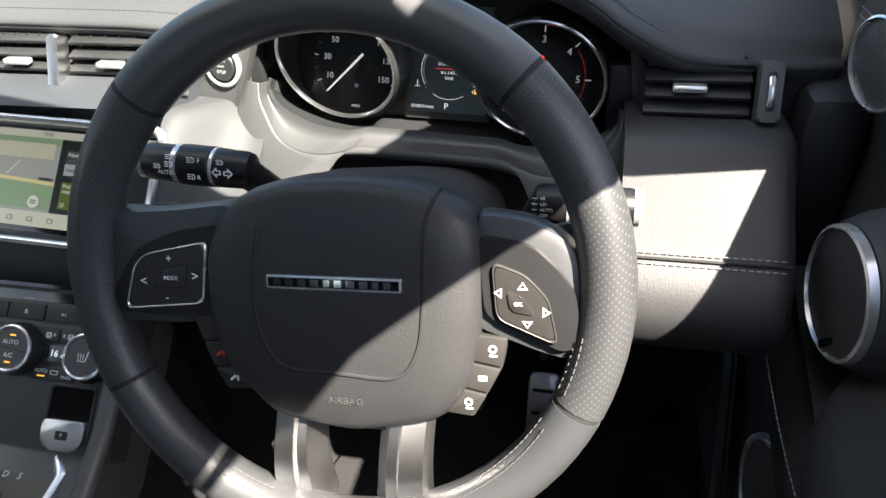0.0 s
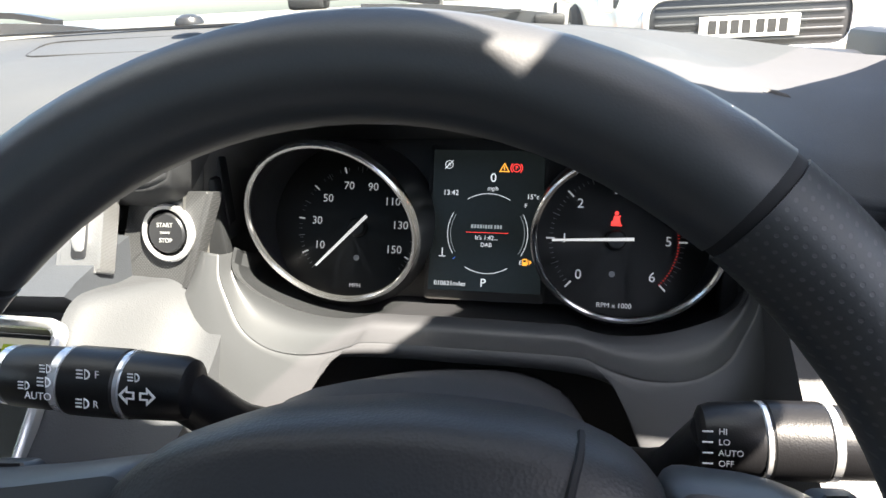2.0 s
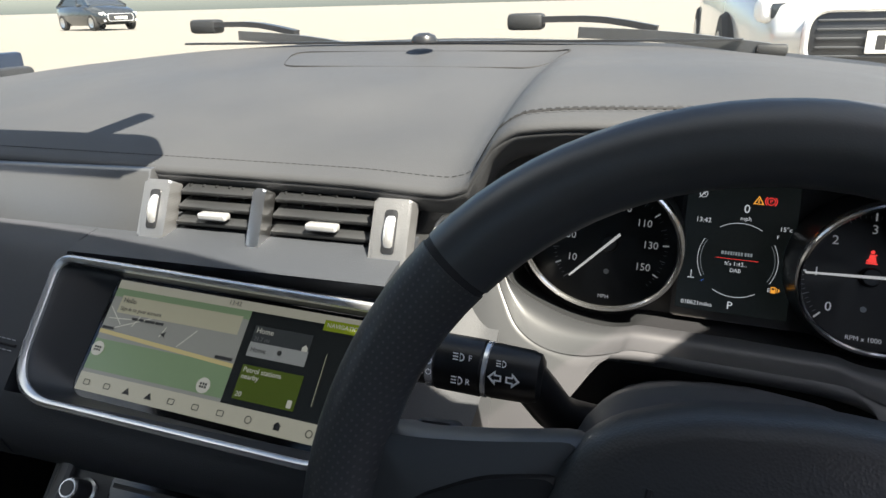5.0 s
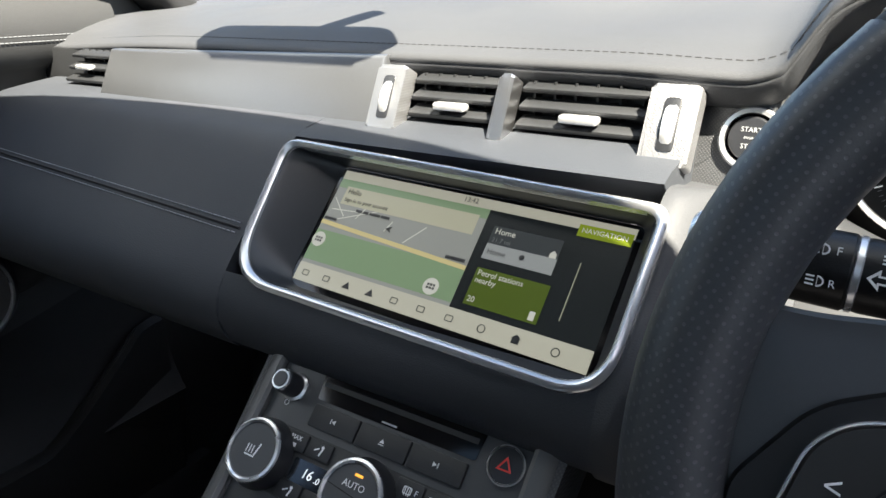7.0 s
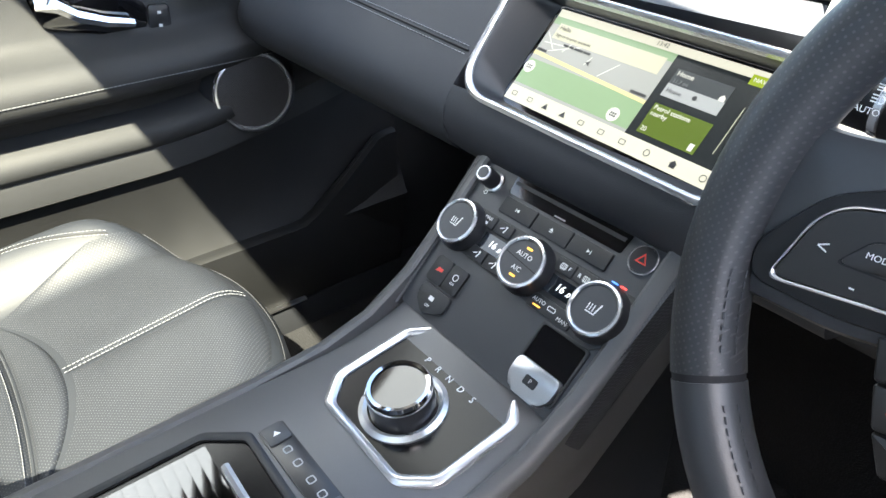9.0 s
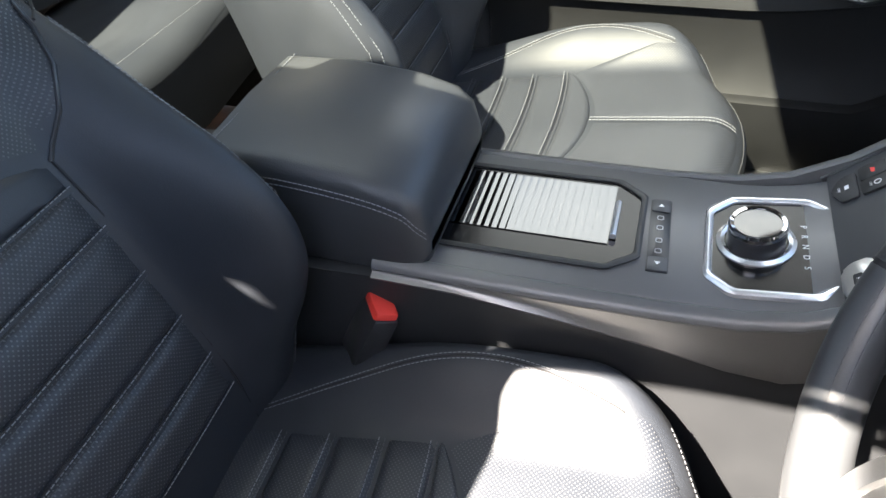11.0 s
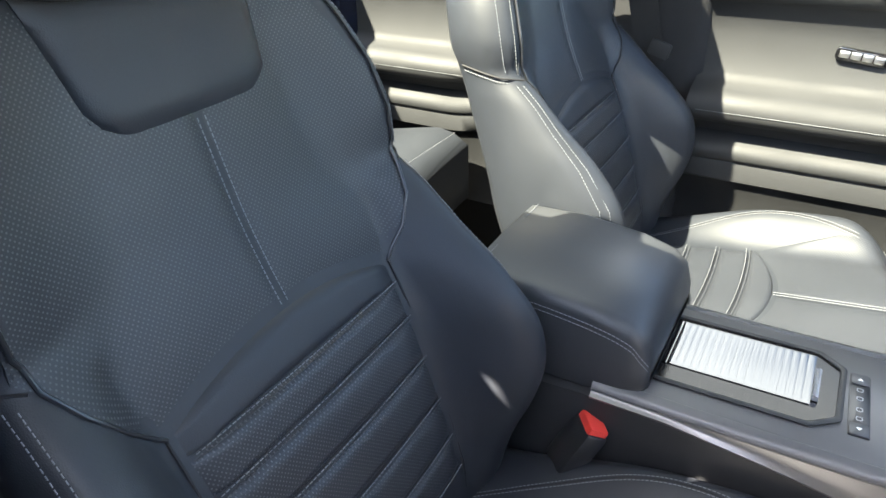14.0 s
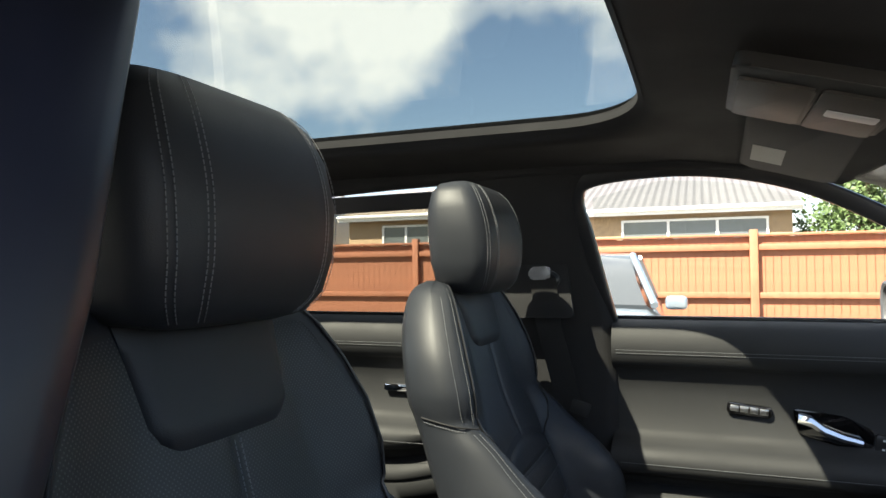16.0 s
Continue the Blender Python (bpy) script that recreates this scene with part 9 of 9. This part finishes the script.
def parked_car(m, paint, name, label, bars_plate=True, height=1.50):
    """A hatchback: lofted body, glasshouse, wheels with rims, lamps, grille, mirrors and plate. Front towards +x of m."""
    c = thing(name, m.translation, label, "parked car", "parked cars")
    prof = [(-2.05, 0.55, 0.80), (-2.0, 0.34, 0.98), (-1.5, 0.22, 1.02), (-0.5, 0.20, 1.02), (0.6, 0.20, 1.02), (1.3, 0.22, 0.98), (1.85, 0.26, 0.86), (2.10, 0.36, 0.72), (2.16, 0.46, 0.60)]
    rings = []
    for x, z0, z1 in prof:
        w = 0.90 - 0.22 * (abs(x) / 2.16) ** 5
        rings.append([m @ Vector((x, a * w, z0 + (z1 - z0) * b)) for a, b in ((-0.88, 0), (-1.0, 0.25), (-1.0, 0.62), (-0.94, 0.90), (-0.82, 1.0), (0.0, 1.04), (0.82, 1.0), (0.94, 0.90), (1.0, 0.62), (1.0, 0.25), (0.88, 0))])
    body = part("body", loft_bm(rings), paint, c, sharp=50)
    gh = [(-1.85, 0.98, 0.70), (-1.55, 1.28, 0.62), (-1.1, height - 0.04, 0.58), (-0.4, height, 0.57), (0.2, height - 0.03, 0.56), (0.75, 1.25, 0.62), (1.25, 1.02, 0.72)]
    rings = [[m @ Vector((x, -w * 1.18, 0.92)), m @ Vector((x, -w, max(0.95, z))), m @ Vector((x, 0, max(0.96, z + 0.02))), m @ Vector((x, w, max(0.95, z))), m @ Vector((x, w * 1.18, 0.92))] for x, z, w in gh]
    part("glasshouse", loft_bm(rings), CAR_GLASS, c, sharp=50)
    part("roof_panel", sheet_bm([[m @ Vector((x, a * w, z + 0.012 + (0.02 if a == 0 else 0))) for a in (-1.02, -0.5, 0, 0.5, 1.02)] for x, z, w in gh[2:5]], 0.03, m.to_3x3() @ Vector((0, 0, -1))), paint, c)
    for a in (-1, 1):
        for i, j in ((4, 6), (2, 0)):
            (x0, z0, w0), (x1, z1, w1) = gh[i], gh[j]
            part("pillar", sweep_bm([m @ Vector((x0, a * w0 * 1.02, z0 + 0.01)), m @ Vector(((x0 + x1) / 2, a * (w0 + w1) / 2 * 1.05, (z0 + z1) / 2 + 0.03)), m @ Vector((x1, a * w1 * 1.1, z1))], circle(0.035, 6), m.to_3x3() @ Vector((0, 1, 0))), paint, c)
        part("door_pillar", sweep_bm([m @ Vector((-0.3, a * 0.585, height - 0.02)), m @ Vector((-0.25, a * 0.68, 0.95))], circle(0.03, 6), m.to_3x3() @ Vector((0, 1, 0))), DARK_PAINT, c)
        mi = part("door_mirror", box_bm((0.10, 0.20, 0.13), m @ T(0.72, a * 0.98, 1.02), 0.04, 3), paint, c)
        hl = part("headlamp", box_bm((0.24, 0.34, 0.13), m @ T(1.97, a * 0.60, 0.66), 0.04, 3), WHITE_TRIM, c, "clear headlamp")
        part("lamp_lens", box_bm((0.02, 0.26, 0.08), m @ T(2.09, a * 0.58, 0.66), 0.008), CAR_GLASS, hl)
        part("fog_lamp", lathe_bm([(0.055, 0), (0.05, 0.03), (0, 0.03)], m @ T(2.10, a * 0.66, 0.40) @ Matrix.Rotation(radians(90), 4, "Y"), 18), CHROME, c)
        for x in (-1.30, 1.36):
            w = part("wheel", lathe_bm([(0.18, -0.10), (0.30, -0.10), (0.325, -0.07), (0.325, 0.07), (0.30, 0.10), (0.20, 0.10)], m @ T(x, a * 0.80, 0.325) @ Matrix.Rotation(radians(90), 4, "X"), 32), RUBBER, c)
            part("rim", lathe_bm([(0.205, 0.0), (0.205, 0.105), (0.18, 0.09), (0, 0.075)] if a < 0 else [(0.205, 0.0), (0.205, -0.105), (0.18, -0.09), (0, -0.075)], m @ T(x, a * 0.80, 0.325) @ Matrix.Rotation(radians(90), 4, "X"), 28), ALU, w)
    gr = part("grille", prism_bm(round_poly(rect(1.05, 0.26), 0.10, 6), 0.03, m @ basis((2.145, 0, 0.52), (0, 1, 0), (0, 0, 1)), 0.01), PLASTIC_FINE, c, "black slatted grille")
    part("grille_surround", ring_bm(round_poly(rect(1.12, 0.31), 0.12, 6), round_poly(rect(1.05, 0.26), 0.10, 6), 0.03, m @ basis((2.155, 0, 0.52), (0, 1, 0), (0, 0, 1)), 0.01), CHROME, gr)
    for i in range(5):
        part("grille_slat", box_bm((0.02, 0.98, 0.012), m @ T(2.175, 0, 0.43 + 0.045 * i), 0.004), PLASTIC_GREY, gr)
    pl = part("number_plate", box_bm((0.012, 0.52, 0.111), m @ T(2.195, 0, 0.50), 0.003), WHITE_TRIM, c, "white number plate with plain bars")
    PMX = m @ basis((2.202, 0, 0.50), (0, 1, 0), (0, 0, 1))
    bars(PMX, SEAM, pl, (0.045, 0.045, 0.045, 0.045, 0.0, 0.045, 0.045, 0.045), 0.072, 0.014, -0.215, 0.0, "plate_bar")
    return c


def car_pose(x, y, yaw, z=None):
    return Matrix.Translation((x, y, ground_z(x, y) if z is None else z)) @ Matrix.Rotation(radians(yaw), 4, "Z")


parked_car(car_pose(1.42, 6.50, -88), WHITE_PAINT, "parked_car", "pale silver hatchback parked nose-on ahead", height=1.50)
parked_car(car_pose(-6.45, -1.17, 3), SILVER_PAINT, "parked_car", "silver-blue hatchback parked beside the fence")
parked_car(car_pose(-24.0, 25.0, -20), DARK_PAINT, "parked_car", "dark hatchback parked far ahead")

# ---- wipers and scuttle of our own car ----
wp = thing("windscreen_wiper", (0.14, 1.16, 1.24), "black wiper arms parked along the foot of the windscreen", "wiper")
part("blade", sweep_bm(smooth_path([(0.20, 1.145, 1.252), (0.32, 1.13, 1.245), (0.43, 1.105, 1.232)], 10), rect(0.008, 0.014)), GREY_PANEL, wp)
part("tip", box_bm((0.035, 0.012, 0.014), T(0.432, 1.103, 1.231), 0.004), PLASTIC, wp)
part("arm", sweep_bm(smooth_path([(0.12, 1.16, 1.268), (0.22, 1.158, 1.268), (0.30, 1.15, 1.255)], 8), rect(0.016, 0.008)), PLASTIC_FINE, wp)
part("pivot", box_bm((0.05, 0.03, 0.022), T(0.125, 1.165, 1.266), 0.006), PLASTIC, wp)
wp2 = copy_thing(wp, T(-0.40, 1.18, 1.24))
structure(part("scuttle_panel", sheet_bm([[(x, lerp_table(x, BASE)[0] + 0.02, lerp_table(x, BASE)[1] - 0.012), (x, lerp_table(x, BASE)[0] + 0.14, lerp_table(x, BASE)[1] + 0.0)] for x in [-0.74 + 1.48 * i / 24 for i in range(25)]], 0.02, (0, 0, -1)), PLASTIC), "black scuttle panel below the windscreen", "scuttle")
